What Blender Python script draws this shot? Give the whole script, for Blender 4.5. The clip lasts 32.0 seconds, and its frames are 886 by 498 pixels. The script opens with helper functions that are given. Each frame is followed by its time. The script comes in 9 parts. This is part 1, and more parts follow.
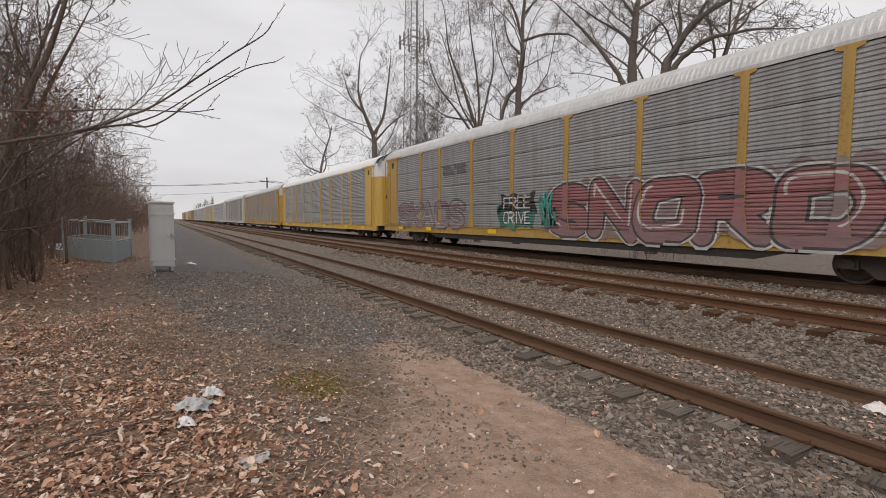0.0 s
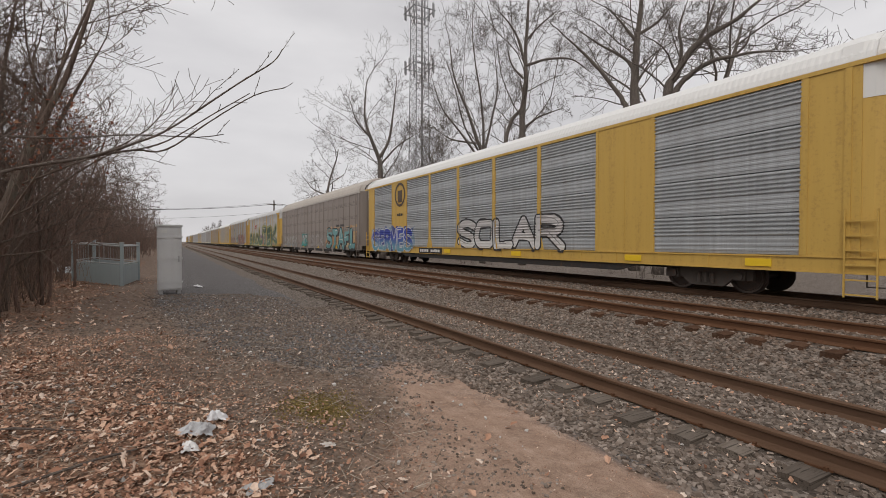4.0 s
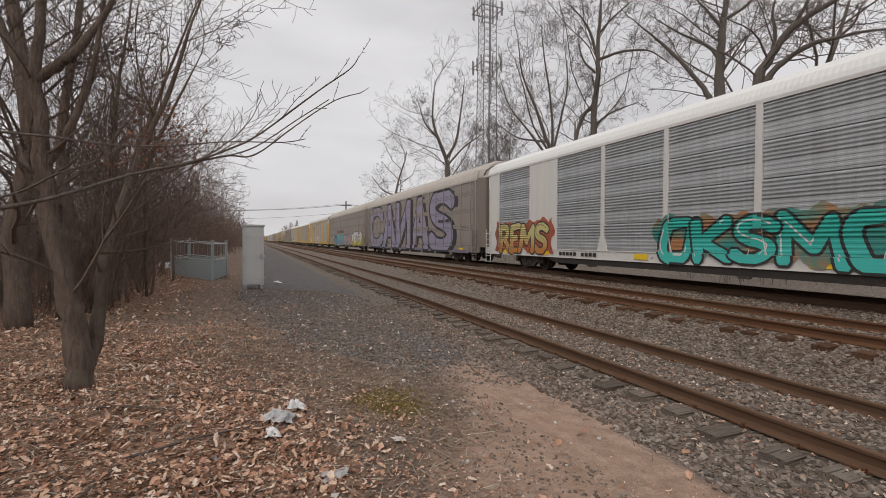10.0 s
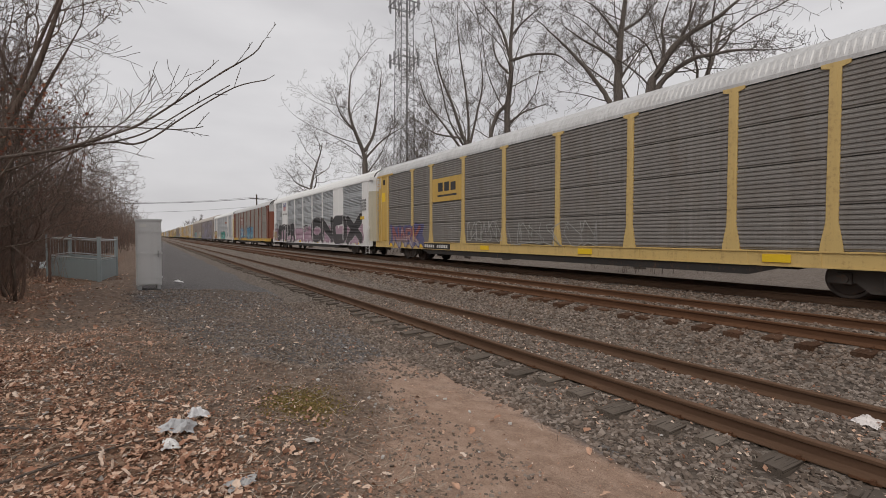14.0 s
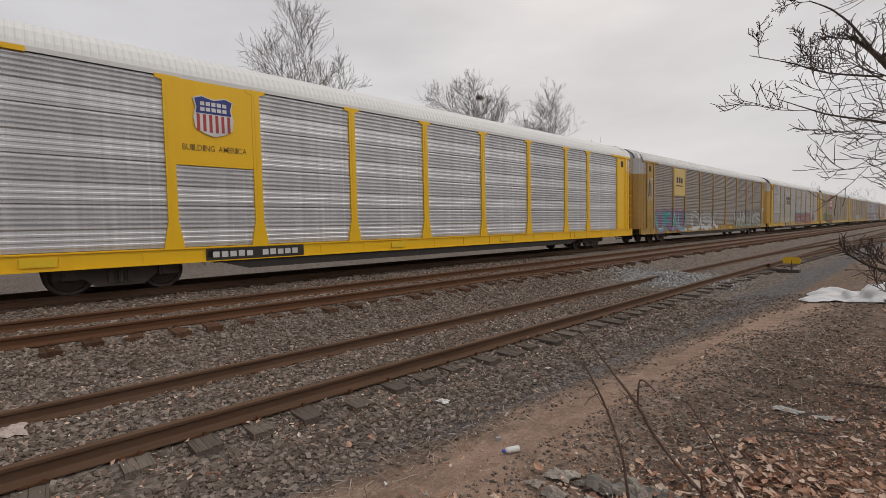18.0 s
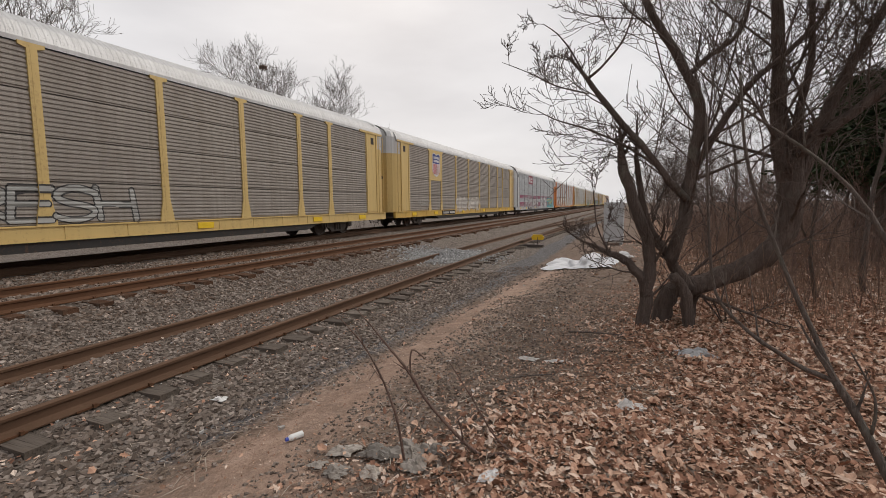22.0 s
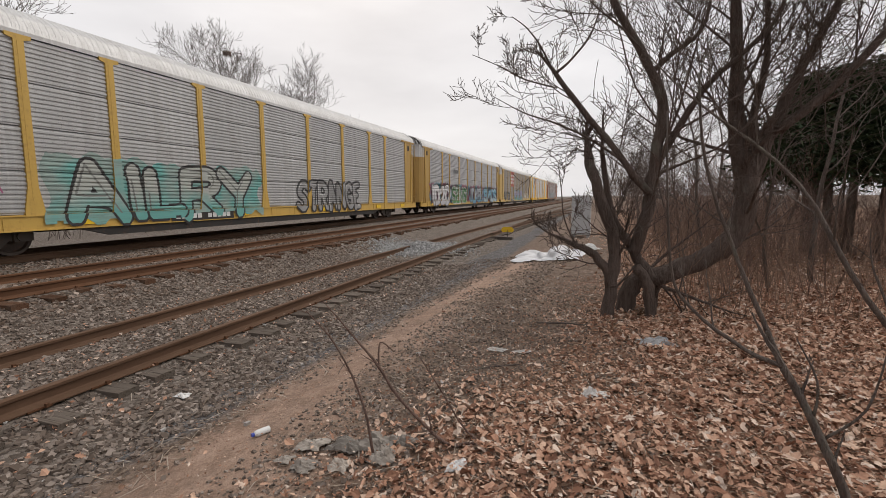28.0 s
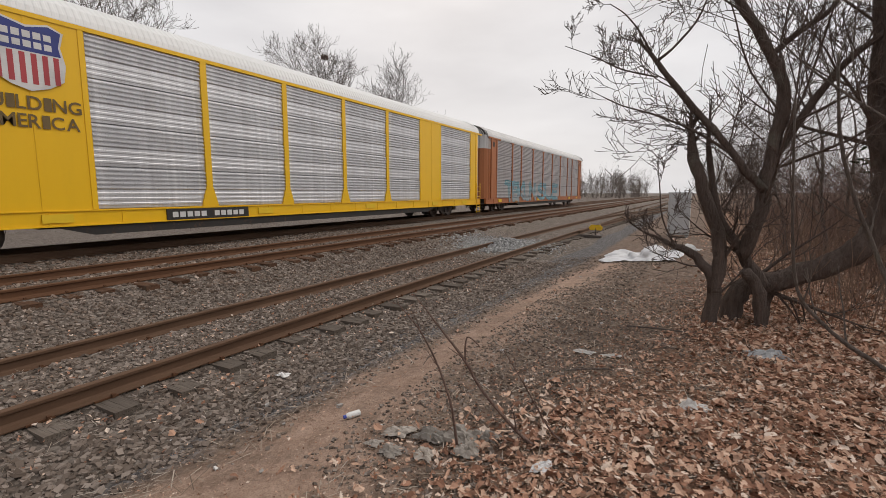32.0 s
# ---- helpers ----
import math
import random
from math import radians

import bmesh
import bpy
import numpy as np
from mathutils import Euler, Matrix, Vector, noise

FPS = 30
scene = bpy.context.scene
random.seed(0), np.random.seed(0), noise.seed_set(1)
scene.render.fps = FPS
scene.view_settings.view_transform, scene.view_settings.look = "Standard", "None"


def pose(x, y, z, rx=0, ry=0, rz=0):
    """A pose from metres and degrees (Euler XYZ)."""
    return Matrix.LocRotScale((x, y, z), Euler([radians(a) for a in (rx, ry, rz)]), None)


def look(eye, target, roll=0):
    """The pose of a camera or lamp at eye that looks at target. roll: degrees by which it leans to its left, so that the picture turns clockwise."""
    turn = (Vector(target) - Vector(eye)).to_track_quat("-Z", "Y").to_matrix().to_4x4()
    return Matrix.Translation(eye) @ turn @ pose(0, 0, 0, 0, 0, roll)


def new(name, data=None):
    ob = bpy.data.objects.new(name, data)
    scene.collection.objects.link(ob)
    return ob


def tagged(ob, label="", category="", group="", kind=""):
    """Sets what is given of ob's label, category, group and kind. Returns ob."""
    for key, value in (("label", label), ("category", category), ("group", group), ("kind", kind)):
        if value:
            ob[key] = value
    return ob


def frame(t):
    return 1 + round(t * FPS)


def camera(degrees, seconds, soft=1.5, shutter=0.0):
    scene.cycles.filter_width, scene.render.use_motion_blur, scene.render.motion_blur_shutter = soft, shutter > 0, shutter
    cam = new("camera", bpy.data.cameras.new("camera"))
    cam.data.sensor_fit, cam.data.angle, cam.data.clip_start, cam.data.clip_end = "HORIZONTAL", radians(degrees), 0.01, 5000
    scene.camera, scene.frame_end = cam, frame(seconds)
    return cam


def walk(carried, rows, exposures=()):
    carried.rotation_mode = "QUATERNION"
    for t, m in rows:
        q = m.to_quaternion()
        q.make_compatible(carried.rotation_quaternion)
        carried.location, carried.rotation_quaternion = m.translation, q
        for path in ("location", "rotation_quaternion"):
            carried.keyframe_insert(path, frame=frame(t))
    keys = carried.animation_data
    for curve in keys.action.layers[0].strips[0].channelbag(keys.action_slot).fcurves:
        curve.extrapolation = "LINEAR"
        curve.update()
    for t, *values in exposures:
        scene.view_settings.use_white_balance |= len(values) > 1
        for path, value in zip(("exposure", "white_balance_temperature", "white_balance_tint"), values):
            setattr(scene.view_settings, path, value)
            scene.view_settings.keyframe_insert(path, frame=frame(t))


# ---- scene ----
cam = camera(88.1, 32.0, 0.55)
PATH = [
    (0, (0.133, 0.217, 1.914), (5.3430, 8.7293, 1.2811), 0.38),
    (0.5, (0.124, 0.223, 1.914), (4.9821, 8.9474, 1.3890), 0.26),
    (1, (0.119, 0.225, 1.914), (4.7698, 9.0686, 1.5068), 0.17),
    (1.5, (0.115, 0.227, 1.914), (4.6419, 9.1380, 1.5872), 0.24),
    (2, (0.117, 0.226, 1.914), (4.6946, 9.1134, 1.6586), 0.20),
    (2.5, (0.121, 0.224, 1.914), (4.8710, 9.0215, 1.7026), 0.17),
    (3, (0.125, 0.222, 1.914), (5.0249, 8.9371, 1.7194), 0.13),
    (3.5, (0.128, 0.220, 1.914), (5.1469, 8.8676, 1.7264), 0.11),
    (5.5, (0.136, 0.215, 1.914), (5.4938, 8.6586, 1.8275), 0.02),
    (6, (0.138, 0.214, 1.914), (5.5538, 8.6202, 1.8257), 0.00),
    (6.5, (0.137, 0.215, 1.914), (5.5289, 8.6357, 1.7866), 0.09),
    (7, (0.133, 0.217, 1.914), (5.3593, 8.7410, 1.7357), 0.15),
    (7.5, (0.129, 0.220, 1.914), (5.1819, 8.8466, 1.7043), 0.17),
    (8, (0.124, 0.222, 1.914), (5.0084, 8.9448, 1.6585), 0.22),
    (8.5, (0.116, 0.227, 1.914), (4.6540, 9.1340, 1.6525), 0.31),
    (9, (0.105, 0.232, 1.914), (4.2403, 9.3344, 1.6963), 0.30),
    (9.5, (0.098, 0.235, 1.914), (3.9528, 9.4604, 1.7241), 0.39),
    (10, (0.098, 0.235, 1.914), (3.9309, 9.4699, 1.7428), 0.43),
    (10.5, (0.099, 0.235, 1.914), (3.9915, 9.4451, 1.7781), 0.48),
    (11, (0.102, 0.234, 1.914), (4.0949, 9.4012, 1.8201), 0.53),
    (11.5, (0.113, 0.228, 1.914), (4.5567, 9.1863, 1.8249), 0.43),
    (12, (0.127, 0.221, 1.914), (5.0958, 8.8978, 1.7640), 0.25),
    (12.5, (0.135, 0.216, 1.914), (5.4397, 8.6906, 1.7089), 0.09),
    (13, (0.137, 0.215, 1.914), (5.5227, 8.6376, 1.6877), 0.13),
    (13.5, (0.136, 0.215, 1.914), (5.4890, 8.6578, 1.6457), 0.15),
    (15.5, (0.190, 0.170, 1.914), (7.6337, 6.8395, 1.5903), -0.78),
    (16, (0.230, 0.110, 1.914), (9.2397, 4.4359, 1.5865), -1.12),
    (16.5, (0.254, 0.018, 1.914), (10.2245, 0.7099, 1.5771), -1.51),
    (17, (0.239, -0.089, 1.914), (9.6032, -3.5750, 1.5219), -1.46),
    (17.5, (0.211, -0.143, 1.914), (8.4669, -5.7697, 1.4926), -1.36),
    (18, (0.188, -0.172, 1.914), (7.5666, -6.9030, 1.4154), -1.19),
    (18.5, (0.168, -0.191, 1.914), (6.7676, -7.6830, 1.3466), -1.15),
    (19, (0.149, -0.207, 1.914), (5.9935, -8.2972, 1.2946), -0.99),
    (19.5, (0.134, -0.217, 1.914), (5.3687, -8.7095, 1.2285), -0.94),
    (20, (0.122, -0.224, 1.914), (4.9055, -8.9727, 1.1580), -0.80),
    (20.5, (0.114, -0.228, 1.914), (4.5544, -9.1500, 1.0904), -0.78),
    (21, (0.106, -0.232, 1.914), (4.2604, -9.2850, 1.0319), -0.73),
    (21.5, (0.101, -0.234, 1.914), (4.0396, -9.3777, 0.9768), -0.67),
    (22, (0.097, -0.236, 1.914), (3.8691, -9.4458, 0.9435), -0.59),
    (22.5, (0.093, -0.237, 1.914), (3.7377, -9.4962, 0.9205), -0.56),
    (23, (0.091, -0.238, 1.914), (3.6378, -9.5332, 0.9048), -0.48),
    (23.5, (0.089, -0.239, 1.914), (3.5592, -9.5611, 0.8892), -0.45),
    (24, (0.088, -0.239, 1.914), (3.5114, -9.5780, 0.8823), -0.42),
    (24.5, (0.087, -0.240, 1.914), (3.4743, -9.5911, 0.8784), -0.42),
    (25, (0.086, -0.240, 1.914), (3.4383, -9.6042, 0.8798), -0.38),
    (25.5, (0.085, -0.240, 1.914), (3.3987, -9.6181, 0.8782), -0.34),
    (27.5, (0.082, -0.241, 1.914), (3.2942, -9.6449, 0.7948), -0.25),
    (28, (0.081, -0.241, 1.914), (3.2547, -9.6556, 0.7722), -0.24),
    (28.5, (0.081, -0.242, 1.914), (3.2254, -9.6619, 0.7441), -0.24),
    (29, (0.081, -0.242, 1.914), (3.2263, -9.6575, 0.7110), -0.24),
    (29.5, (0.082, -0.241, 1.914), (3.2719, -9.6384, 0.6821), -0.21),
    (30, (0.085, -0.240, 1.914), (3.4102, -9.5879, 0.6640), -0.16),
    (30.5, (0.089, -0.239, 1.914), (3.5742, -9.5276, 0.6610), -0.15),
    (31, (0.098, -0.235, 1.914), (3.9138, -9.3914, 0.6483), -0.13),
    (31.5, (0.109, -0.230, 1.914), (4.3505, -9.1975, 0.6501), -0.06),
    (32, (0.123, -0.223, 1.914), (4.9275, -8.9076, 0.6909), -0.00),
]
# the exposure drifts as the view takes in more or less sky
EXPOSURES = [(0.0, 0.08), (1.0, 0.3), (2.0, 0.14), (3.0, 0.03), (6.0, -0.16), (8.0, -0.12), (9.0, -0.06), (10.0, -0.03), (11.0, -0.08), (13.0, -0.14), (16.0, -0.12), (17.0, 0.05), (18.0, -0.24), (19.0, -0.34), (20.0, -0.15), (22.0, 0.0), (25.0, 0.1), (28.0, 0.1), (30.0, 0.12), (31.0, 0.1), (32.0, 0.0)]
walk(cam, [(t, look(eye, target, roll)) for t, eye, target, roll in PATH], EXPOSURES)

# ---------------- world and light ----------------
world = bpy.data.worlds.new("overcast_sky")
scene.world = world
world.use_nodes = True
wt = world.node_tree
wt.nodes.clear()
w_out = wt.nodes.new("ShaderNodeOutputWorld")
w_bg = wt.nodes.new("ShaderNodeBackground")
w_sky = wt.nodes.new("ShaderNodeTexSky")
w_sky.sky_type = "NISHITA"
w_sky.sun_disc = False
w_sky.sun_elevation = radians(38)
w_sky.sun_rotation = radians(150)
w_sky.dust_density = 4.0
w_sky.ozone_density = 1.0
w_tc = wt.nodes.new("ShaderNodeTexCoord")
w_map = wt.nodes.new("ShaderNodeMapping")
w_map.inputs["Scale"].default_value = (1.0, 1.0, 3.2)
w_n = wt.nodes.new("ShaderNodeTexNoise")
w_n.inputs["Scale"].default_value = 2.1
w_n.inputs["Detail"].default_value = 5.0
w_n.inputs["Roughness"].default_value = 0.5
w_ramp = wt.nodes.new("ShaderNodeValToRGB")
w_ramp.color_ramp.elements[0].position = 0.30
w_ramp.color_ramp.elements[0].color = (6.82, 6.65, 6.8, 1)
w_ramp.color_ramp.elements[1].position = 0.72
w_ramp.color_ramp.elements[1].color = (9.05, 8.85, 8.93, 1)
w_mix = wt.nodes.new("ShaderNodeMix")
w_mix.data_type = "RGBA"
w_mix.inputs["Factor"].default_value = 0.93
wt.links.new(w_tc.outputs["Generated"], w_map.inputs["Vector"])
wt.links.new(w_map.outputs["Vector"], w_n.inputs["Vector"])
wt.links.new(w_n.outputs["Fac"], w_ramp.inputs["Fac"])
wt.links.new(w_sky.outputs["Color"], w_mix.inputs["A"])
wt.links.new(w_ramp.outputs["Color"], w_mix.inputs["B"])
wt.links.new(w_mix.outputs["Result"], w_bg.inputs["Color"])
w_bg.inputs["Strength"].default_value = 0.096
wt.links.new(w_bg.outputs["Background"], w_out.inputs["Surface"])

sun = new("sun", bpy.data.lights.new("sun", "SUN"))
sun.data.energy = 1.5
sun.data.angle = radians(50)
sun.data.color = (1.0, 0.93, 0.84)
sun.matrix_world = look((-30, -25, 45), (0, 0, 0))

# ---------------- material helpers ----------------


class Nodes:
    """A small wrapper to write node materials in few lines."""

    def __init__(self, name, rough=0.8, metal=0.0, spec=0.4):
        self.m = bpy.data.materials.new(name)
        self.m.use_nodes = True
        self.t = self.m.node_tree
        self.b = self.t.nodes["Principled BSDF"]
        self.b.inputs["Roughness"].default_value = rough
        self.b.inputs["Metallic"].default_value = metal
        self.b.inputs["Specular IOR Level"].default_value = spec
        self.pos = self.t.nodes.new("ShaderNodeTexCoord").outputs["Object"]

    def add(self, kind, **inputs):
        n = self.t.nodes.new(kind)
        for k, v in inputs.items():
            self.put(n.inputs[k.replace("_", " ")], v)
        return n

    def put(self, socket, v):
        if isinstance(v, bpy.types.NodeSocket):
            self.t.links.new(v, socket)
        else:
            socket.default_value = v

    def scaled(self, sx, sy, sz, vec=None):
        n = self.add("ShaderNodeMapping", Vector=vec or self.pos)
        n.inputs["Scale"].default_value = (sx, sy, sz)
        return n.outputs["Vector"]

    def noise(self, scale, detail=4.0, rough=0.55, vec=None):
        n = self.add("ShaderNodeTexNoise", Vector=vec or self.pos, Scale=scale, Detail=detail, Roughness=rough)
        return n.outputs["Fac"]

    def voronoi(self, scale, vec=None, out="Color", feature="F1"):
        n = self.add("ShaderNodeTexVoronoi", Vector=vec or self.pos, Scale=scale)
        n.feature = feature
        return n.outputs[out]

    def ramp(self, fac, stops):
        n = self.add("ShaderNodeValToRGB", Fac=fac)
        e = n.color_ramp.elements
        while len(e) < len(stops):
            e.new(0.5)
        for el, (p, c) in zip(e, stops):
            el.position = p
            el.color = c if len(c) == 4 else (*c, 1)
        return n.outputs["Color"]

    def mix(self, fac, a, b, mode="MIX"):
        n = self.t.nodes.new("ShaderNodeMix")
        n.data_type = "RGBA"
        n.blend_type = mode
        for k, v in (("Factor", fac), ("A", a), ("B", b)):
            if not isinstance(v, (bpy.types.NodeSocket, float, int)):
                v = (*v, 1) if len(v) == 3 else v
            self.put(n.inputs[k], v)
        return n.outputs["Result"]

    def math(self, op, a, b=0.0, clamp=False):
        n = self.t.nodes.new("ShaderNodeMath")
        n.operation = op
        n.use_clamp = clamp
        self.put(n.inputs[0], a)
        self.put(n.inputs[1], b)
        return n.outputs[0]

    def attr(self, name):
        n = self.t.nodes.new("ShaderNodeAttribute")
        n.attribute_name = name
        return n.outputs["Fac"]

    def random(self):
        return self.t.nodes.new("ShaderNodeObjectInfo").outputs["Random"]

    def island(self):
        return self.t.nodes.new("ShaderNodeNewGeometry").outputs["Random Per Island"]

    def color(self, v):
        self.put(self.b.inputs["Base Color"], v if isinstance(v, bpy.types.NodeSocket) else (*v, 1))
        return self

    def rough(self, v):
        self.put(self.b.inputs["Roughness"], v)
        return self

    def bump(self, height, dist=0.01, strength=1.0):
        n = self.add("ShaderNodeBump", Height=height, Distance=dist, Strength=strength)
        self.t.links.new(n.outputs["Normal"], self.b.inputs["Normal"])
        return self


def shade(c, k):
    return tuple(min(1.0, v * k) for v in c)


def worn_paint(name, c, rust=0.25, dirt=0.5, rough=0.55, rust_c=(0.16, 0.07, 0.035)):
    """Weathered rail-car paint with chalky fading, grime and rust specks."""
    n = Nodes(name, rough)
    streak = n.noise(1.0, 5, 0.6, n.scaled(5, 5, 0.35))
    fine = n.noise(14.0, 5, 0.65)
    big = n.noise(0.7, 3)
    col = n.mix(n.math("MULTIPLY", streak, dirt), c, shade(c, 0.45))
    col = n.mix(n.math("MULTIPLY", big, 0.35), col, shade(c, 1.12))
    spots = n.ramp(n.math("ADD", n.math("MULTIPLY", fine, 0.6), n.math("MULTIPLY", streak, 0.4)), [(0.52, (0, 0, 0)), (0.66, (1, 1, 1))])
    col = n.mix(n.math("MULTIPLY", spots, rust), col, rust_c)
    n.color(col).bump(fine, 0.003, 0.4)
    return n.m


def galvanised(name, c, c2, dirt=0.45, rough=0.5, metal=0.35, dirt_c=(0.16, 0.14, 0.12)):
    """Corrugated zinc-coated screens with long grime streaks and dull bands."""
    n = Nodes(name, rough, metal)
    bands = n.noise(1.0, 4, 0.6, n.scaled(0.4, 0.25, 3.2))
    streak = n.noise(1.0, 5, 0.6, n.scaled(9, 9, 0.5))
    fine = n.noise(22, 4, 0.7)
    col = n.mix(bands, c, c2)
    soot = n.ramp(n.math("ADD", n.math("MULTIPLY", streak, 0.65), n.math("MULTIPLY", fine, 0.35)), [(0.38, (0, 0, 0)), (0.68, (1, 1, 1))])
    col = n.mix(n.math("MULTIPLY", soot, dirt), col, dirt_c)
    runs = n.ramp(n.noise(1.0, 4, 0.6, n.scaled(3, 6, 0.12)), [(0.45, (0, 0, 0)), (0.7, (1, 1, 1))])
    col = n.mix(n.math("MULTIPLY", runs, 0.3), col, shade(c, 1.35))
    low = n.ramp(n.noise(1.0, 5, 0.7, n.scaled(1.2, 1.2, 0.5)), [(0.5, (0, 0, 0)), (0.72, (1, 1, 1))])
    col = n.mix(n.math("MULTIPLY", low, dirt * 0.8), col, (0.2, 0.16, 0.125))
    # rows of small punched holes
    holes = n.voronoi(26.0, n.scaled(0, 1, 1), "Distance")
    col = n.mix(n.math("LESS_THAN", holes, 0.16), col, shade(c, 0.35))
    col = n.mix(n.math("MULTIPLY", n.random(), 0.22), col, shade(c2, 0.7))
    n.color(col).bump(fine, 0.002, 0.3)
    return n.m


def spray(name, c, c2=None, wear=0.35, z_mid=None, span=1.0):
    """Spray paint, thin and scuffed; the two colours meet in blotches or, with z_mid, from top to bottom."""
    n = Nodes(name, 0.6)
    c2 = c2 or shade(c, 0.8)
    soft = n.noise(1.6, 4, 0.6)
    sep = n.add("ShaderNodeSeparateXYZ", Vector=n.pos)
    if z_mid is None:
        fac = n.ramp(n.noise(1.1, 3), [(0.4, (0, 0, 0)), (0.6, (1, 1, 1))])
    else:
        drop = n.math("DIVIDE", n.math("SUBTRACT", z_mid, sep.outputs["Z"]), span)
        fac = n.ramp(n.math("ADD", n.math("ADD", drop, n.math("MULTIPLY", soft, 0.6)), 0.06), [(0.3, (0, 0, 0)), (0.7, (1, 1, 1))])
    scuff = n.ramp(n.noise(1.0, 6, 0.75, n.scaled(2, 1.2, 16)), [(0.46, (0, 0, 0)), (0.72, (1, 1, 1))])
    grime = n.noise(1.0, 5, 0.65, n.scaled(5, 5, 0.5))
    col = n.mix(fac, c, c2)
    col = n.mix(n.math("MULTIPLY", grime, 0.06 + 0.28 * wear), col, (0.2, 0.18, 0.165))
    col = n.mix(n.math("MULTIPLY", scuff, wear * 0.6), col, (0.26, 0.24, 0.22))
    n.color(col)
    thin = n.math("MULTIPLY", n.math("ADD", n.math("MULTIPLY", scuff, 0.8), n.math("MULTIPLY", soft, 0.5)), wear * 0.85, True)
    n.put(n.b.inputs["Alpha"], n.math("SUBTRACT", 1.0, thin, True))
    return n.m


# ---------------- mesh helpers ----------------


class MB:
    """Collects vertices and faces for one mesh."""

    def __init__(self):
        self.v, self.f = [], []

    def box(self, x0, x1, y0, y1, z0, z1):
        b = len(self.v)
        self.v += [(x0, y0, z0), (x1, y0, z0), (x1, y1, z0), (x0, y1, z0), (x0, y0, z1), (x1, y0, z1), (x1, y1, z1), (x0, y1, z1)]
        self.f += [(b, b + 3, b + 2, b + 1), (b + 4, b + 5, b + 6, b + 7), (b, b + 1, b + 5, b + 4), (b + 1, b + 2, b + 6, b + 5), (b + 2, b + 3, b + 7, b + 6), (b + 3, b, b + 4, b + 7)]
        return self

    def prism(self, poly, axis, a, b):
        """A closed outline of (p, q) pairs drawn out along an axis from a to b."""
        n, s = len(poly), len(self.v)
        place = {"x": lambda p, q, r: (r, p, q), "y": lambda p, q, r: (p, r, q), "z": lambda p, q, r: (p, q, r)}[axis]
        for r in (a, b):
            self.v += [place(p, q, r) for p, q in poly]
        self.f += [tuple(range(s + n - 1, s - 1, -1)), tuple(range(s + n, s + 2 * n))]
        self.f += [(s + i, s + (i + 1) % n, s + n + (i + 1) % n, s + n + i) for i in range(n)]
        return self

    def strip(self, rows, closed=False):
        """Faces between rows of points that have the same count."""
        s, n = len(self.v), len(rows[0])
        for r in rows:
            self.v += [tuple(p) for p in r]
        for i in range(len(rows) - 1):
            for j in range(n if closed else n - 1):
                a, b = s + i * n + j, s + i * n + (j + 1) % n
                self.f.append((a, b, b + n, a + n))
        return self

    def tube(self, pts, radii, n=6, cap=True):
        pts = [Vector(p) for p in pts]
        s, u = len(self.v), None
        for i, p in enumerate(pts):
            d = (pts[min(i + 1, len(pts) - 1)] - pts[max(i - 1, 0)])
            d = d.normalized() if d.length > 1e-9 else Vector((0, 0, 1))
            u = d.orthogonal().normalized() if u is None else u - d * u.dot(d)
            u = u.normalized() if u.length > 1e-6 else d.orthogonal().normalized()
            w = d.cross(u)
            for k in range(n):
                a = 2 * math.pi * k / n
                q = p + (u * math.cos(a) + w * math.sin(a)) * radii[i]
                self.v.append(tuple(q))
        for i in range(len(pts) - 1):
            for k in range(n):
                a, b = s + i * n + k, s + i * n + (k + 1) % n
                self.f.append((a, b, b + n, a + n))
        if cap:
            self.f.append(tuple(range(s + n - 1, s - 1, -1)))
            e = s + (len(pts) - 1) * n
            self.f.append(tuple(range(e, e + n)))
        return self

    def mesh(self, name, material=None, smooth=False):
        me = bpy.data.meshes.new(name)
        me.from_pydata(self.v, [], self.f)
        me.update()
        if smooth:
            me.polygons.foreach_set("use_smooth", [True] * len(me.polygons))
        if material:
            me.materials.append(material)
        return me


COATED = {}


def coat(me, material):
    """The same mesh under another material, made once."""
    key = (me.name, material.name)
    if key not in COATED:
        c = me.copy()
        c.materials.clear()
        c.materials.append(material)
        COATED[key] = c
    return COATED[key]


def part(name, data, material, parent, label="", at=None):
    """Links a mesh as one part under a thing or a part."""
    me = data.mesh(name, material) if isinstance(data, MB) else coat(data, material) if material else data
    ob = new(name, me)
    ob.parent = parent
    if at is not None:
        ob.matrix_basis = at if isinstance(at, Matrix) else Matrix.Translation(at)
    if label:
        tagged(ob, label)
    return ob


def thing(name, label, category, group="", kind="", at=None, data=None):
    ob = new(name, data)
    if at is not None:
        ob.matrix_basis = at if isinstance(at, Matrix) else Matrix.Translation(at)
    return tagged(ob, label, category, group, kind)


# ---------------- lettering ----------------
WORDS = {}


def word(text, fat=0.0):
    """A flat mesh of the built-in font, one unit high; returns mesh and its bounds."""
    key = (text, fat)
    if key not in WORDS:
        cu = bpy.data.curves.new("letters", "FONT")
        cu.body, cu.offset, cu.resolution_u, cu.fill_mode = text, fat, 3, "FRONT"
        desk = bpy.data.scenes.new("desk")
        ob = bpy.data.objects.new("letters", cu)
        desk.collection.objects.link(ob)
        desk.view_layers[0].update()
        me = bpy.data.meshes.new_from_object(ob.evaluated_get(desk.view_layers[0].depsgraph))
        bpy.data.objects.remove(ob)
        bpy.data.scenes.remove(desk)
        co = np.array([v.co[:2] for v in me.vertices]) if len(me.vertices) else np.zeros((1, 2))
        WORDS[key] = (me, co.min(0), co.max(0))
    return WORDS[key]


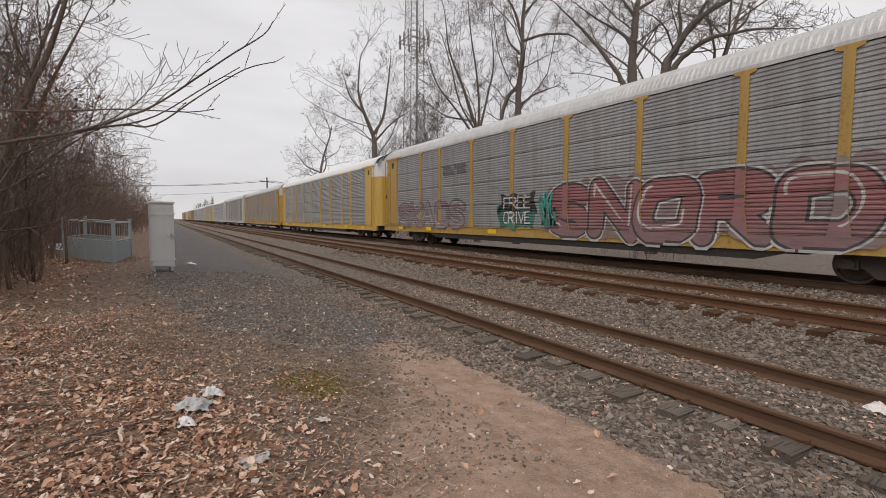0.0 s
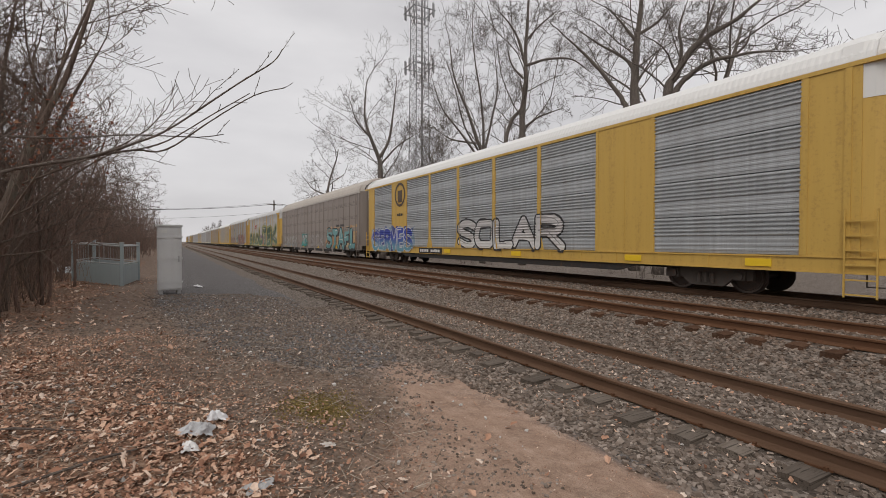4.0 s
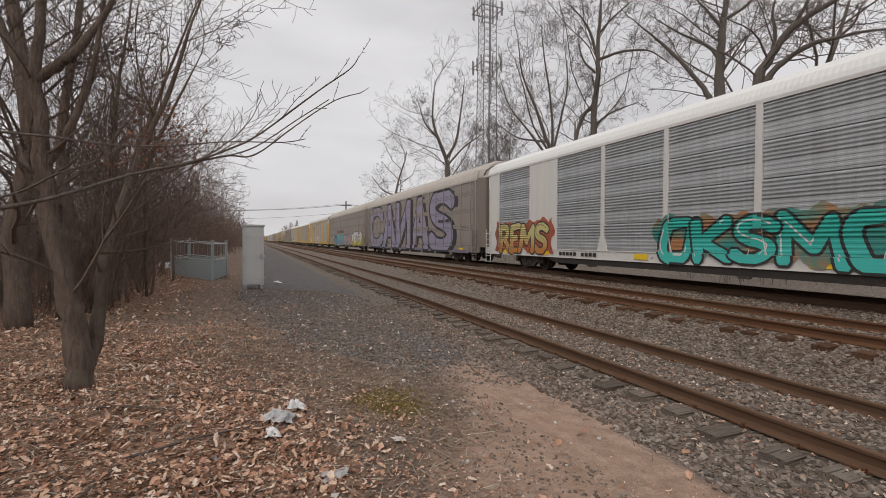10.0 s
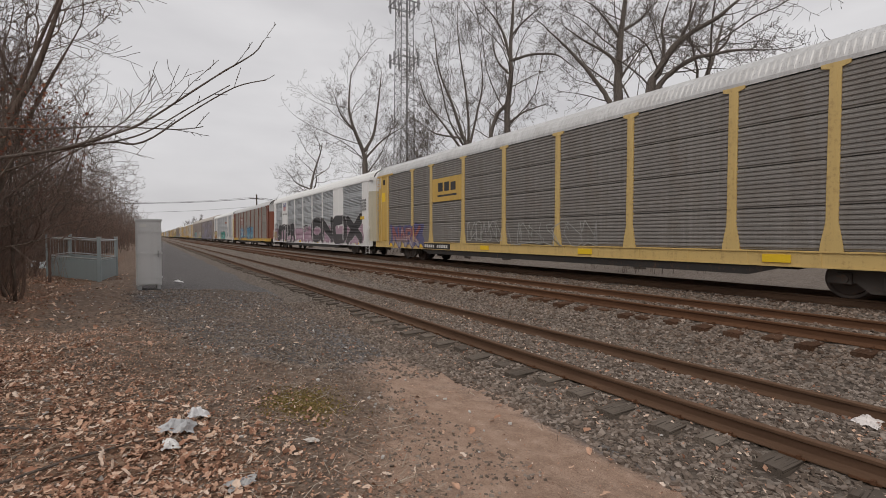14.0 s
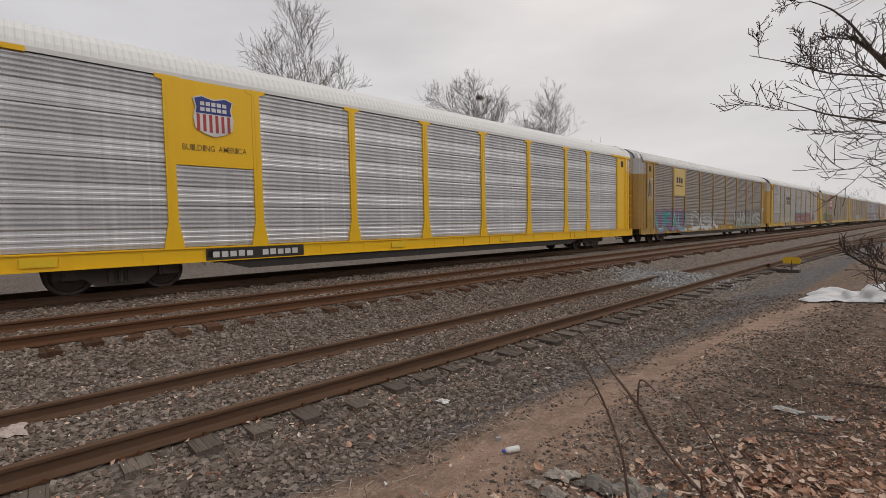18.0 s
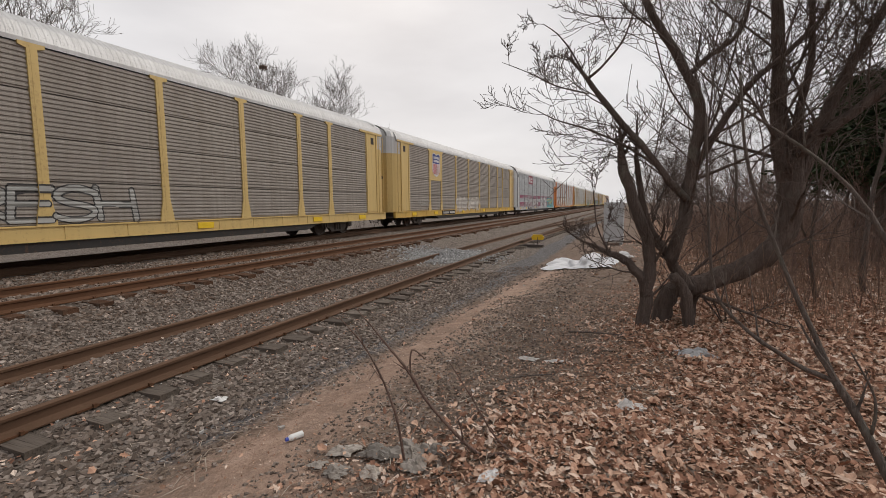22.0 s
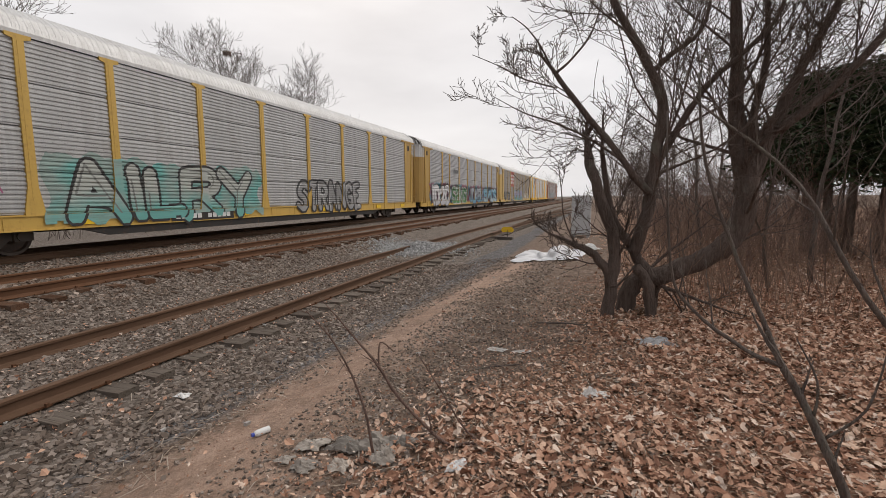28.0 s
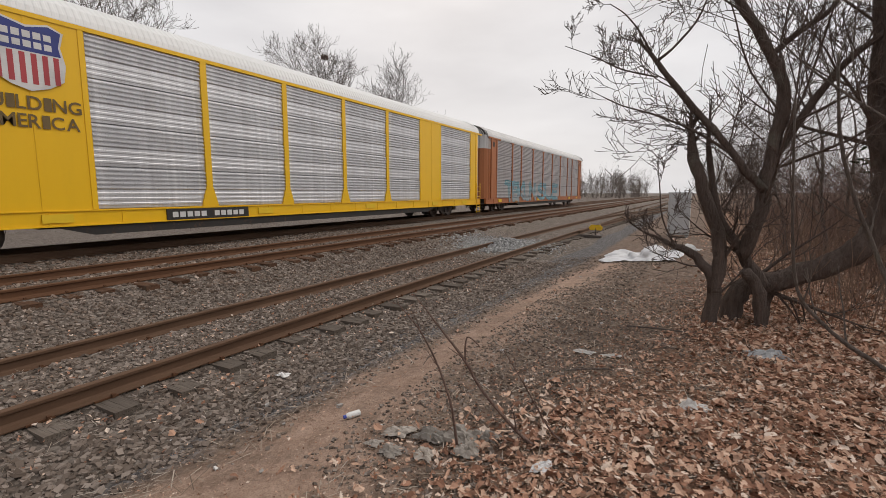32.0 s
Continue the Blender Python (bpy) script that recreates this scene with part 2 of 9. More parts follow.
def fitted(me, lo, hi, box):
    """Lays a flat mesh into the box (u0, u1, z0, z1) on a car's near side: u runs back along the car."""
    u0, u1, z0, z1 = box
    out = me.copy()
    co = np.array([v.co[:] for v in me.vertices])
    u = u0 + (co[:, 0] - lo[0]) / max(1e-6, hi[0] - lo[0]) * (u1 - u0)
    z = z0 + (co[:, 1] - lo[1]) / max(1e-6, hi[1] - lo[1]) * (z1 - z0)
    flat = np.stack([0 * u, -u, z], 1)
    out.vertices.foreach_set("co", flat.astype(np.float32).ravel())
    out.update()
    return out

# ---------------- ground ----------------
PX = [-400, -60, -20, -8, -4, -1.5, 0.0, 1.2, 2.4, 3.3, 3.9, 4.62, 4.85, 5.1, 6.4, 6.8, 7.3, 7.9, 8.4, 8.75, 10.15, 10.6, 11.6, 12.2, 15.3, 16.2, 18.5, 30, 400]
PZ = [0.9, 0.9, 0.75, 0.55, 0.42, 0.32, 0.26, 0.2, 0.1, -0.04, -0.09, -0.085, -0.035, -0.015, -0.005, -0.01, 0.0, 0.2, 0.32, 0.372, 0.372, 0.35, 0.36, 0.415, 0.415, 0.3, -0.1, -0.3, -0.4]


def ground_z(x, y):
    """Height of the ground, with small unevenness away from the tracks."""
    z = np.interp(x, PX, PZ)
    off = np.clip((2.6 - np.asarray(x)) / 2.0, 0, 1) + np.clip((np.asarray(x) - 17) / 3.0, 0, 1)
    z = z + off * (0.035 * np.sin(1.7 * x + 0.6 * y) * np.cos(1.1 * y - 0.5 * x) + 0.02 * np.sin(4.1 * x - 2.3 * y) + 0.012 * np.cos(7.0 * y + 3.0 * x))
    return z + 0.012 * np.sin(9.3 * x + 2.1 * y) * np.sin(8.1 * y - 1.7 * x)


def spread(lo, hi, step, far, grow):
    mid = list(np.arange(lo, hi + 1e-6, step))
    out, d = [], step
    while mid[-1] + (out[-1] if out else 0) < far:
        d *= grow
        out.append((out[-1] if out else 0) + d)
    return np.array([mid[0] - o for o in out[::-1]] + mid + [mid[-1] + o for o in out])


def path_mid(y):
    return np.interp(y, [-40, -13, -11.5, -8, -5.5, -4, -2, 0, 2.5, 3, 3.9, 5, 6.3, 8], [2.0, 1.95, 2.05, 2.4, 2.47, 2.58, 2.45, 2.35, 2.45, 2.58, 2.82, 3.1, 3.3, 3.4])


def path_half(y):
    return np.interp(y, [-40, -14, -11.5, -8, -4, -2, 0, 2.0, 3, 3.9, 5, 6.2, 6.9], [0.0, 0.0, 0.2, 0.3, 0.38, 0.55, 0.9, 1.02, 0.94, 0.78, 0.56, 0.32, 0.0])


def build_ground():
    xs = spread(-6.0, 13.0, 0.13, 900, 1.13)
    ys = spread(-14.0, 14.0, 0.14, 1500, 1.09)
    gx, gy = np.meshgrid(xs, ys, indexing="ij")
    gz = ground_z(gx, gy)
    nx, ny = gx.shape
    me = bpy.data.meshes.new("ground")
    idx = np.arange(nx * ny).reshape(nx, ny)
    quads = np.stack([idx[:-1, :-1], idx[1:, :-1], idx[1:, 1:], idx[:-1, 1:]], -1).reshape(-1, 4)
    me.from_pydata(np.stack([gx, gy, gz], -1).reshape(-1, 3).tolist(), [], quads.tolist())
    me.polygons.foreach_set("use_smooth", [True] * len(me.polygons))
    off = gx - path_mid(gy) + 0.1 * np.sin(2.1 * gy + 1.0) + 0.06 * np.sin(5.3 * gy)
    sand = np.clip(1.0 - (np.abs(off) - path_half(gy)) / np.where(off < 0, 0.8, 0.42), 0, 1) * (path_half(gy) > 0.01) * np.interp(gy, [-2.5, 0.5], [0.84, 1.0])
    stone = np.clip((gx - 3.45 - 0.12 * np.sin(0.8 * gy)) / 0.4, 0, 1)
    lane_in = np.interp(gy, [-60, -14, -3, 2, 5, 6.2, 8, 14, 60], [2.3, 2.3, 2.9, 3.3, 3.0, 1.7, 0.3, -0.6, -0.9])
    lane = np.clip((gx - lane_in) / 0.7, 0, 1)
    leaf_in = np.interp(gy, [-25, -9, -6, -4, -2.5, -1, 0.2, 1, 4, 5.5, 7, 9, 14, 24], [-0.3, -0.5, 0.1, 0.9, 1.35, 1.3, 0.9, 1.2, 0.75, 0.4, -0.4, -1.0, -1.6, -1.2])
    leaf = np.clip((leaf_in - gx) / 0.8 + 0.5, 0, 1) * np.clip((60 - np.abs(gy)) / 20, 0, 1) * np.clip((gx + 40) / 10, 0, 1) * np.interp(gy, [3.5, 6, 9, 14], [1.0, 0.72, 0.5, 0.55])
    moss = np.clip(1.2 - np.hypot((gx - 1.45) / 0.4, (gy - 4.95) / 0.62), 0, 1)
    for nm, a in (("sand", sand), ("stone", stone), ("lane", lane), ("leaf", leaf), ("moss", moss)):
        at = me.attributes.new(nm, "FLOAT", "POINT")
        at.data.foreach_set("value", a.astype(np.float32).ravel())
    n = Nodes("ground_surface", 0.95, spec=0.15)
    cell = n.voronoi(19.0)
    cell2 = n.voronoi(34.0)
    edge = n.voronoi(19.0, out="Distance")
    fine = n.noise(30, 5, 0.7)
    mid = n.noise(2.3, 5, 0.6)
    big = n.noise(0.35, 4, 0.6)
    bw = n.add("ShaderNodeRGBToBW", Color=cell).outputs[0]
    bw2 = n.add("ShaderNodeRGBToBW", Color=cell2).outputs[0]
    stone_c = n.ramp(bw, [(0.2, (0.055, 0.046, 0.04)), (0.5, (0.155, 0.13, 0.112)), (0.8, (0.29, 0.252, 0.222))])
    stone_c = n.mix(n.math("MULTIPLY", mid, 0.5), stone_c, (0.15, 0.115, 0.09))
    lane_c = n.ramp(bw2, [(0.2, (0.062, 0.06, 0.062)), (0.55, (0.144, 0.138, 0.14)), (0.85, (0.3, 0.294, 0.3))])
    lane_c = n.mix(n.math("MULTIPLY", mid, 0.6), lane_c, (0.095, 0.085, 0.08))
    dirt_c = n.ramp(n.noise(9, 6, 0.75), [(0.32, (0.065, 0.05, 0.042)), (0.52, (0.205, 0.152, 0.12)), (0.72, (0.43, 0.34, 0.275))])
    dirt_c = n.mix(n.math("MULTIPLY", bw, 0.45), dirt_c, (0.2, 0.125, 0.085))
    sand_c = n.ramp(n.noise(5, 6, 0.7), [(0.25, (0.26, 0.17, 0.125)), (0.5, (0.46, 0.318, 0.24)), (0.75, (0.63, 0.46, 0.36))])
    grit = n.noise(95, 3, 0.8)
    sand_c = n.mix(n.ramp(grit, [(0.48, (0, 0, 0)), (0.66, (0.75, 0.75, 0.75))]), sand_c, (0.2, 0.12, 0.08))
    sand_c = n.mix(n.ramp(fine, [(0.56, (0, 0, 0)), (0.7, (0.6, 0.6, 0.6))]), sand_c, (0.6, 0.46, 0.36))
    litter = n.ramp(n.add("ShaderNodeRGBToBW", Color=n.voronoi(26.0, n.scaled(1.0, 1.35, 1.0))).outputs[0], [(0.15, (0.12, 0.066, 0.044)), (0.4, (0.25, 0.14, 0.092)), (0.65, (0.38, 0.235, 0.16)), (0.85, (0.52, 0.36, 0.26))])
    litter = n.mix(n.math("MULTIPLY", fine, 0.6), litter, (0.1, 0.058, 0.038))

    def mask(name, lo=0.35, hi=0.65, wob=0.55):
        v = n.math("ADD", n.attr(name), n.math("MULTIPLY", n.math("SUBTRACT", n.math("ADD", n.math("MULTIPLY", mid, 0.6), n.math("MULTIPLY", fine, 0.4)), 0.5), wob * 2))
        return n.ramp(v, [(lo, (0, 0, 0)), (hi, (1, 1, 1))])

    col = n.mix(mask("lane"), dirt_c, lane_c)
    col = n.mix(mask("leaf", 0.4, 0.6, 0.6), col, litter)
    col = n.mix(mask("stone"), col, stone_c)
    col = n.mix(n.math("MULTIPLY", mask("sand", 0.38, 0.95, 1.2), 0.88), col, sand_c)
    col = n.mix(n.math("MULTIPLY", mask("moss", 0.35, 0.7, 0.5), 0.75), col, (0.25, 0.185, 0.045))
    col = n.mix(n.math("MULTIPLY", big, 0.2), col, (0.14, 0.115, 0.095))
    h = n.math("ADD", n.math("MULTIPLY", n.math("SUBTRACT", 1.0, edge), n.math("SUBTRACT", 1.0, n.math("MULTIPLY", n.attr("sand"), 0.85))), n.math("MULTIPLY", fine, 0.4))
    n.color(col).bump(n.math("ADD", h, n.math("MULTIPLY", grit, 0.35)), 0.03, 1.0)
    me.materials.append(n.m)
    return tagged(new("ground", me), "stony brown ground with gravel, sand path and leaf litter", "ground", kind="structure")


build_ground()

# ---------------- tracks ----------------


def rusty_steel(name, c1, c2, polish=0.0):
    n = Nodes(name, 0.75, 0.25, 0.3)
    f = n.noise(1.0, 6, 0.7, n.scaled(9, 1.2, 9))
    col = n.mix(f, c1, c2)
    col = n.mix(n.math("MULTIPLY", n.noise(40, 4), 0.3), col, shade(c1, 0.5))
    n.color(col).bump(n.noise(60, 4), 0.002, 0.4)
    return n.m


RUST = rusty_steel("rusty_rail_steel", (0.075, 0.042, 0.025), (0.2, 0.118, 0.075))
RUST2 = rusty_steel("orange_rusty_steel", (0.075, 0.036, 0.02), (0.2, 0.098, 0.05))


def tie_wood(name, c1, c2):
    n = Nodes(name, 0.95, spec=0.1)
    g = n.noise(1.0, 6, 0.7, n.scaled(1.5, 22, 22))
    col = n.mix(g, c1, c2)
    col = n.mix(n.ramp(n.noise(1.0, 3, 0.6, n.scaled(0.8, 60, 60)), [(0.55, (0, 0, 0)), (0.62, (0.8, 0.8, 0.8))]), col, shade(c1, 0.35))
    col = n.mix(n.math("MULTIPLY", n.random(), 0.65), col, shade(c1, 0.6))
    col = n.mix(n.ramp(n.noise(5, 5, 0.7), [(0.5, (0, 0, 0)), (0.7, (0.6, 0.6, 0.6))]), col, (0.13, 0.1, 0.078))
    n.color(col).bump(g, 0.012, 0.9)
    return n.m


TIE = tie_wood("weathered_tie_wood", (0.075, 0.06, 0.05), (0.3, 0.255, 0.215))
TIE2 = tie_wood("rust_stained_tie_wood", (0.075, 0.04, 0.025), (0.17, 0.095, 0.06))


def rail_mesh(name, y0, y1, mat_):
    prof = [(-0.075, 0), (0.075, 0), (0.075, 0.012), (0.02, 0.03), (0.009, 0.05), (0.009, 0.125), (0.035, 0.138), (0.036, 0.165), (0.028, 0.172), (-0.028, 0.172), (-0.036, 0.165), (-0.035, 0.138), (-0.009, 0.125), (-0.009, 0.05), (-0.02, 0.03), (-0.075, 0.012)]
    return MB().prism(prof, "y", y0, y1).mesh(name, mat_)


def tie_mesh(name, rng):
    b = MB()
    rows = []
    for x in np.linspace(-1.3, 1.3, 7):
        j = lambda s=0.008: rng.uniform(-s, s)
        rows.append([(x, -0.115 + j(), -0.16), (x, -0.115 + j(), -0.008 + j()), (x, -0.1 + j(), j(0.006)), (x, 0.0, j(0.01)), (x, 0.1 + j(), j(0.006)), (x, 0.115 + j(), -0.008 + j()), (x, 0.115 + j(), -0.16)])
    b.strip(rows)
    b.f.append(tuple(range(0, 7)))
    b.f.append(tuple(range(len(b.v) - 1, len(b.v) - 8, -1)))
    return b.mesh(name)


def build_track(name, label, xc, z_top, y0, y1, rail_mat, tie_mat, near0, near1, seed, plates=True):
    """Two rails on wooden ties; ties beyond the near stretch are joined."""
    rng = random.Random(seed)
    side_in = 1.0 if plates else 0.4
    tr = thing(name, label, "railway track", kind="structure", at=(xc, 0, z_top - 0.172))
    for sgn in (-1, 1):
        part("rail", rail_mesh("rail", y0, y1, None), rail_mat, tr, at=(sgn * 0.7525, 0, 0))
    shapes = [tie_mesh("tie", rng) for _ in range(5)]
    plate = MB().box(-0.09, 0.09, -0.1, 0.1, -0.004, 0.014).box(-0.11, -0.075, -0.07, -0.04, 0.0, 0.035).box(0.075, 0.11, 0.04, 0.07, 0.0, 0.035).mesh("tie_plate")
    far = MB()
    n = int((y1 - y0) / 0.533)
    for i in range(n):
        y = y0 + (i + 0.5) * 0.533 + rng.uniform(-0.05, 0.05)
        dx, tilt = rng.uniform(-0.04, 0.2) * side_in, rng.uniform(-4.0, 4.0)
        if near0 < y < near1:
            t = part("tie", rng.choice(shapes), tie_mat, tr, at=pose(dx, y, rng.uniform(-0.018, 0.0), rng.uniform(-2, 2), rng.uniform(-0.5, 0.5), tilt))
            if plates and near0 * 0.45 < y < near1 * 0.45:
                for sgn in (-1, 1):
                    part("tie_plate", plate, RUST2, tr, at=(sgn * 0.7525, y, 0.0))
        elif abs(y) < 170:
            far.box(dx - 1.3, dx + 1.3, y - 0.11, y + 0.11, -0.15, -0.004)
    if far.v:
        tagged(part("far_ties", far, tie_mat, tr), "distant wooden ties", kind="stuff")
    return tr


SIDING_X, MIDDLE_X, MAIN_X = 5.707, 9.45, 13.58
SIDING_Z, MIDDLE_Z, MAIN_Z = 0.16, 0.535, 0.60
build_track("siding_track", "rusty siding track on weathered wooden ties in gravel", SIDING_X, SIDING_Z, -300, 420, RUST, TIE, -30, 42, 5)
build_track("middle_track", "rust-coloured track on half-buried wooden ties", MIDDLE_X, MIDDLE_Z, -420, 420, RUST2, TIE2, -32, 42, 6)
build_track("main_track", "main line track beneath the freight train", MAIN_X, MAIN_Z, -420, 420, RUST, TIE2, -28, 30, 7, plates=False)

# ---------------- the train ----------------
PITCH, SPEED, S0 = 28.55, 22.4, 27.3
CAR_L = 27.95
# play in the couplers, by car
SLACK = {0: -0.3, 1: -0.2, 2: -0.1, 3: -0.16, 5: 0.06, 8: 0.2, 9: 0.3, 10: -0.35, 13: -0.1, 26: -0.7, 27: -0.5}
POSTS = [2.1, 4.95, 6.9, 9.7, 12.52, 15.38, 18.22, 21.03, 22.98, 25.83]
BLACK = worn_paint("grimy_black_steel", (0.03, 0.027, 0.025), 0.5, 0.3, 0.7)
TRUCK = worn_paint("dusty_truck_iron", (0.095, 0.08, 0.07), 0.5, 0.4, 0.8)
WHEEL = worn_paint("rusted_wheel_steel", (0.075, 0.055, 0.045), 0.5, 0.3, 0.6)
Z0, ZS, ZP, ZR = 0.58, 0.94, 4.81, 4.91


def body_lift(k):
    """Height added to the bodies of cars 0 to 13 to fit the view."""
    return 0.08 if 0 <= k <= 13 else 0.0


def panel_profile(style):
    """Offsets outwards over the height of the side screens."""
    pts = []
    sheet = (ZP - ZS) / 4
    for s in range(4):
        b = ZS + s * sheet
        pts.append((b + 0.0, -0.06))
        pts.append((b + 0.012, 0.0))
        if style == "even":
            n = 9
            for i in range(n):
                z = b + 0.03 + (sheet - 0.06) * i / n
                w = (sheet - 0.06) / n
                pts += [(z + w * 0.12, 0.0), (z + w * 0.3, 0.024), (z + w * 0.7, 0.024), (z + w * 0.88, 0.0)]
        else:
            for i in range(3):
                z = b + 0.05 + 0.12 * i
                pts += [(z + 0.02, 0.004), (z + 0.035, 0.013), (z + 0.075, 0.013), (z + 0.09, 0.004)]
            for i in range(5):
                z, w = b + 0.43 + 0.104 * i, 0.104
                pts += [(z + w * 0.1, 0.0), (z + w * 0.4, 0.038), (z + w * 0.6, 0.038), (z + w * 0.9, 0.0)]
        pts.append((b + sheet - 0.018, 0.0))
        pts.append((b + sheet - 0.01, -0.06))
    return pts


PANELS = {}


def panel_mesh(w, style):
    key = (round(w, 2), style)
    if key not in PANELS:
        rows = [[(-1.495 - d, 0, z), (-1.495 - d, -w, z)] for z, d in panel_profile(style)]
        PANELS[key] = MB().strip(rows).mesh("side_panel")
    return PANELS[key]


def post_mesh():
    poly = [(-0.2, ZS - 0.02), (0.2, ZS - 0.02), (0.19, ZS + 0.12), (0.105, ZS + 0.62), (0.1, ZP - 0.1), (0.24, ZP - 0.06), (0.25, ZP + 0.02), (-0.25, ZP + 0.02), (-0.24, ZP - 0.06), (-0.1, ZP - 0.1), (-0.105, ZS + 0.62), (-0.19, ZS + 0.12)]
    b = MB().prism(poly, "x", -1.55, -1.47)
    b.prism([(-0.035, ZS + 0.3), (0.035, ZS + 0.3), (0.035, ZP - 0.12), (-0.035, ZP - 0.12)], "x", -1.556, -1.549)
    return b.mesh("post")


def plain_post_mesh():
    poly = [(-0.24, ZS - 0.02), (0.24, ZS - 0.02), (0.22, ZS + 0.1), (0.09, ZS + 0.55), (0.09, ZP), (-0.09, ZP), (-0.09, ZS + 0.55), (-0.22, ZS + 0.1)]
    return MB().prism(poly, "x", -1.55, -1.47).mesh("post")


def roof_mesh(soft_ribs=False):
    rows = []
    section = [(-1.53, ZR - 0.09), (-1.535, ZR), (-1.50, ZR + 0.12), (-1.38, ZR + 0.31), (-1.05, ZR + 0.52), (-0.55, ZR + 0.68), (0.0, ZR + 0.74), (0.55, ZR + 0.68), (1.05, ZR + 0.52), (1.38, ZR + 0.31), (1.50, ZR + 0.12), (1.535, ZR), (1.53, ZR - 0.09)]
    n = 760 if soft_ribs else 540
    for i in range(n + 1):
        y = -0.5 - (CAR_L - 1.0) * (i + (0.3 if i % 2 and i < n else 0.0)) / n
        k = 1.0 if i % 4 < 2 else (0.993 if soft_ribs else 0.978)
        rows.append([(x * (k if 1 < j < len(section) - 2 else 1), y, ZR + (z - ZR) * (k if z > ZR + 0.05 else 1)) for j, (x, z) in enumerate(section)])
    b = MB().strip(rows)
    for r in (rows[0], rows[-1]):
        s = len(b.v)
        b.v += r
        b.f.append(tuple(range(s, s + len(r))))
    return b.mesh("roof")


def sill_mesh():
    b = MB().box(-1.53, -1.40, -CAR_L + 0.25, -0.25, Z0 + 0.02, ZS)
    b.box(-1.56, -1.38, -CAR_L + 0.3, -0.3, ZS - 0.035, ZS - 0.012)
    b.box(-1.555, -1.40, -CAR_L + 0.3, -0.3, Z0, Z0 + 0.03)
    for u in np.arange(1.5, 27, 1.42):
        b.box(-1.545, -1.5, -u - 0.02, -u + 0.02, Z0 + 0.03, ZS - 0.035)
    return b.mesh("side_sill")


def under_mesh():
    b = MB().prism([(-0.35, 0.55), (-6.2, 0.55), (-8.2, 0.3), (-19.8, 0.3), (-21.8, 0.55), (-27.6, 0.55), (-27.6, 0.72), (-0.35, 0.72)], "x", -0.45, 0.45)
    b.prism([(-5.6, 0.64), (-6.6, 0.36), (-21.4, 0.36), (-22.4, 0.64)], "x", -1.5, -1.36)
    b.prism([(-5.6, 0.64), (-6.6, 0.36), (-21.4, 0.36), (-22.4, 0.64)], "x", 1.36, 1.44)
    b.box(-1.4, 1.4, -27.6, -0.35, 0.66, 0.9)
    for u in (9.0, 11.6, 17.2):
        b.box(-1.2, -0.5, -u - 0.8, -u, 0.4, 0.62)
    return b.mesh("underframe")


ZD = 4.12


def leaf_mesh(sgn):
    """One leaf of the end doors, wrapping round the corner of the body."""
    plan = [(-1.50, 1.05), (-1.50, 0.72), (-1.46, 0.52), (-1.36, 0.3), (-1.12, 0.1), (-0.66, 0.02), (-0.64, 0.04), (-0.4, 0.04), (-0.38, 0.02), (-0.015, 0.02)]
    rows = [[(sgn * px, -pu, z) for px, pu in plan] for z in (0.9, 1.6, 3.0, 4.1, ZR)]
    return MB().strip(rows).mesh("end_door")


def roof_end_mesh():
    plan = [(-1.50, 1.05), (-1.50, 0.72), (-1.36, 0.3), (-1.12, 0.1), (0.0, 0.015), (1.12, 0.1), (1.36, 0.3), (1.50, 0.72), (1.50, 1.05)]
    rows = [[(px, -pu, ZR - 0.01) for px, pu in plan], [(px, -pu, ZR + 0.1) for px, pu in plan]]
    rows.append([(px * 0.93, -pu - 0.01, ZR + 0.34) for px, pu in plan])
    rows.append([(px * 0.66, -pu - 0.02, ZR + 0.56) for px, pu in plan])
    rows.append([(px * 0.3, -pu - 0.03, ZR + 0.7) for px, pu in plan])
    return MB().strip(rows).mesh("roof_end")


def header_mesh():
    """The upper band of the end, painted like the roof."""
    plan = [(-1.506, 1.04), (-1.506, 0.72), (-1.466, 0.512), (-1.366, 0.292), (-1.122, 0.092), (-0.66, 0.01), (0.66, 0.01), (1.122, 0.092), (1.366, 0.292), (1.466, 0.512), (1.506, 0.72), (1.506, 1.04)]
    return MB().strip([[(px, -pu, z) for px, pu in plan] for z in (ZD, ZR)]).mesh("end_header")


M_LEAVES = [leaf_mesh(1), leaf_mesh(-1)]
M_ROOFEND, M_HEADER = roof_end_mesh(), header_mesh()
M_LOCK = MB().tube([(-0.05, 0.03, 0.95), (-0.05, 0.03, ZR + 0.45)], [0.022, 0.022], 6).box(-0.12, 0.02, 0.0, 0.05, 2.2, 2.32).mesh("lock_rod")
M_BAR = [MB().box(-0.9, -0.3, -0.03, 0.005, 2.72, 2.9).mesh("door_bar"), MB().box(0.3, 0.9, -0.03, 0.005, 2.72, 2.9).mesh("door_bar")]
M_ARCH = MB().strip([[(px * k, y, ZR + 0.02 + (pz - 0.02) * k) for px, pz in [(-1.54, 0.02), (-1.5, 0.14), (-1.38, 0.33), (-1.05, 0.54), (-0.55, 0.7), (0.0, 0.76), (0.55, 0.7), (1.05, 0.54), (1.38, 0.33), (1.5, 0.14), (1.54, 0.02)]] for k, y in ((0.95, 0.01), (1.012, 0.01), (1.012, -0.2))]).mesh("roof_seal")


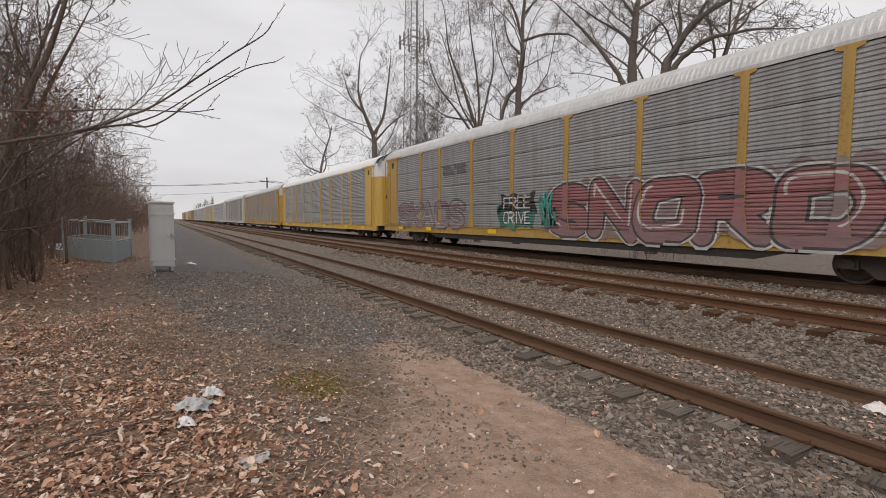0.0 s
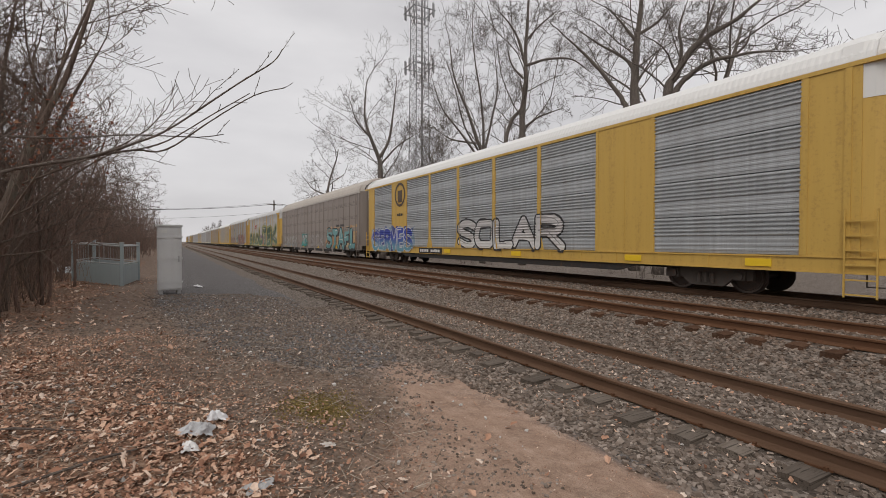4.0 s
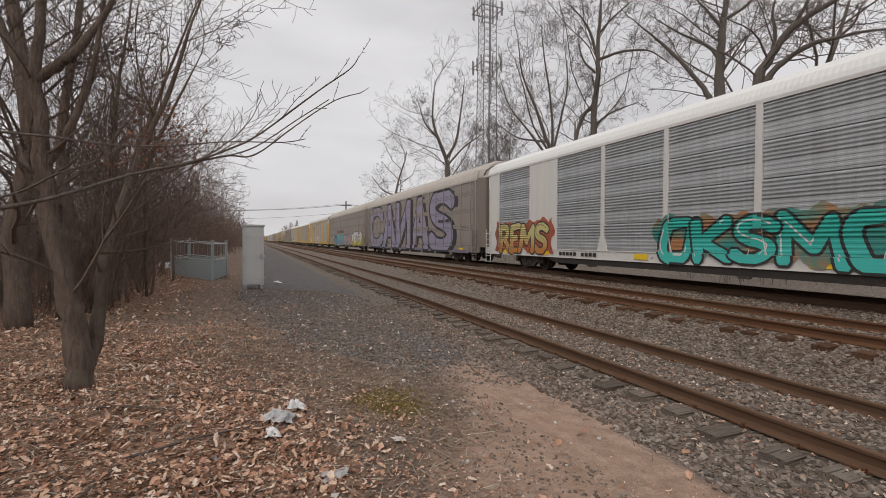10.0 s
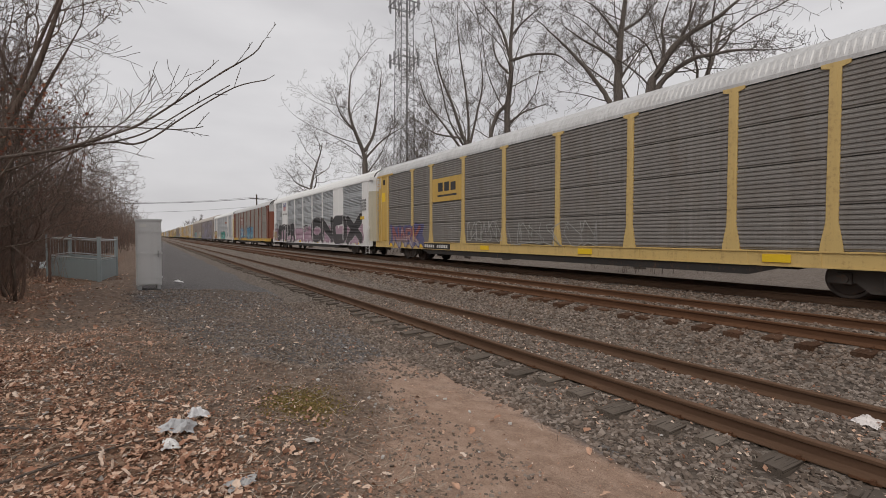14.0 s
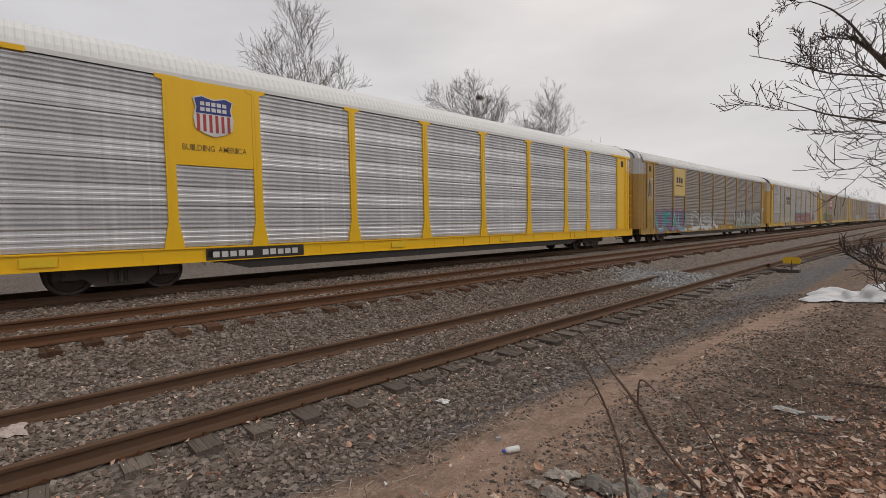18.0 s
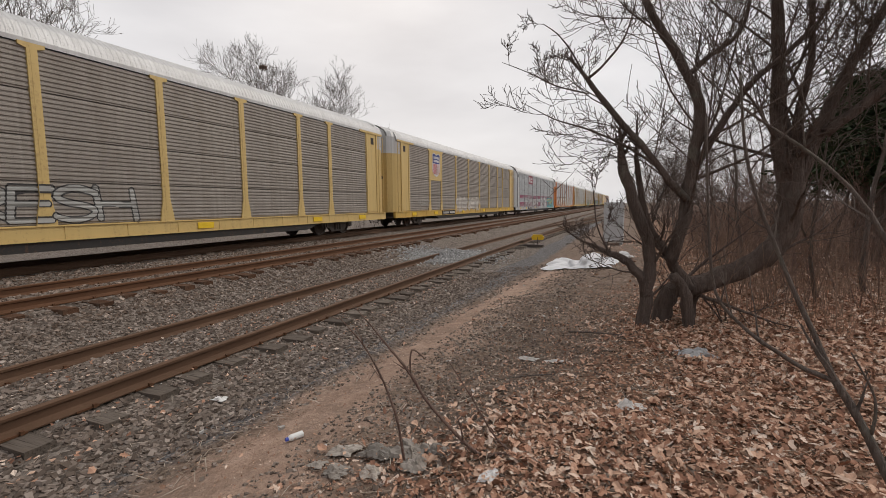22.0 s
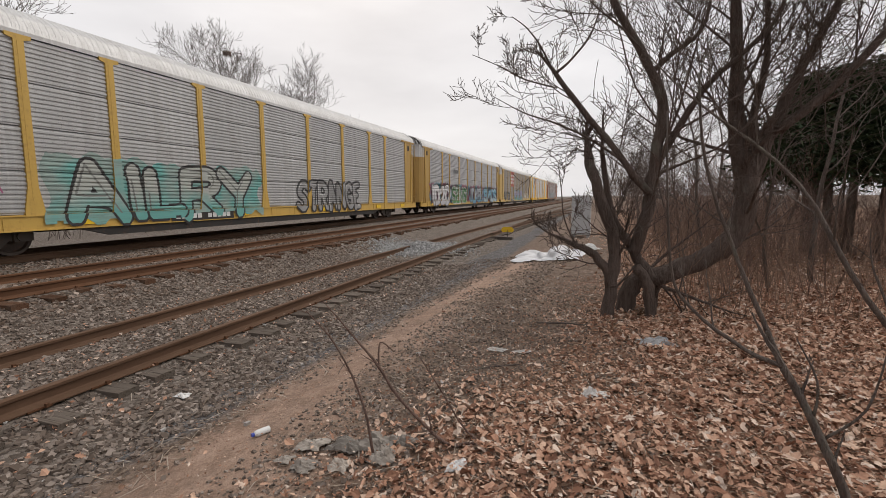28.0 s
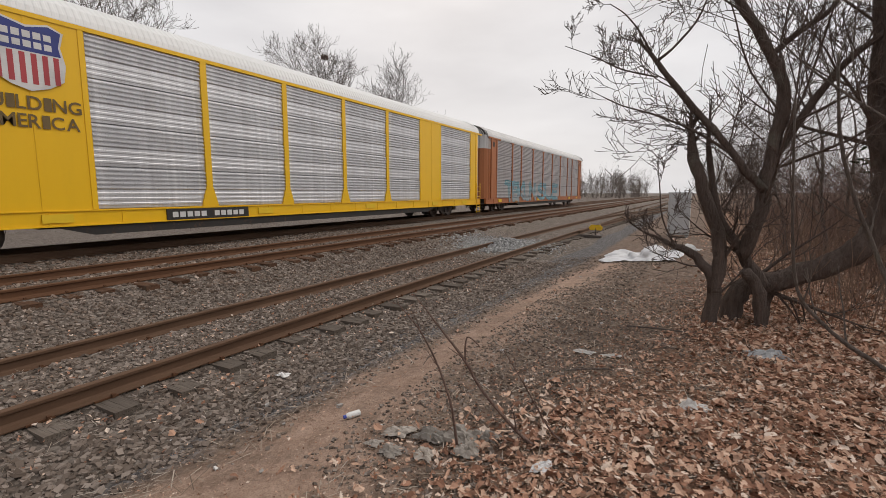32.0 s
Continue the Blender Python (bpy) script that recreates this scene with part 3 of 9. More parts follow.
def ladder_mesh():
    b = MB()
    for u in (0.52, 0.95):
        b.tube([(-1.58, -u, 0.85), (-1.58, -u, 4.75)], [0.018, 0.018], 6)
    for i in range(11):
        z = 0.95 + i * 0.37
        b.tube([(-1.58, -0.52, z), (-1.58, -0.95, z)], [0.012, 0.012], 5)
    for z in (1.2, 2.8, 4.4):
        b.box(-1.58, -1.45, -0.75, -0.72, z, z + 0.03)
    return b.mesh("ladder")


M_PLATE = MB().box(-1.525, -1.47, -2.06, -1.0, ZS, ZP).mesh("end_plate")
M_PLATEPOST = MB().box(-1.556, -1.52, -0.06, 0.06, ZS, ZP).mesh("plate_post")
M_PLATERAIL = MB().box(-1.56, -1.50, -2.6, -0.55, ZP - 0.02, ZP + 0.08).mesh("top_rail")
M_PLATEWIN = MB().box(-1.531, -1.52, -0.13, 0.13, 4.3, 4.62).mesh("vent_window")
M_PLATELEDGE = MB().box(-1.55, -1.52, -1.86, -1.12, ZS + 0.06, ZS + 0.12).mesh("ledge")


def sideframe_mesh():
    poly = [(-1.15, 0.52), (-1.12, 0.62), (-0.72, 0.64), (-0.42, 0.72), (0.42, 0.72), (0.72, 0.64), (1.12, 0.62), (1.15, 0.52), (1.15, 0.34), (0.66, 0.36), (0.44, 0.16), (-0.44, 0.16), (-0.66, 0.36), (-1.15, 0.34)]
    b = MB().prism(poly, "x", -1.12, -0.98)
    for y in (-0.865, 0.865):
        b.box(-1.2, -0.98, y - 0.14, y + 0.14, 0.34, 0.56)
        b.tube([(-1.24, y, 0.45), (-1.1, y, 0.45)], [0.1, 0.11], 10)
    for y in (-0.18, 0.0, 0.18):
        b.tube([(-1.14, y, 0.24), (-1.14, y, 0.5)], [0.06, 0.06], 8)
    return b.mesh("side_frame")


def wheel_mesh():
    prof = [(0.0, -0.02), (0.12, -0.03), (0.16, 0.0), (0.33, 0.012), (0.36, -0.035), (0.42, -0.04), (0.425, 0.06), (0.455, 0.07), (0.455, 0.1), (0.1, 0.09)]
    n = 24
    rows = [[(x, r * math.cos(2 * math.pi * k / n), r * math.sin(2 * math.pi * k / n)) for k in range(n)] for r, x in [(max(r, 0.001), x) for r, x in prof]]
    return MB().strip(rows, True).mesh("wheel", smooth=False)


def coupler_mesh():
    b = MB().box(-0.09, 0.09, -1.1, 0.18, 0.66, 0.86)
    b.box(-0.2, 0.16, 0.12, 0.34, 0.62, 0.92)
    b.box(-0.45, 0.45, -0.5, -0.3, 0.55, 0.95)
    b.tube([(-0.55, -0.35, 0.6), (-0.5, -0.05, 0.36), (-0.4, 0.25, 0.4)], [0.03, 0.03, 0.03], 6)
    b.tube([(-1.35, -0.28, 0.62), (-0.3, -0.1, 0.62)], [0.02, 0.02], 6)
    b.tube([(-1.3, -0.25, 0.3), (-1.3, -0.25, 0.66)], [0.015, 0.015], 5)
    b.tube([(-1.3, -0.65, 0.3), (-1.3, -0.65, 0.66)], [0.015, 0.015], 5)
    b.tube([(-1.3, -0.25, 0.32), (-1.3, -0.65, 0.32)], [0.015, 0.015], 5)
    return b.mesh("coupler")


def far_side_mesh():
    b = MB().box(1.47, 1.52, -CAR_L + 0.6, -0.6, Z0 + 0.02, ZR)
    for u in POSTS:
        b.box(1.5, 1.57, -u - 0.1, -u + 0.1, ZS, ZP)
    return b.mesh("far_side_wall")


M_POST2 = plain_post_mesh()
REFLECT = worn_paint("reflector_yellow", (0.75, 0.5, 0.02), 0.1, 0.2)
M_ROOF_SOFT = roof_mesh(True)
M_POST, M_ROOF, M_SILL, M_UNDER, M_LADDER = post_mesh(), roof_mesh(), sill_mesh(), under_mesh(), ladder_mesh()
M_FRAME, M_WHEEL, M_COUPLER, M_FAR = sideframe_mesh(), wheel_mesh(), coupler_mesh(), far_side_mesh()
FLIP = Matrix.Translation((0, -CAR_L, 0)) @ Matrix.Diagonal((1, -1, 1, 1))
M_AXLE = MB().tube([(-0.8, 0, 0), (0.8, 0, 0)], [0.08, 0.08], 8).mesh("axle")


def flipped(me):
    """The mesh for the other end of a car, mirrored along it."""
    key = me.name + "_rear"
    if key not in COATED:
        c = me.copy()
        c.transform(FLIP)
        c.flip_normals()
        COATED[key] = c
    return COATED[key]


def ribbed_panel_mesh(w):
    """A flat perforated sheet with folded vertical edges, as on solid-sided cars."""
    b = MB()
    rows = []
    for z, d in [(ZS - 0.3, 0.0), (ZS, 0.0), (2.0, 0.0), (2.02, 0.006), (2.3, 0.006), (2.32, 0.0), (3.1, 0.0), (3.12, 0.006), (3.4, 0.006), (3.42, 0.0), (4.1, 0.0), (4.12, 0.006), (4.4, 0.006), (4.42, 0.0), (ZP + 0.05, 0.0)]:
        rows.append([(-1.49 - d, -0.02, z), (-1.49 - d, -w + 0.02, z)])
    b.strip(rows)
    return b.mesh("flat_panel")


def rib_mesh():
    return MB().prism([(-0.06, ZS - 0.3), (0.06, ZS - 0.3), (0.055, ZP + 0.05), (-0.055, ZP + 0.05)], "x", -1.53, -1.47).mesh("rib")


M_RIB = rib_mesh()
M_FLAT, M_SHORT = ribbed_panel_mesh(1.4), ribbed_panel_mesh(0.78)
SURFACE = {}


def foot_mesh():
    return MB().box(-1.555, -1.44, -0.14, 0.14, 0.38, 0.66).mesh("bracket")


M_FOOT = foot_mesh()


NEW_BAYS = [(1.75, 4.55), (6.7, 9.45), (9.45, 12.25), (12.25, 15.1), (15.1, 17.9), (17.9, 20.6), (22.65, 26.25)]
M_WIDE = MB().prism([(-1.47, 0), (-1.53, 0), (-1.53, -0.02), (-1.545, -0.02), (-1.545, -0.12), (-1.53, -0.12), (-1.53, -1.08), (-1.54, -1.08), (-1.54, -1.12), (-1.53, -1.12), (-1.53, -2.0), (-1.545, -2.0), (-1.545, -2.1), (-1.53, -2.1), (-1.53, -2.12), (-1.47, -2.12)], "z", ZS, ZP + 0.02).mesh("flat_plate")
M_BEAM = MB().box(-1.55, -1.45, -CAR_L + 0.1, -0.1, ZP - 0.01, ZR - 0.02).mesh("top_beam")
M_REFLECT = MB().box(-1.562, -1.54, -0.28, 0.28, ZS - 0.27, ZS - 0.09).mesh("reflector")
M_NEWEND = MB().box(-1.525, -1.47, -1.75, -0.7, ZS, ZP).mesh("end_plate")
M_STEPS = MB()
for _z in (0.15, 0.45, 0.75, 1.05, 1.35, 1.65):
    M_STEPS.box(-1.6, -1.56, -0.95, -0.4, _z, _z + 0.03)
M_STEPS.box(-1.6, -1.57, -0.43, -0.4, 0.1, 1.9).box(-1.6, -1.57, -0.95, -0.92, 0.1, 1.9)
M_STEPS = M_STEPS.mesh("ladder")


LIFT = 1.42


def build_car(k, label, frame_m, panel_m, roof_m, style="band", solid=False, newer=False, end_m=None, sill_m=None, lad_m=None, door_m=None):
    """One rack car; k counts back from the car beside the camera at the start."""
    car = thing("autorack_car", label, "rail car", group="cars of the freight train", at=(MAIN_X, S0 - PITCH * k + SLACK.get(k, 0.0), MAIN_Z + body_lift(k)))
    end_m, sill_m = end_m or frame_m, sill_m or frame_m
    lad_m, door_m = lad_m or end_m, door_m or end_m
    lift = Matrix.Translation((0, 0, ZR)) @ Matrix.Diagonal((1, 1, LIFT if solid else 1.1, 1)) @ Matrix.Translation((0, 0, -ZR))
    part("roof", M_ROOF if solid else M_ROOF_SOFT, roof_m, car, at=lift)
    part("underframe", M_UNDER, BLACK, car)
    part("far_side_wall", M_FAR, panel_m, car)
    part("side_sill", M_SILL, sill_m, car)
    for fl in (0, 1):
        pick = flipped if fl else (lambda me: me)
        for me_ in M_LEAVES:
            part("end_door", pick(me_), door_m, car)
        part("roof_end", pick(M_ROOFEND), roof_m, car, at=lift)
        if not solid:
            part("end_header", pick(M_HEADER), roof_m, car)
        part("lock_rod", pick(M_LOCK), BLACK, car, "dark lock rod")
        for me_ in M_BAR:
            part("door_bar", pick(me_), BLACK, car, "black door bar")
        if k % 3 != 1 and not solid:
            part("roof_seal", pick(M_ARCH), BLACK, car, "black rubber roof seal")
        part("ladder", pick(M_STEPS if newer or solid else M_LADDER), lad_m, car)
        part("coupler", pick(M_COUPLER), TRUCK, car)
        truck = new("truck")
        truck.parent = car
        truck.matrix_basis = Matrix.Translation((0, -3.95 if not fl else -23.95, -body_lift(k)))
        part("side_frame", M_FRAME, TRUCK, truck)
        part("side_frame", M_FRAME, TRUCK, truck, at=pose(0, 0, 0, 0, 0, 180))
        for y in (-0.865, 0.865):
            part("axle", M_AXLE, WHEEL, truck, at=(0, y, 0.425))
            for sx in (0, 180):
                part("wheel", M_WHEEL, WHEEL, truck, at=pose(-0.79 if sx == 0 else 0.79, y, 0.425, 0, 0, sx))
    for u in (2.6, 5.9, 11.3, 16.6, 22.0, 25.4):
        part("reflector", M_REFLECT, REFLECT, car, "yellow reflector plate", at=(0, -u, 0 if not solid else -0.02))
    SURFACE[car.name] = ("solid" if solid else "newer" if newer else "posts", style)
    if solid:
        for i in range(20):
            u = i * 1.3975
            part("rib", M_RIB, frame_m, car, at=Matrix.Translation((0, -u - 0.02 if i else -0.66, 0)))
            part("flat_panel", M_FLAT if 0 < i < 19 else M_SHORT, panel_m, car, at=Matrix.Translation((0, -u if i else -0.62, 0)))
            if i % 2 and 3 < i < 18:
                part("bracket", M_FOOT, frame_m, car, at=(0, -u, 0))
        part("rib", M_RIB, frame_m, car, at=Matrix.Translation((0, -CAR_L + 0.66, 0)))
    elif newer:
        part("top_beam", M_BEAM, frame_m, car)
        part("end_plate", M_NEWEND, end_m, car)
        part("end_plate", flipped(M_NEWEND), end_m, car)
        for u in (0.92, 1.66, CAR_L - 0.92, CAR_L - 1.66):
            part("plate_post", M_PLATEPOST, end_m, car, at=(0.012, -u, 0))
        part("flat_plate", M_WIDE, frame_m, car, at=(0, -4.57, 0))
        part("flat_plate", M_WIDE, frame_m, car, at=(0, -20.56, 0))
        for u in (9.45, 12.25, 15.1, 17.9):
            part("post", M_POST2, frame_m, car, at=(0, -u, 0))
        for a, b in NEW_BAYS:
            part("side_panel", panel_mesh(b - a, style), panel_m, car, at=(0, -a, 0))
    else:
        for u in POSTS[1:-1]:
            part("post", M_POST, frame_m, car, at=(0, -u, 0))
        for pick in (lambda me: me, flipped):
            part("end_plate", pick(M_PLATE), end_m, car)
            part("top_rail", pick(M_PLATERAIL), end_m, car)
            part("ledge", pick(M_PLATELEDGE), end_m, car)
        for u in (1.07, 1.97, CAR_L - 1.07, CAR_L - 1.97):
            part("plate_post", M_PLATEPOST, frame_m, car, at=(0, -u, 0))
        for u in (1.45, CAR_L - 1.45):
            part("vent_window", M_PLATEWIN, BLACK, car, at=(0, -u, 0))
        edges = [2.05] + POSTS[1:-1] + [25.9]
        for a, b in zip(edges[:-1], edges[1:]):
            part("side_panel", panel_mesh(b - a, style), panel_m, car, at=(0, -a, 0))
    return car
# ---------------- paint of the cars ----------------
YEL = worn_paint("faded_yellow_paint", (0.56, 0.36, 0.085), 0.3, 0.45)
YEL_PALE = worn_paint("chalky_pale_yellow_paint", (0.60, 0.43, 0.17), 0.35, 0.4)
YEL_OLD = worn_paint("rust_stained_yellow_paint", (0.43, 0.27, 0.075), 0.6, 0.6)
YEL_NEW = worn_paint("fresh_yellow_paint", (0.80, 0.47, 0.01), 0.03, 0.16, 0.4)
WHITE = worn_paint("dirty_white_paint", (0.62, 0.60, 0.58), 0.12, 0.3)
WHITE2 = worn_paint("clean_white_paint", (0.72, 0.71, 0.70), 0.05, 0.2)
BROWN = worn_paint("red_brown_paint", (0.20, 0.062, 0.035), 0.3, 0.45)
ORANGE = worn_paint("weathered_orange_paint", (0.56, 0.18, 0.03), 0.3, 0.4)
GREY = worn_paint("pale_grey_paint", (0.46, 0.46, 0.465), 0.15, 0.35)
TAUPE = worn_paint("taupe_car_paint", (0.285, 0.245, 0.22), 0.12, 0.35)
TAUPE_END = worn_paint("dark_taupe_paint", (0.2, 0.17, 0.15), 0.2, 0.4)
ZINC = galvanised("dull_zinc_screens", (0.44, 0.44, 0.45), (0.29, 0.29, 0.295))
ZINC_NEW = galvanised("bright_zinc_screens", (0.74, 0.74, 0.76), (0.44, 0.44, 0.46), 0.16, 0.38, 0.4)
ZINC_BLUE = galvanised("bluish_zinc_screens", (0.48, 0.5, 0.515), (0.34, 0.355, 0.37), 0.22)
ZINC_DARK = galvanised("sooty_zinc_screens", (0.29, 0.275, 0.26), (0.2, 0.185, 0.175), 0.5, 0.6, 0.2)
ZINC_TAN = galvanised("tan_dusted_screens", (0.36, 0.325, 0.285), (0.26, 0.23, 0.205), 0.4, 0.6, 0.2)
ROOF = galvanised("zinc_roof_sheet", (0.62, 0.62, 0.62), (0.48, 0.475, 0.47), 0.25)
ROOF_W = worn_paint("white_roof_paint", (0.68, 0.68, 0.67), 0.03, 0.15)
ROOF_TAN = worn_paint("tan_roof_paint", (0.44, 0.40, 0.36), 0.1, 0.35)


def perforated(name, c):
    """Solid side sheets with bands of square punched holes."""
    n = Nodes(name, 0.6)
    streak = n.noise(1.0, 5, 0.6, n.scaled(5, 5, 0.35))
    col = n.mix(n.math("MULTIPLY", streak, 0.35), c, shade(c, 0.5))
    sep = n.add("ShaderNodeSeparateXYZ", Vector=n.pos)
    fy = n.math("FRACT", n.math("MULTIPLY", sep.outputs["Y"], 14.0))
    fz = n.math("FRACT", n.math("MULTIPLY", sep.outputs["Z"], 11.0))
    hole = n.math("MULTIPLY", n.math("GREATER_THAN", fy, 0.55), n.math("GREATER_THAN", fz, 0.55))
    band = n.math("LESS_THAN", n.math("FRACT", n.math("MULTIPLY", n.math("SUBTRACT", sep.outputs["Z"], 0.85), 0.97)), 0.3)
    col = n.mix(n.math("MULTIPLY", n.math("MULTIPLY", hole, band), 0.85), col, (0.03, 0.026, 0.024))
    n.color(col).bump(n.noise(14, 4), 0.003, 0.3)
    return n.m


TAUPE_HOLES = perforated("punched_taupe_sheet", (0.275, 0.235, 0.21))
PAINTS = {}


def paint(c, c2=None, wear=0.3, z_mid=None, span=1.0):
    key = (c, c2, wear, z_mid, span)
    if key not in PAINTS:
        PAINTS[key] = spray("spray_paint", c, c2, wear, z_mid, span)
    return PAINTS[key]


INK, CHALK = (0.025, 0.024, 0.026), (0.68, 0.67, 0.66)


# Strokes of drawn letters in a unit square; a leading "~" rounds the stroke.
STROKES = {
    "A": ["0,0 .5,1 1,0", ".22,.36 .78,.36"], "B": ["0,0 0,1", "~0,1 .7,1 .85,.76 .7,.54 .1,.52", "~.1,.52 .8,.5 1,.26 .8,0 0,0"],
    "C": ["~1,.82 .75,1 .3,1 0,.72 0,.28 .3,0 .75,0 1,.18"], "D": ["0,0 0,1", "~0,1 .6,1 1,.75 1,.25 .6,0 0,0"], "E": ["1,1 0,1 0,0 1,0", "0,.52 .8,.52"],
    "F": ["1,1 0,1 0,0", "0,.52 .8,.52"], "G": ["~1,.82 .75,1 .3,1 0,.72 0,.28 .3,0 .8,0 1,.2", "1,.2 1,.46 .55,.46"], "H": ["0,0 0,1", "1,0 1,1", "0,.5 1,.5"],
    "I": [".5,0 .5,1"], "J": ["~.9,1 .9,.3 .65,0 .3,0 .05,.25"], "K": ["0,0 0,1", "1,1 .1,.48 1,0"], "L": ["0,1 0,0 1,0"], "M": ["0,0 .08,1 .5,.35 .92,1 1,0"],
    "N": ["0,0 0,1 1,0 1,1"], "И": ["0,1 0,0 1,1 1,0"], "O": ["~.5,1 .1,1 0,.7 0,.3 .1,0 .5,0 .9,0 1,.3 1,.7 .9,1 .5,1"], "P": ["0,0 0,1", "~0,1 .75,1 1,.74 .75,.46 .05,.46"],
    "R": ["0,0 0,1", "~0,1 .75,1 .95,.75 .75,.5 .05,.5", ".4,.5 1,0"], "S": ["~1,.86 .7,1 .25,1 0,.78 .2,.56 .8,.44 1,.22 .75,0 .3,0 0,.14"], "T": ["0,1 1,1", ".5,1 .5,0"],
    "U": ["~0,1 0,.3 .2,0 .8,0 1,.3 1,1"], "V": ["0,1 .5,0 1,1"], "W": ["0,1 .22,0 .5,.65 .78,0 1,1"], "X": ["0,0 1,1", "0,1 1,0"], "Y": ["0,1 .5,.5 1,1", ".5,.5 .5,0"],
    "Z": ["0,1 1,1 0,0 1,0"], "2": ["~0,.8 .3,1 .8,1 1,.72 .6,.35 0,0", "0,0 1,0"], "!": [".5,1 .5,.38", ".5,.06 .5,.04"],
    "e": ["~.05,.5 .98,.5 .9,.88 .5,1 .1,.88 0,.5 .1,.1 .5,0 .95,.12"], "a": ["~.95,.6 .8,1 .3,1 .05,.85", "~.95,.55 .3,.58 .02,.3 .3,0 .7,.05 .95,.3", ".95,.7 1,0"],
    "s": ["~.95,.86 .7,1 .25,1 0,.78 .2,.56 .8,.44 1,.22 .75,0 .3,0 0,.14"], "o": ["~.5,1 .1,1 0,.7 0,.3 .1,0 .5,0 .9,0 1,.3 1,.7 .9,1 .5,1"], "l": [".2,1.25 .2,.1", "~.2,.1 .5,-.05 1,.15"],
}
NARROW = {"I": 0.45, "!": 0.4, "L": 0.8, "l": 0.75, "M": 1.25, "W": 1.3, "E": 0.85, "F": 0.85, "J": 0.8}


def letter_lines(ch):
    """The segments of a drawn letter, with the corners of round strokes cut twice."""
    out = []
    for line in STROKES.get(ch, STROKES["O"]):
        pts = [tuple(float(v) for v in p.split(",")) for p in line.lstrip("~").split()]
        for _ in range(2 if line[0] == "~" else 0):
            cut = [pts[0]]
            for (ax, ay), (bx, by) in zip(pts[:-1], pts[1:]):
                cut += [(0.75 * ax + 0.25 * bx, 0.75 * ay + 0.25 * by), (0.25 * ax + 0.75 * bx, 0.25 * ay + 0.75 * by)]
            pts = cut + [pts[-1]]
        out += list(zip(pts[:-1], pts[1:]))
    return out


def stroke_field(lines, radius, du=0.0, dz=0.0, swell=0.12):
    """Signed distance to thick strokes, shifted by du, dz; strokes swell a little along their way."""
    def field(u, z):
        best = np.full(u.shape, 9.0)
        for i, ((ax, az_), (bx, bz)) in enumerate(lines):
            ex, ez = bx - ax, bz - az_
            pu, pz = u - du - ax, z - dz - az_
            t = np.clip((pu * ex + pz * ez) / max(1e-9, ex * ex + ez * ez), 0, 1)
            best = np.minimum(best, np.hypot(pu - t * ex, pz - t * ez) - radius * (1 + swell * np.sin(6.0 * (i + t) / len(lines))))
        return best
    return field


def skin_levels(kind, style, z0, z1):
    """Heights at which the side of a car bends, and its outward offset there."""
    low = [(z, None) for z in np.arange(0.5, ZS - 0.01, 0.07)] + [(ZS - 0.005, None)]
    if kind == "solid":
        up = [(z, 0.0) for z in np.arange(ZS, ZP, 0.025)]
    else:
        up = [(z, d) for z, d in panel_profile(style)]
    zs = [p for p in low + up if z0 < p[0] < z1]
    inner = np.array([p[0] for p in up]), np.array([p[1] for p in up])
    ends = [(z, None if z < ZS else float(np.interp(z, *inner))) for z in (z0, z1)]
    return [ends[0]] + zs + [ends[1]]


def raised(kind, z):
    """Stretches of a car's side that stand proud of the screens: from, to, offset."""
    if kind == "solid":
        return [(i * 1.3975 - 0.04, i * 1.3975 + 0.08, -1.536) for i in range(1, 21)] + [(-1.0, 0.72, -1.536)]
    flare = float(np.interp(z, [ZS, ZS + 0.12, ZS + 0.62], [0.205, 0.195, 0.11]))
    if kind == "newer":
        gaps = [(-1.0, NEW_BAYS[0][0])] + [(a[1], b[0]) for a, b in zip(NEW_BAYS[:-1], NEW_BAYS[1:]) if b[0] - a[1] > 0.1] + [(NEW_BAYS[-1][1], 29.0)]
        return [(a, b, -1.552) for a, b in gaps] + [(u - flare, u + flare, -1.553) for u in (9.45, 12.25, 15.1, 17.9)]
    return [(u - flare, u + flare, -1.559) for u in POSTS[1:-1]] + [(-1.0, 2.13, -1.559), (CAR_L - 2.13, 29.0, -1.559)]


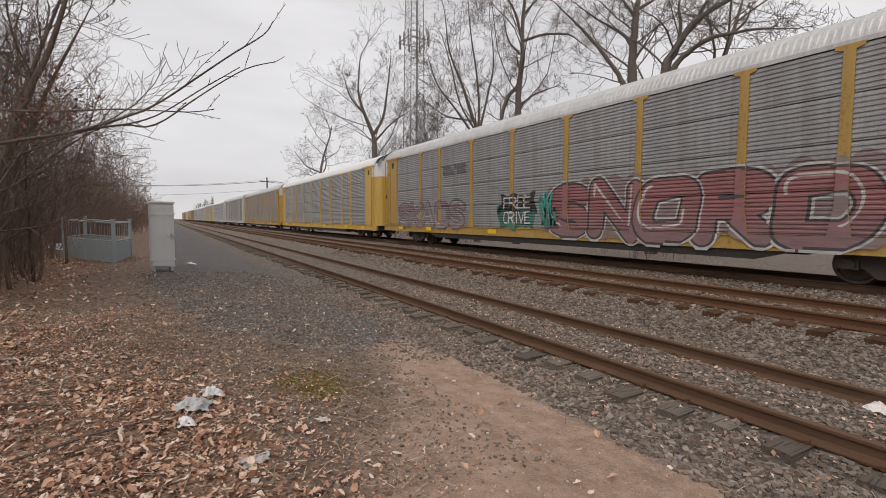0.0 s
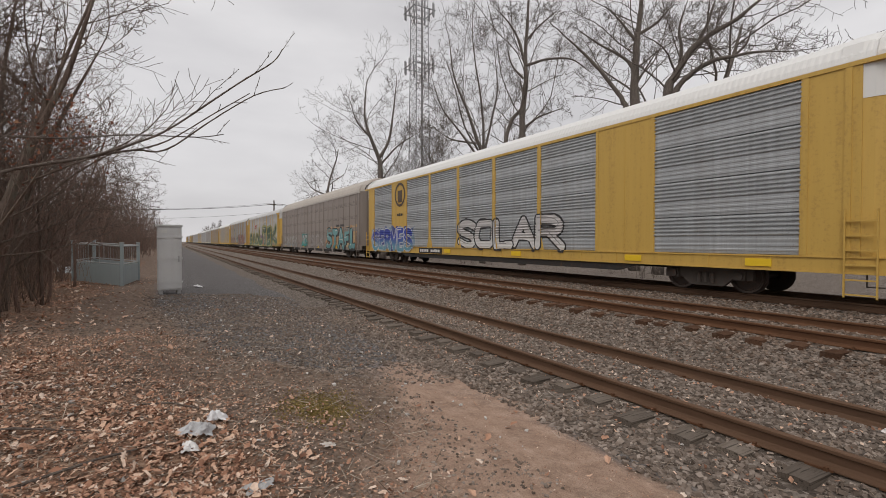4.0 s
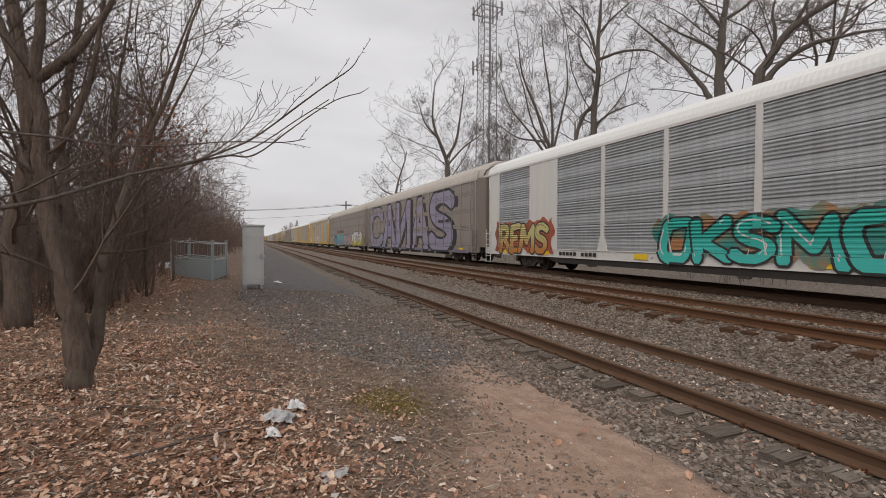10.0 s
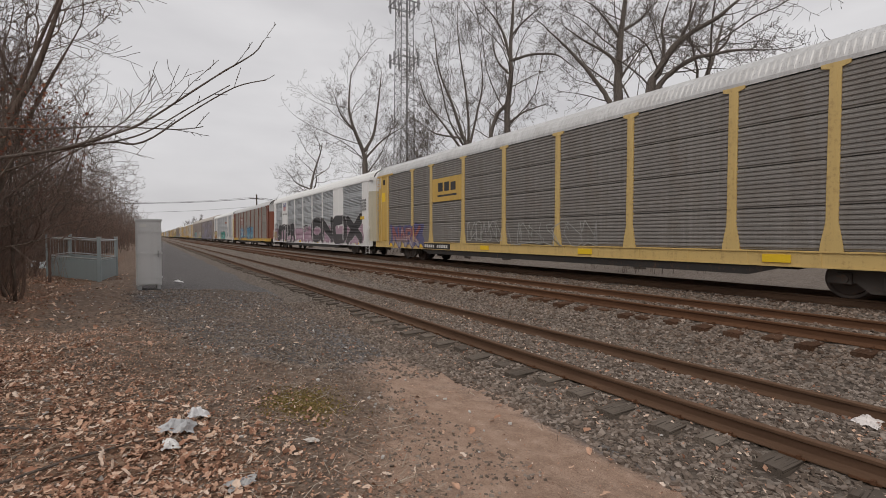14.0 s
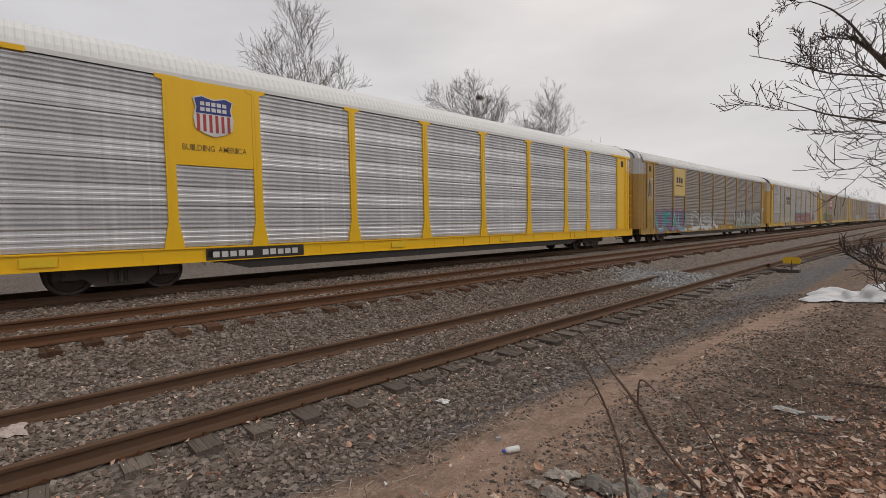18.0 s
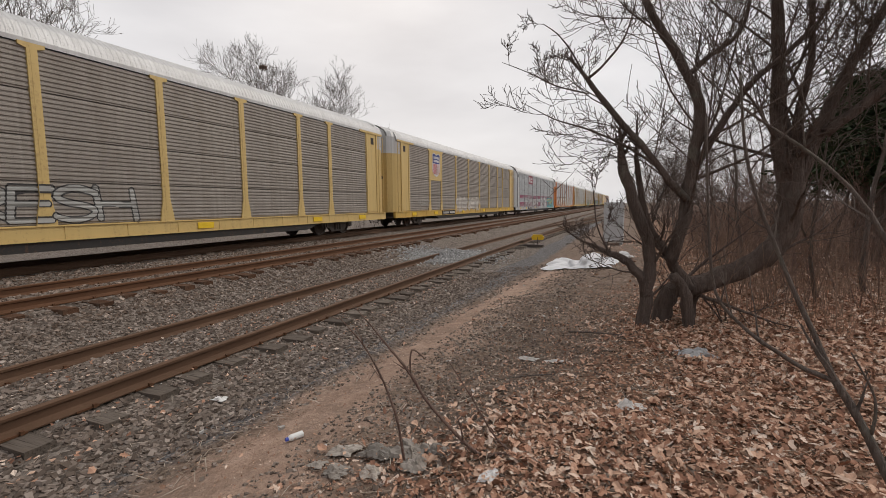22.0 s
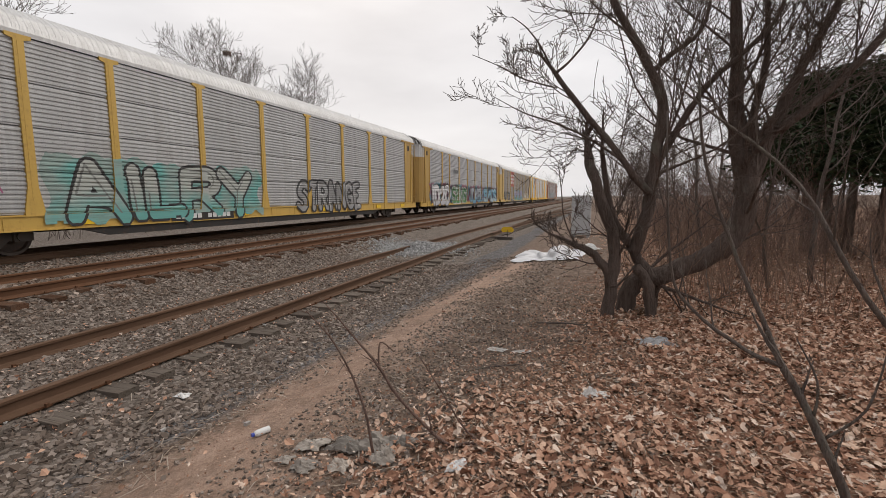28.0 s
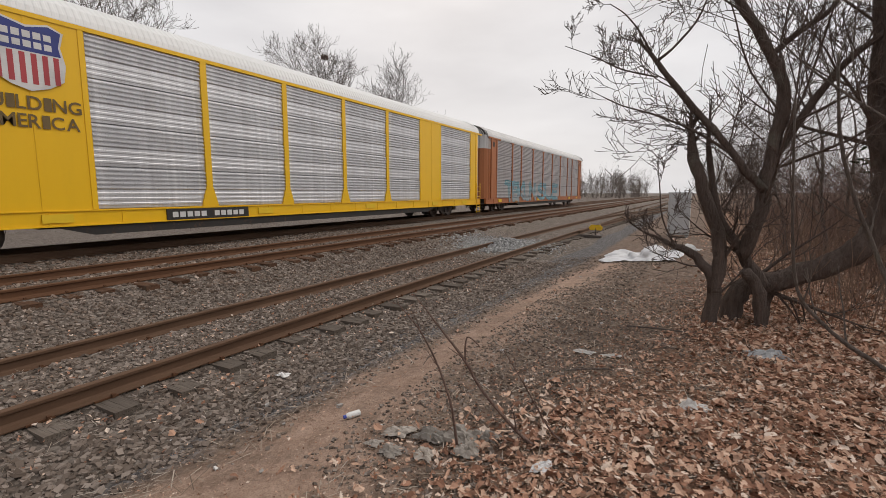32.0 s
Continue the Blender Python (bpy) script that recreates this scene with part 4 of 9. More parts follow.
def conform(car, name, field, box, material, lift, kind=""):
    """A coat of paint where field(u, z) is negative, laid over screens, posts and sill."""
    build, style = SURFACE[car.name]
    u0, u1, z0, z1 = box
    levels = skin_levels(build, style, max(z0, 0.5), min(z1, ZP - 0.02))
    us = np.arange(u0, u1 + 0.02, 0.02)
    zs = np.array([p[0] for p in levels])
    rows = field(*np.meshgrid(us, zs))
    mids = field(*np.meshgrid(us, (zs[:-1] + zs[1:]) / 2))

    def crossing(row, i):
        a, b = row[i], row[i + 1]
        return us[i] + 0.02 * a / (a - b)

    def near(row, i, sign):
        for k in (0, 1, -1, 2, -2, 3, -3, 4, -4, 5, -5, 6, -6, 7, -7, 8, -8):
            j = i + k
            if 0 <= j < len(us) - 1 and (row[j] < 0) != (row[j + 1] < 0) and (row[j] > 0) == sign:
                return crossing(row, j)
        return None

    b = MB()
    for r in range(len(levels) - 1):
        inside = mids[r] < 0
        if not inside.any():
            continue
        (za, da), (zb, db) = levels[r], levels[r + 1]
        runs, start = [], 0 if inside[0] else None
        for i in np.nonzero(inside[:-1] != inside[1:])[0]:
            if inside[i + 1]:
                start = int(i)
            else:
                ends = []
                for j, sign in ((start, True), (int(i), False)):
                    mid = crossing(mids[r], j) if inside[j] != inside[j + 1] else us[j]
                    ends.append([v if v is not None else mid for v in (near(rows[r], j, sign), near(rows[r + 1], j, sign))])
                runs.append(ends)
                start = None
        if start is not None:
            mid = crossing(mids[r], start) if start else us[0]
            runs.append([[mid, mid], [us[-1], us[-1]]])
        flat = da is None or db is None
        proud = [] if flat else raised(build, (za + zb) / 2)
        base = 1.49 if build == "solid" else 1.495
        for (la, lb), (ra, rb) in runs:
            cuts = sorted({e for p in proud for e in p[:2] if max(la, lb) < e < min(ra, rb)})
            left = (la, lb)
            for right in [(e, e) for e in cuts] + [(ra, rb)]:
                m = (left[0] + left[1] + right[0] + right[1]) / 4
                xa = xb = -1.566 if flat else None
                for a_, b_, x in proud:
                    if a_ < m < b_:
                        xa = xb = x
                if xa is None:
                    xa, xb = -base - da, -base - db
                k = len(b.v)
                b.v += [(xa - lift, -left[0], za), (xa - lift, -right[0], za), (xb - lift, -right[1], zb), (xb - lift, -left[1], zb)]
                b.f.append((k, k + 1, k + 2, k + 3))
                left = right
    return tagged(part(name, b, material, car), kind=kind) if b.f else None


def block(car, name, box, material, lift=0.004):
    """A painted oblong on the corrugation."""
    u0, u1, z0, z1 = box
    return conform(car, name, lambda u, z: np.maximum(np.maximum(u0 - u, u - u1), np.maximum(z0 - z, z - z1)), (u0 - 0.1, u1 + 0.1, z0 - 0.001, z1 + 0.001), material, lift)


def cloud(car, box, material, seed):
    """A puffy patch of sprayed colour behind the letters."""
    rng = random.Random(seed)
    u0, u1, z0, z1 = box
    ph = [rng.uniform(0, 6.28) for _ in range(4)]

    def field(u, z):
        e = 0.14 * np.abs(np.sin(3.1 * u + ph[0])) + 0.1 * np.abs(np.sin(5.3 * u + 2.0 * z + ph[1])) - 0.06 * np.sin(1.1 * u + ph[2])
        return np.maximum(np.maximum(u0 - u, u - u1) + 0.1 * np.sin(6 * z + ph[3]), np.maximum(np.maximum(z0, 0.95) - z, z - z1)) - e
    return conform(car, "graffiti_patch", field, (u0 - 0.4, u1 + 0.4, z0 - 0.3, z1 + 0.4), material, 0.003)


def graffiti(car, text, box, fill, fill2=None, line=INK, patch=None, patch2=None, fat=0.045, rim=0.04, amount=1.0, seed=1, wear=0.3, halo=False, shadow=0.0):
    """One piece of graffiti: a sprayed patch, then drawn letters with outline, fill and highlight."""
    u0, u1, z0, z1 = box
    rng = random.Random(int(seed * 100))
    h = z1 - z0
    if patch:
        cloud(car, (u0 - 0.1, u1 + 0.1, z0 + 0.02, z1 - 0.05), paint(patch, patch2, min(wear + 0.15, 0.6)), int(seed * 10))
    wide = [NARROW.get(ch, 1.0) if ch != " " else 0.5 for ch in text]
    unit = (u1 - u0) / sum(wide)
    small = h < 0.6
    rad = h * (0.075 + 0.75 * fat) if h > 0.95 else h * (0.06 + 0.5 * fat)
    rad = min(rad, unit * 0.26)
    edge = max(rim * 1.15 * h, 0.03) if line and rim else 0.0
    fill_m = paint(fill, fill2, wear, (z0 + z1) / 2, h) if fill2 else paint(fill, None, wear)
    line_m = paint(line, None, wear * 0.8) if line else None
    halo_m = paint((0.6, 0.59, 0.58), None, wear) if halo else None
    light = (0.66, 0.65, 0.64) if sum(fill) < 1.2 else shade(fill, 0.5)
    u = u0
    for i, (ch, w) in enumerate(zip(text, wide)):
        e = w * unit
        if ch != " ":
            lap = 0.04 * e if not small else 0.0
            pad = rad + edge * 0.5
            ua, ub, za, zb = u + pad - lap - 0.02, u + e - pad + lap + 0.02, z0 + rad, z1 - rad
            rise, lean, dip = (rng.uniform(-1, 1) * amount * k * h for k in (0.06, 0.12, 0.07))
            lines = []
            for p, q in letter_lines(ch):
                bent = []
                for x, y in (p, q):
                    bent.append((ua + (ub - ua) * x + lean * (y - 0.5) + amount * 0.04 * h * math.sin(5 * y + seed + i), za + (zb - za) * y + rise * (y - 0.4) + dip * (x - 0.5)))
                lines.append(tuple(bent))
            area = (ua - rad - edge - 0.6, ub + rad + edge + 0.6, z0 - edge - 0.35, z1 + edge + 0.35)
            up = 0.0045 + 0.0016 * (i % 3)
            if halo_m:
                conform(car, "letter_halo", stroke_field(lines, rad + edge * 1.9), area, halo_m, up - 0.0012)
            if shadow:
                conform(car, "letter_shadow", stroke_field(lines, rad + edge, shadow * 0.8, -shadow * 0.5), area, line_m, up - 0.001)
            if edge:
                conform(car, "letter_outline", stroke_field(lines, rad + edge), area, line_m, up)
            conform(car, "graffiti_letter", stroke_field(lines, rad), area, fill_m, up + 0.0006)
            if h > 0.95 and line and amount > 0.8:
                bright = stroke_field(lines, rad * 0.13, -rad * 0.5, rad * 0.5)
                body = stroke_field(lines, rad * 0.78)
                conform(car, "letter_highlight", lambda a, b: np.maximum(np.maximum(bright(a, b), body(a, b)), -(np.sin(2.2 * a / h + 3.1 * b / h + seed) - 0.1) * 0.1), area, paint(light, None, wear), up + 0.0011, kind="stuff")
        u += e


def giant(car, ch, box, fill_m, line_m, rad, edge, i):
    """A house-high block letter with a cast side."""
    u0, u1, z0, z1 = box
    lines = [tuple((u0 + rad + (u1 - u0 - 2 * rad) * x, z0 + rad * 0.5 + (z1 - z0 - rad) * y) for x, y in seg) for seg in letter_lines(ch)]
    flat = lambda f: (lambda a, b: np.maximum(f(a, b), np.maximum(z0 - b, b - z1)))
    area = (u0 - 0.5, u1 + 1.2, z0 - 0.3, z1 + 0.3)
    up = 0.0045 + 0.0016 * (i % 3)
    conform(car, "letter_shadow", flat(stroke_field(lines, rad + edge * 0.6, 0.5, -0.1, 0.0)), area, line_m, up - 0.001)
    conform(car, "letter_outline", stroke_field(lines, rad + edge, 0.0, 0.0, 0.0), area, line_m, up)
    conform(car, "graffiti_letter", flat(stroke_field(lines, rad, 0.0, 0.0, 0.0)), area, fill_m, up + 0.0006)


def lettering(car, name, text, box, material, x, fat=0.0):
    """Stencilled letters of the built-in font side by side, each a part of its own."""
    wide = [max(0.35, (word(ch)[2] - word(ch)[1])[0]) if ch != " " else 0.4 for ch in text]
    u0, u1, z0, z1 = box
    unit = (u1 - u0) / sum(wide)
    u = u0
    for ch, w in zip(text, wide):
        e = w * unit
        me, lo, hi = word(ch, fat)
        if len(me.vertices):
            part(name, coat(fitted(me, lo, hi, (u, u + e * 0.88, z0, z1)), material), None, car, at=(x, 0, 0))
        u += e


def scribble(car, box, c, seed, strokes=9, r=0.016):
    """Loose hand-drawn loops of a marker or a thin spray line."""
    rng = random.Random(seed)
    u0, u1, z0, z1 = box
    b = MB()
    for i in range(strokes):
        u = u0 + (u1 - u0) * (i + 0.5) / strokes
        w, h = (u1 - u0) / strokes, z1 - z0
        pts, s = [], rng.uniform(0, 6.28)
        for j in range(9):
            a = s + j * rng.uniform(0.5, 0.9)
            pts.append((-1.564, -(u + w * 0.7 * math.cos(a)), z0 + h * (0.5 + 0.48 * math.sin(a * rng.uniform(0.8, 1.1)))))
        for p, q in zip(pts[:-1], pts[1:]):
            d = Vector((0, q[1] - p[1], q[2] - p[2]))
            nrm = Vector((0, -d.z, d.y)).normalized() * r if d.length > 1e-6 else Vector((0, r, 0))
            k = len(b.v)
            b.v += [(p[0], p[1] + nrm.y, p[2] + nrm.z), (p[0], p[1] - nrm.y, p[2] - nrm.z), (q[0], q[1] - nrm.y, q[2] - nrm.z), (q[0], q[1] + nrm.y, q[2] + nrm.z)]
            b.f.append((k, k + 1, k + 2, k + 3))
    part("graffiti_scribble", b, paint(c, None, 0.2), car)


def patch_box(car, name, box, material, x=-1.56, label=""):
    u0, u1, z0, z1 = box
    return part(name, MB().box(x, x + 0.03, -u1, -u0, z0, z1), material, car, label)


def bars(car, box, c, rows=1, cols=6, seed=0, x=-1.568, name="marking"):
    """Writing too small to read, as plain bars."""
    rng = random.Random(seed)
    u0, u1, z0, z1 = box
    b = MB()
    hz, wu = (z1 - z0) / rows, (u1 - u0) / cols
    for r in range(rows):
        for i in range(cols):
            if cols > 5 and i == cols // 2 - (r % 2):
                continue
            z = z0 + r * hz
            b.box(x - 0.003, x, -(u0 + (i + 0.85) * wu), -(u0 + (i + 0.1) * wu), z + hz * 0.14, z + hz * rng.uniform(0.8, 0.88))
    tagged(part(name, b, paint(c, None, 0.12), car), kind="stuff")


def number_plate(car, u, seed):
    patch_box(car, "number_panel", (u, u + 2.45, ZS - 0.33, ZS - 0.05), BLACK, -1.562)
    bars(car, (u + 0.12, u + 2.3, ZS - 0.29, ZS - 0.09), CHALK, 1, 11, seed)


def ns_emblem(car, box, c=INK):
    """A plain emblem: level stripes before two slanting blocks, with bars below."""
    u0, u1, z0, z1 = box
    w, h = u1 - u0, z1 - z0
    b = MB()
    for i in range(5):
        z = z0 + h * (0.55 + 0.088 * i)
        b.prism([(-(u0 + w * 0.035 * (4 - i)), z), (-(u0 + w * 0.5), z), (-(u0 + w * 0.51), z + h * 0.05), (-(u0 + w * 0.035 * (4 - i)), z + h * 0.05)], "x", -1.566, -1.562)
    for e in (0.5, 0.74):
        b.prism([(-(u0 + w * e), z0 + h * 0.54), (-(u0 + w * (e + 0.07)), z0 + h * 0.54), (-(u0 + w * (e + 0.13)), z0 + h * 0.8), (-(u0 + w * (e + 0.15)), z0 + h * 0.54), (-(u0 + w * (e + 0.2)), z0 + h * 0.54), (-(u0 + w * (e + 0.25)), z0 + h), (-(u0 + w * (e + 0.18)), z0 + h), (-(u0 + w * (e + 0.13)), z0 + h * 0.74), (-(u0 + w * (e + 0.11)), z0 + h), (-(u0 + w * (e + 0.05)), z0 + h)], "x", -1.566, -1.562)
    tagged(part("emblem", b, paint(c), car), kind="stuff")
    bars(car, (u0 + w * 0.28, u1, z0, z0 + h * 0.46), c, 2, 8, 3, -1.563, "emblem")


def shield(car, box):
    """A plain shield: blue head over red and white stripes."""
    u0, u1, z0, z1 = box
    w, h, um = u1 - u0, z1 - z0, (u0 + u1) / 2

    def outline(k, x0, x1):
        pts = [(-0.5, 0.92), (-0.3, 1.0), (0, 0.93), (0.3, 1.0), (0.5, 0.92), (0.44, 0.7), (0.5, 0.45), (0.46, 0.2), (0.25, 0.07), (0, 0.0), (-0.25, 0.07), (-0.46, 0.2), (-0.5, 0.45), (-0.44, 0.7)]
        return MB().prism([(-(um + a * w * k), z0 + h * 0.5 + (b - 0.5) * h * k) for a, b in pts], "x", x0, x1)

    part("shield", outline(1.0, -1.566, -1.562), paint(CHALK, None, 0.1), car, "white-edged shield emblem")
    top = MB().prism([(-(um + a * w), z0 + b * h) for a, b in [(-0.46, 0.91), (-0.29, 0.97), (0, 0.9), (0.29, 0.97), (0.46, 0.91), (0.41, 0.7), (0.44, 0.56), (-0.44, 0.56), (-0.41, 0.7)]], "x", -1.569, -1.566)
    part("shield_head", top, paint((0.03, 0.045, 0.22), None, 0.1), car)
    st = MB()
    for i in range(6):
        a = -0.42 + i * 0.15
        lo = 0.1 + 0.16 * abs(a + 0.04) ** 1.5
        st.prism([(-(um + a * w), z0 + lo * h), (-(um + (a + 0.075) * w), z0 + lo * h), (-(um + (a + 0.075) * w), z0 + 0.54 * h), (-(um + a * w), z0 + 0.54 * h)], "x", -1.569, -1.566)
    part("shield_stripes", st, paint((0.42, 0.05, 0.06), None, 0.1), car)
    bars(car, (u0 + w * 0.16, u1 - w * 0.16, z0 + h * 0.6, z0 + h * 0.87), CHALK, 2, 5, 4, -1.5695, "shield_marking")


def word_panel(car, box, c, rows, ink=CHALK, cols=8):
    """A painted panel whose company words are plain bars."""
    u0, u1, z0, z1 = box
    patch_box(car, "painted_panel", box, paint(c, None, 0.12), -1.545)
    bars(car, (u0 + 0.25, u1 - 0.3, z0 + (z1 - z0) * 0.15, z1 - (z1 - z0) * 0.15), ink, rows, cols, 5, -1.546, "panel_marking")


GREEN, GREEN2, PURPLE, TEAL, LILAC = (0.045, 0.10, 0.055), (0.40, 0.42, 0.2), (0.27, 0.11, 0.3), (0.03, 0.36, 0.33), (0.29, 0.265, 0.36)
CARS = []


def add(k, *a, **kw):
    c = build_car(k, *a, **kw)
    CARS.append((k, c))
    return c


# cars already past, seen far off down the line
for k, (fm, pm, rm, st) in zip(range(-12, 0), [(YEL, ZINC, ROOF, "even"), (YEL_OLD, ZINC_TAN, ROOF, "even"), (WHITE, ZINC, ROOF_W, "band"), (YEL, ZINC, ROOF, "band"), (YEL_OLD, ZINC_DARK, ROOF, "even"), (GREY, ZINC, ROOF_W, "band"), (GREY, ZINC, ROOF_W, "band"), (YEL_PALE, ZINC, ROOF, "even"), (GREY, ZINC, ROOF_W, "band"), (GREY, ZINC_TAN, ROOF, "even"), (YEL_OLD, ZINC_TAN, ROOF, "even"), (YEL, ZINC, ROOF_W, "even")]):
    add(k, "faded yellow rack car with dull zinc side screens" if fm is not WHITE and fm is not GREY else "pale grey rack car with zinc side screens", fm, pm, rm, st)

c = add(0, "yellow-posted rack car with maroon graffiti on zinc screens", YEL_OLD, ZINC, ROOF, "even")
graffiti(c, "SNORO", (14.7, 23.6, 0.66, 2.45), (0.33, 0.13, 0.135), (0.27, 0.15, 0.16), (0.05, 0.045, 0.05), (0.3, 0.22, 0.22), None, 0.1, 0.03, seed=1.3, wear=0.5, halo=True)
graffiti(c, "SKAOS", (2.3, 9.2, 0.8, 2.2), (0.3, 0.22, 0.25), (0.38, 0.3, 0.33), (0.15, 0.1, 0.12), None, None, 0.05, 0.03, seed=2.0, wear=0.6)
graffiti(c, "FREE", (12.0, 13.6, 1.68, 2.18), CHALK, None, INK, INK, None, 0.02, 0.03, seed=4, amount=0.4)
graffiti(c, "CRIVE", (12.0, 13.6, 1.1, 1.6), CHALK, None, INK, (0.05, 0.22, 0.17), None, 0.02, 0.03, seed=5, amount=0.4)
scribble(c, (14.2, 15.0, 1.0, 2.3), (0.03, 0.3, 0.25), 7, 3, 0.05)
bars(c, (7.3, 9.3, 3.4, 3.9), (0.12, 0.12, 0.12), 2, 8, 1)

c = add(1, "yellow-posted rack car with tall green and purple graffiti", YEL, galvanised("clean_zinc_screens", (0.6, 0.6, 0.6), (0.42, 0.42, 0.425), 0.22), ROOF, "band", sill_m=YEL_OLD)
cloud(c, (2.3, 9.0, 0.75, 1.75), paint(PURPLE, (0.34, 0.3, 0.28), 0.45), 4)
cloud(c, (11.0, 24.5, 0.75, 2.0), paint(PURPLE, (0.34, 0.3, 0.28), 0.45), 6)
graffiti(c, "SAND", (2.4, 11.2, 0.64, 2.45), GREEN, (0.09, 0.17, 0.1), GREEN2, None, None, 0.09, 0.09, 1.2, seed=2.4, wear=0.4)
graffiti(c, "UTEK", (11.4, 25.4, 0.64, 3.2), GREEN, (0.09, 0.17, 0.1), GREEN2, None, None, 0.09, 0.09, 1.2, seed=3.4, wear=0.4)
graffiti(c, "DUCK!!", (23.2, 24.2, 1.45, 1.9), INK, None, CHALK, CHALK, None, 0.0, 0.02, seed=3, amount=0.4)
patch_box(c, "emblem", (7.8, 8.5, 3.2, 3.34), paint((0.4, 0.03, 0.05)))
patch_box(c, "emblem", (7.8, 7.95, 3.2, 3.75), paint((0.4, 0.03, 0.05)))
patch_box(c, "emblem", (7.8, 8.5, 3.6, 3.75), paint((0.4, 0.03, 0.05)))
patch_box(c, "emblem", (8.62, 8.77, 3.2, 3.85), paint((0.4, 0.03, 0.05)))
patch_box(c, "emblem", (8.62, 9.2, 3.7, 3.85), paint((0.4, 0.03, 0.05)))
patch_box(c, "emblem", (9.1, 9.25, 3.2, 3.85), paint((0.4, 0.03, 0.05)))
number_plate(c, 7.3, 1)

c = add(2, "taupe solid-sided rack car with teal graffiti along the base", TAUPE, TAUPE_HOLES, ROOF_TAN, solid=True, end_m=TAUPE_END)
graffiti(c, "NCS", (10.7, 12.4, 0.75, 1.95), (0.5, 0.55, 0.55), TEAL, INK, TEAL, None, 0.02, 0.04, seed=2)
graffiti(c, "SICK", (13.9, 18.3, 0.75, 1.9), (0.33, 0.3, 0.28), (0.4, 0.37, 0.35), (0.22, 0.19, 0.18), None, None, 0.06, 0.03, seed=3, wear=0.45)
graffiti(c, "STAFL", (19.2, 26.6, 0.62, 2.3), (0.15, 0.34, 0.35), (0.11, 0.27, 0.28), INK, (0.52, 0.27, 0.12), (0.5, 0.36, 0.2), 0.07, 0.045, seed=5.5, wear=0.12, shadow=0.16)
graffiti(c, "SACEK", (2.2, 8.2, 0.7, 1.8), (0.44, 0.42, 0.4), (0.36, 0.38, 0.37), (0.3, 0.28, 0.26), None, None, 0.05, 0.02, seed=1, wear=0.5)
bars(c, (22.1, 24.1, 2.4, 2.65), INK, 1, 9, 2)

c = add(3, "bright yellow rack car with blue and white graffiti", YEL, ZINC_BLUE, ROOF_W, "band", newer=True)
graffiti(c, "SERVES", (1.5, 7.4, 0.66, 2.0), (0.03, 0.06, 0.36), (0.12, 0.3, 0.38), (0.55, 0.57, 0.6), (0.02, 0.035, 0.22), (0.25, 0.36, 0.45), 0.06, 0.035, seed=1.1, wear=0.15)
graffiti(c, "SOLAR", (12.3, 19.2, 0.95, 2.2), (0.55, 0.53, 0.53), CHALK, INK, None, None, 0.06, 0.05, seed=2.2, wear=0.2)
b = MB()
for i in range(28):
    a, a2 = 2 * math.pi * i / 28, 2 * math.pi * (i + 1) / 28
    b.prism([(-(5.8 + r * math.cos(t)), 4.05 + r * math.sin(t)) for r, t in ((0.58, a), (0.72, a), (0.72, a2), (0.58, a2))], "x", -1.556, -1.552)
b.box(-1.556, -1.552, -6.1, -5.5, 3.6, 4.3)
part("emblem", b, paint((0.09, 0.06, 0.04)), c)
bars(c, (5.4, 6.2, 2.75, 2.95), INK, 1, 3, 2, -1.552)
number_plate(c, 8.3, 3)

c = add(4, "yellow-ended rack car with clean zinc screens", YEL, ZINC, ROOF_W, "even")
bars(c, (25.9, 26.6, 3.2, 3.5), (0.2, 0.1, 0.04), 2, 3, 2, -1.556)

c = add(5, "yellow rack car with white block graffiti near mid-length", YEL, ZINC_BLUE, ROOF, "band", newer=True)
ns_emblem(c, (6.95, 9.2, 3.0, 3.95), (0.06, 0.06, 0.065))
graffiti(c, "VIZYE", (10.9, 16.4, 0.66, 2.05), (0.78, 0.77, 0.76), (0.66, 0.65, 0.64), INK, None, None, 0.09, 0.022, seed=3.1, wear=0.15)
graffiti(c, "HIYO!", (2.1, 3.95, 1.07, 1.65), (0.36, 0.37, 0.38), None, CHALK, None, None, 0.01, 0.02, seed=2)
scribble(c, (4.8, 5.85, 1.0, 1.8), CHALK, 5, 5)
number_plate(c, 7.75, 2)

c = add(6, "taupe solid-sided rack car with blue and pink graffiti", TAUPE, TAUPE_HOLES, ROOF_TAN, solid=True, end_m=TAUPE_END)
graffiti(c, "KNBEWR", (7.9, 13.9, 0.68, 2.2), (0.03, 0.4, 0.42), (0.02, 0.2, 0.5), (0.5, 0.45, 0.14), (0.02, 0.14, 0.42), (0.03, 0.25, 0.42), 0.07, 0.025, seed=1.7, wear=0.15)
cloud(c, (8.2, 13.6, 1.7, 2.55), paint((0.22, 0.035, 0.04), (0.14, 0.03, 0.035), 0.35), 23)
graffiti(c, "SPINK", (14.0, 19.2, 0.66, 1.95), (0.55, 0.35, 0.36), (0.5, 0.42, 0.4), INK, (0.03, 0.33, 0.42), (0.4, 0.12, 0.2), 0.07, 0.035, seed=2.9, wear=0.15)
cloud(c, (25.0, 26.9, 0.85, 2.2), paint((0.52, 0.32, 0.08), (0.45, 0.4, 0.12), 0.35), 9)
graffiti(c, "MOTER", (19.6, 25.6, 0.62, 2.25), CHALK, (0.6, 0.52, 0.06), INK, (0.5, 0.38, 0.16), (0.1, 0.3, 0.3), 0.08, 0.035, amount=0.85, seed=4.1, wear=0.12)
scribble(c, (2.0, 4.2, 0.8, 1.7), CHALK, 4, 6, 0.02)
patch_box(c, "number_panel", (4.6, 7.8, 1.56, 1.98), BLACK, -1.55)
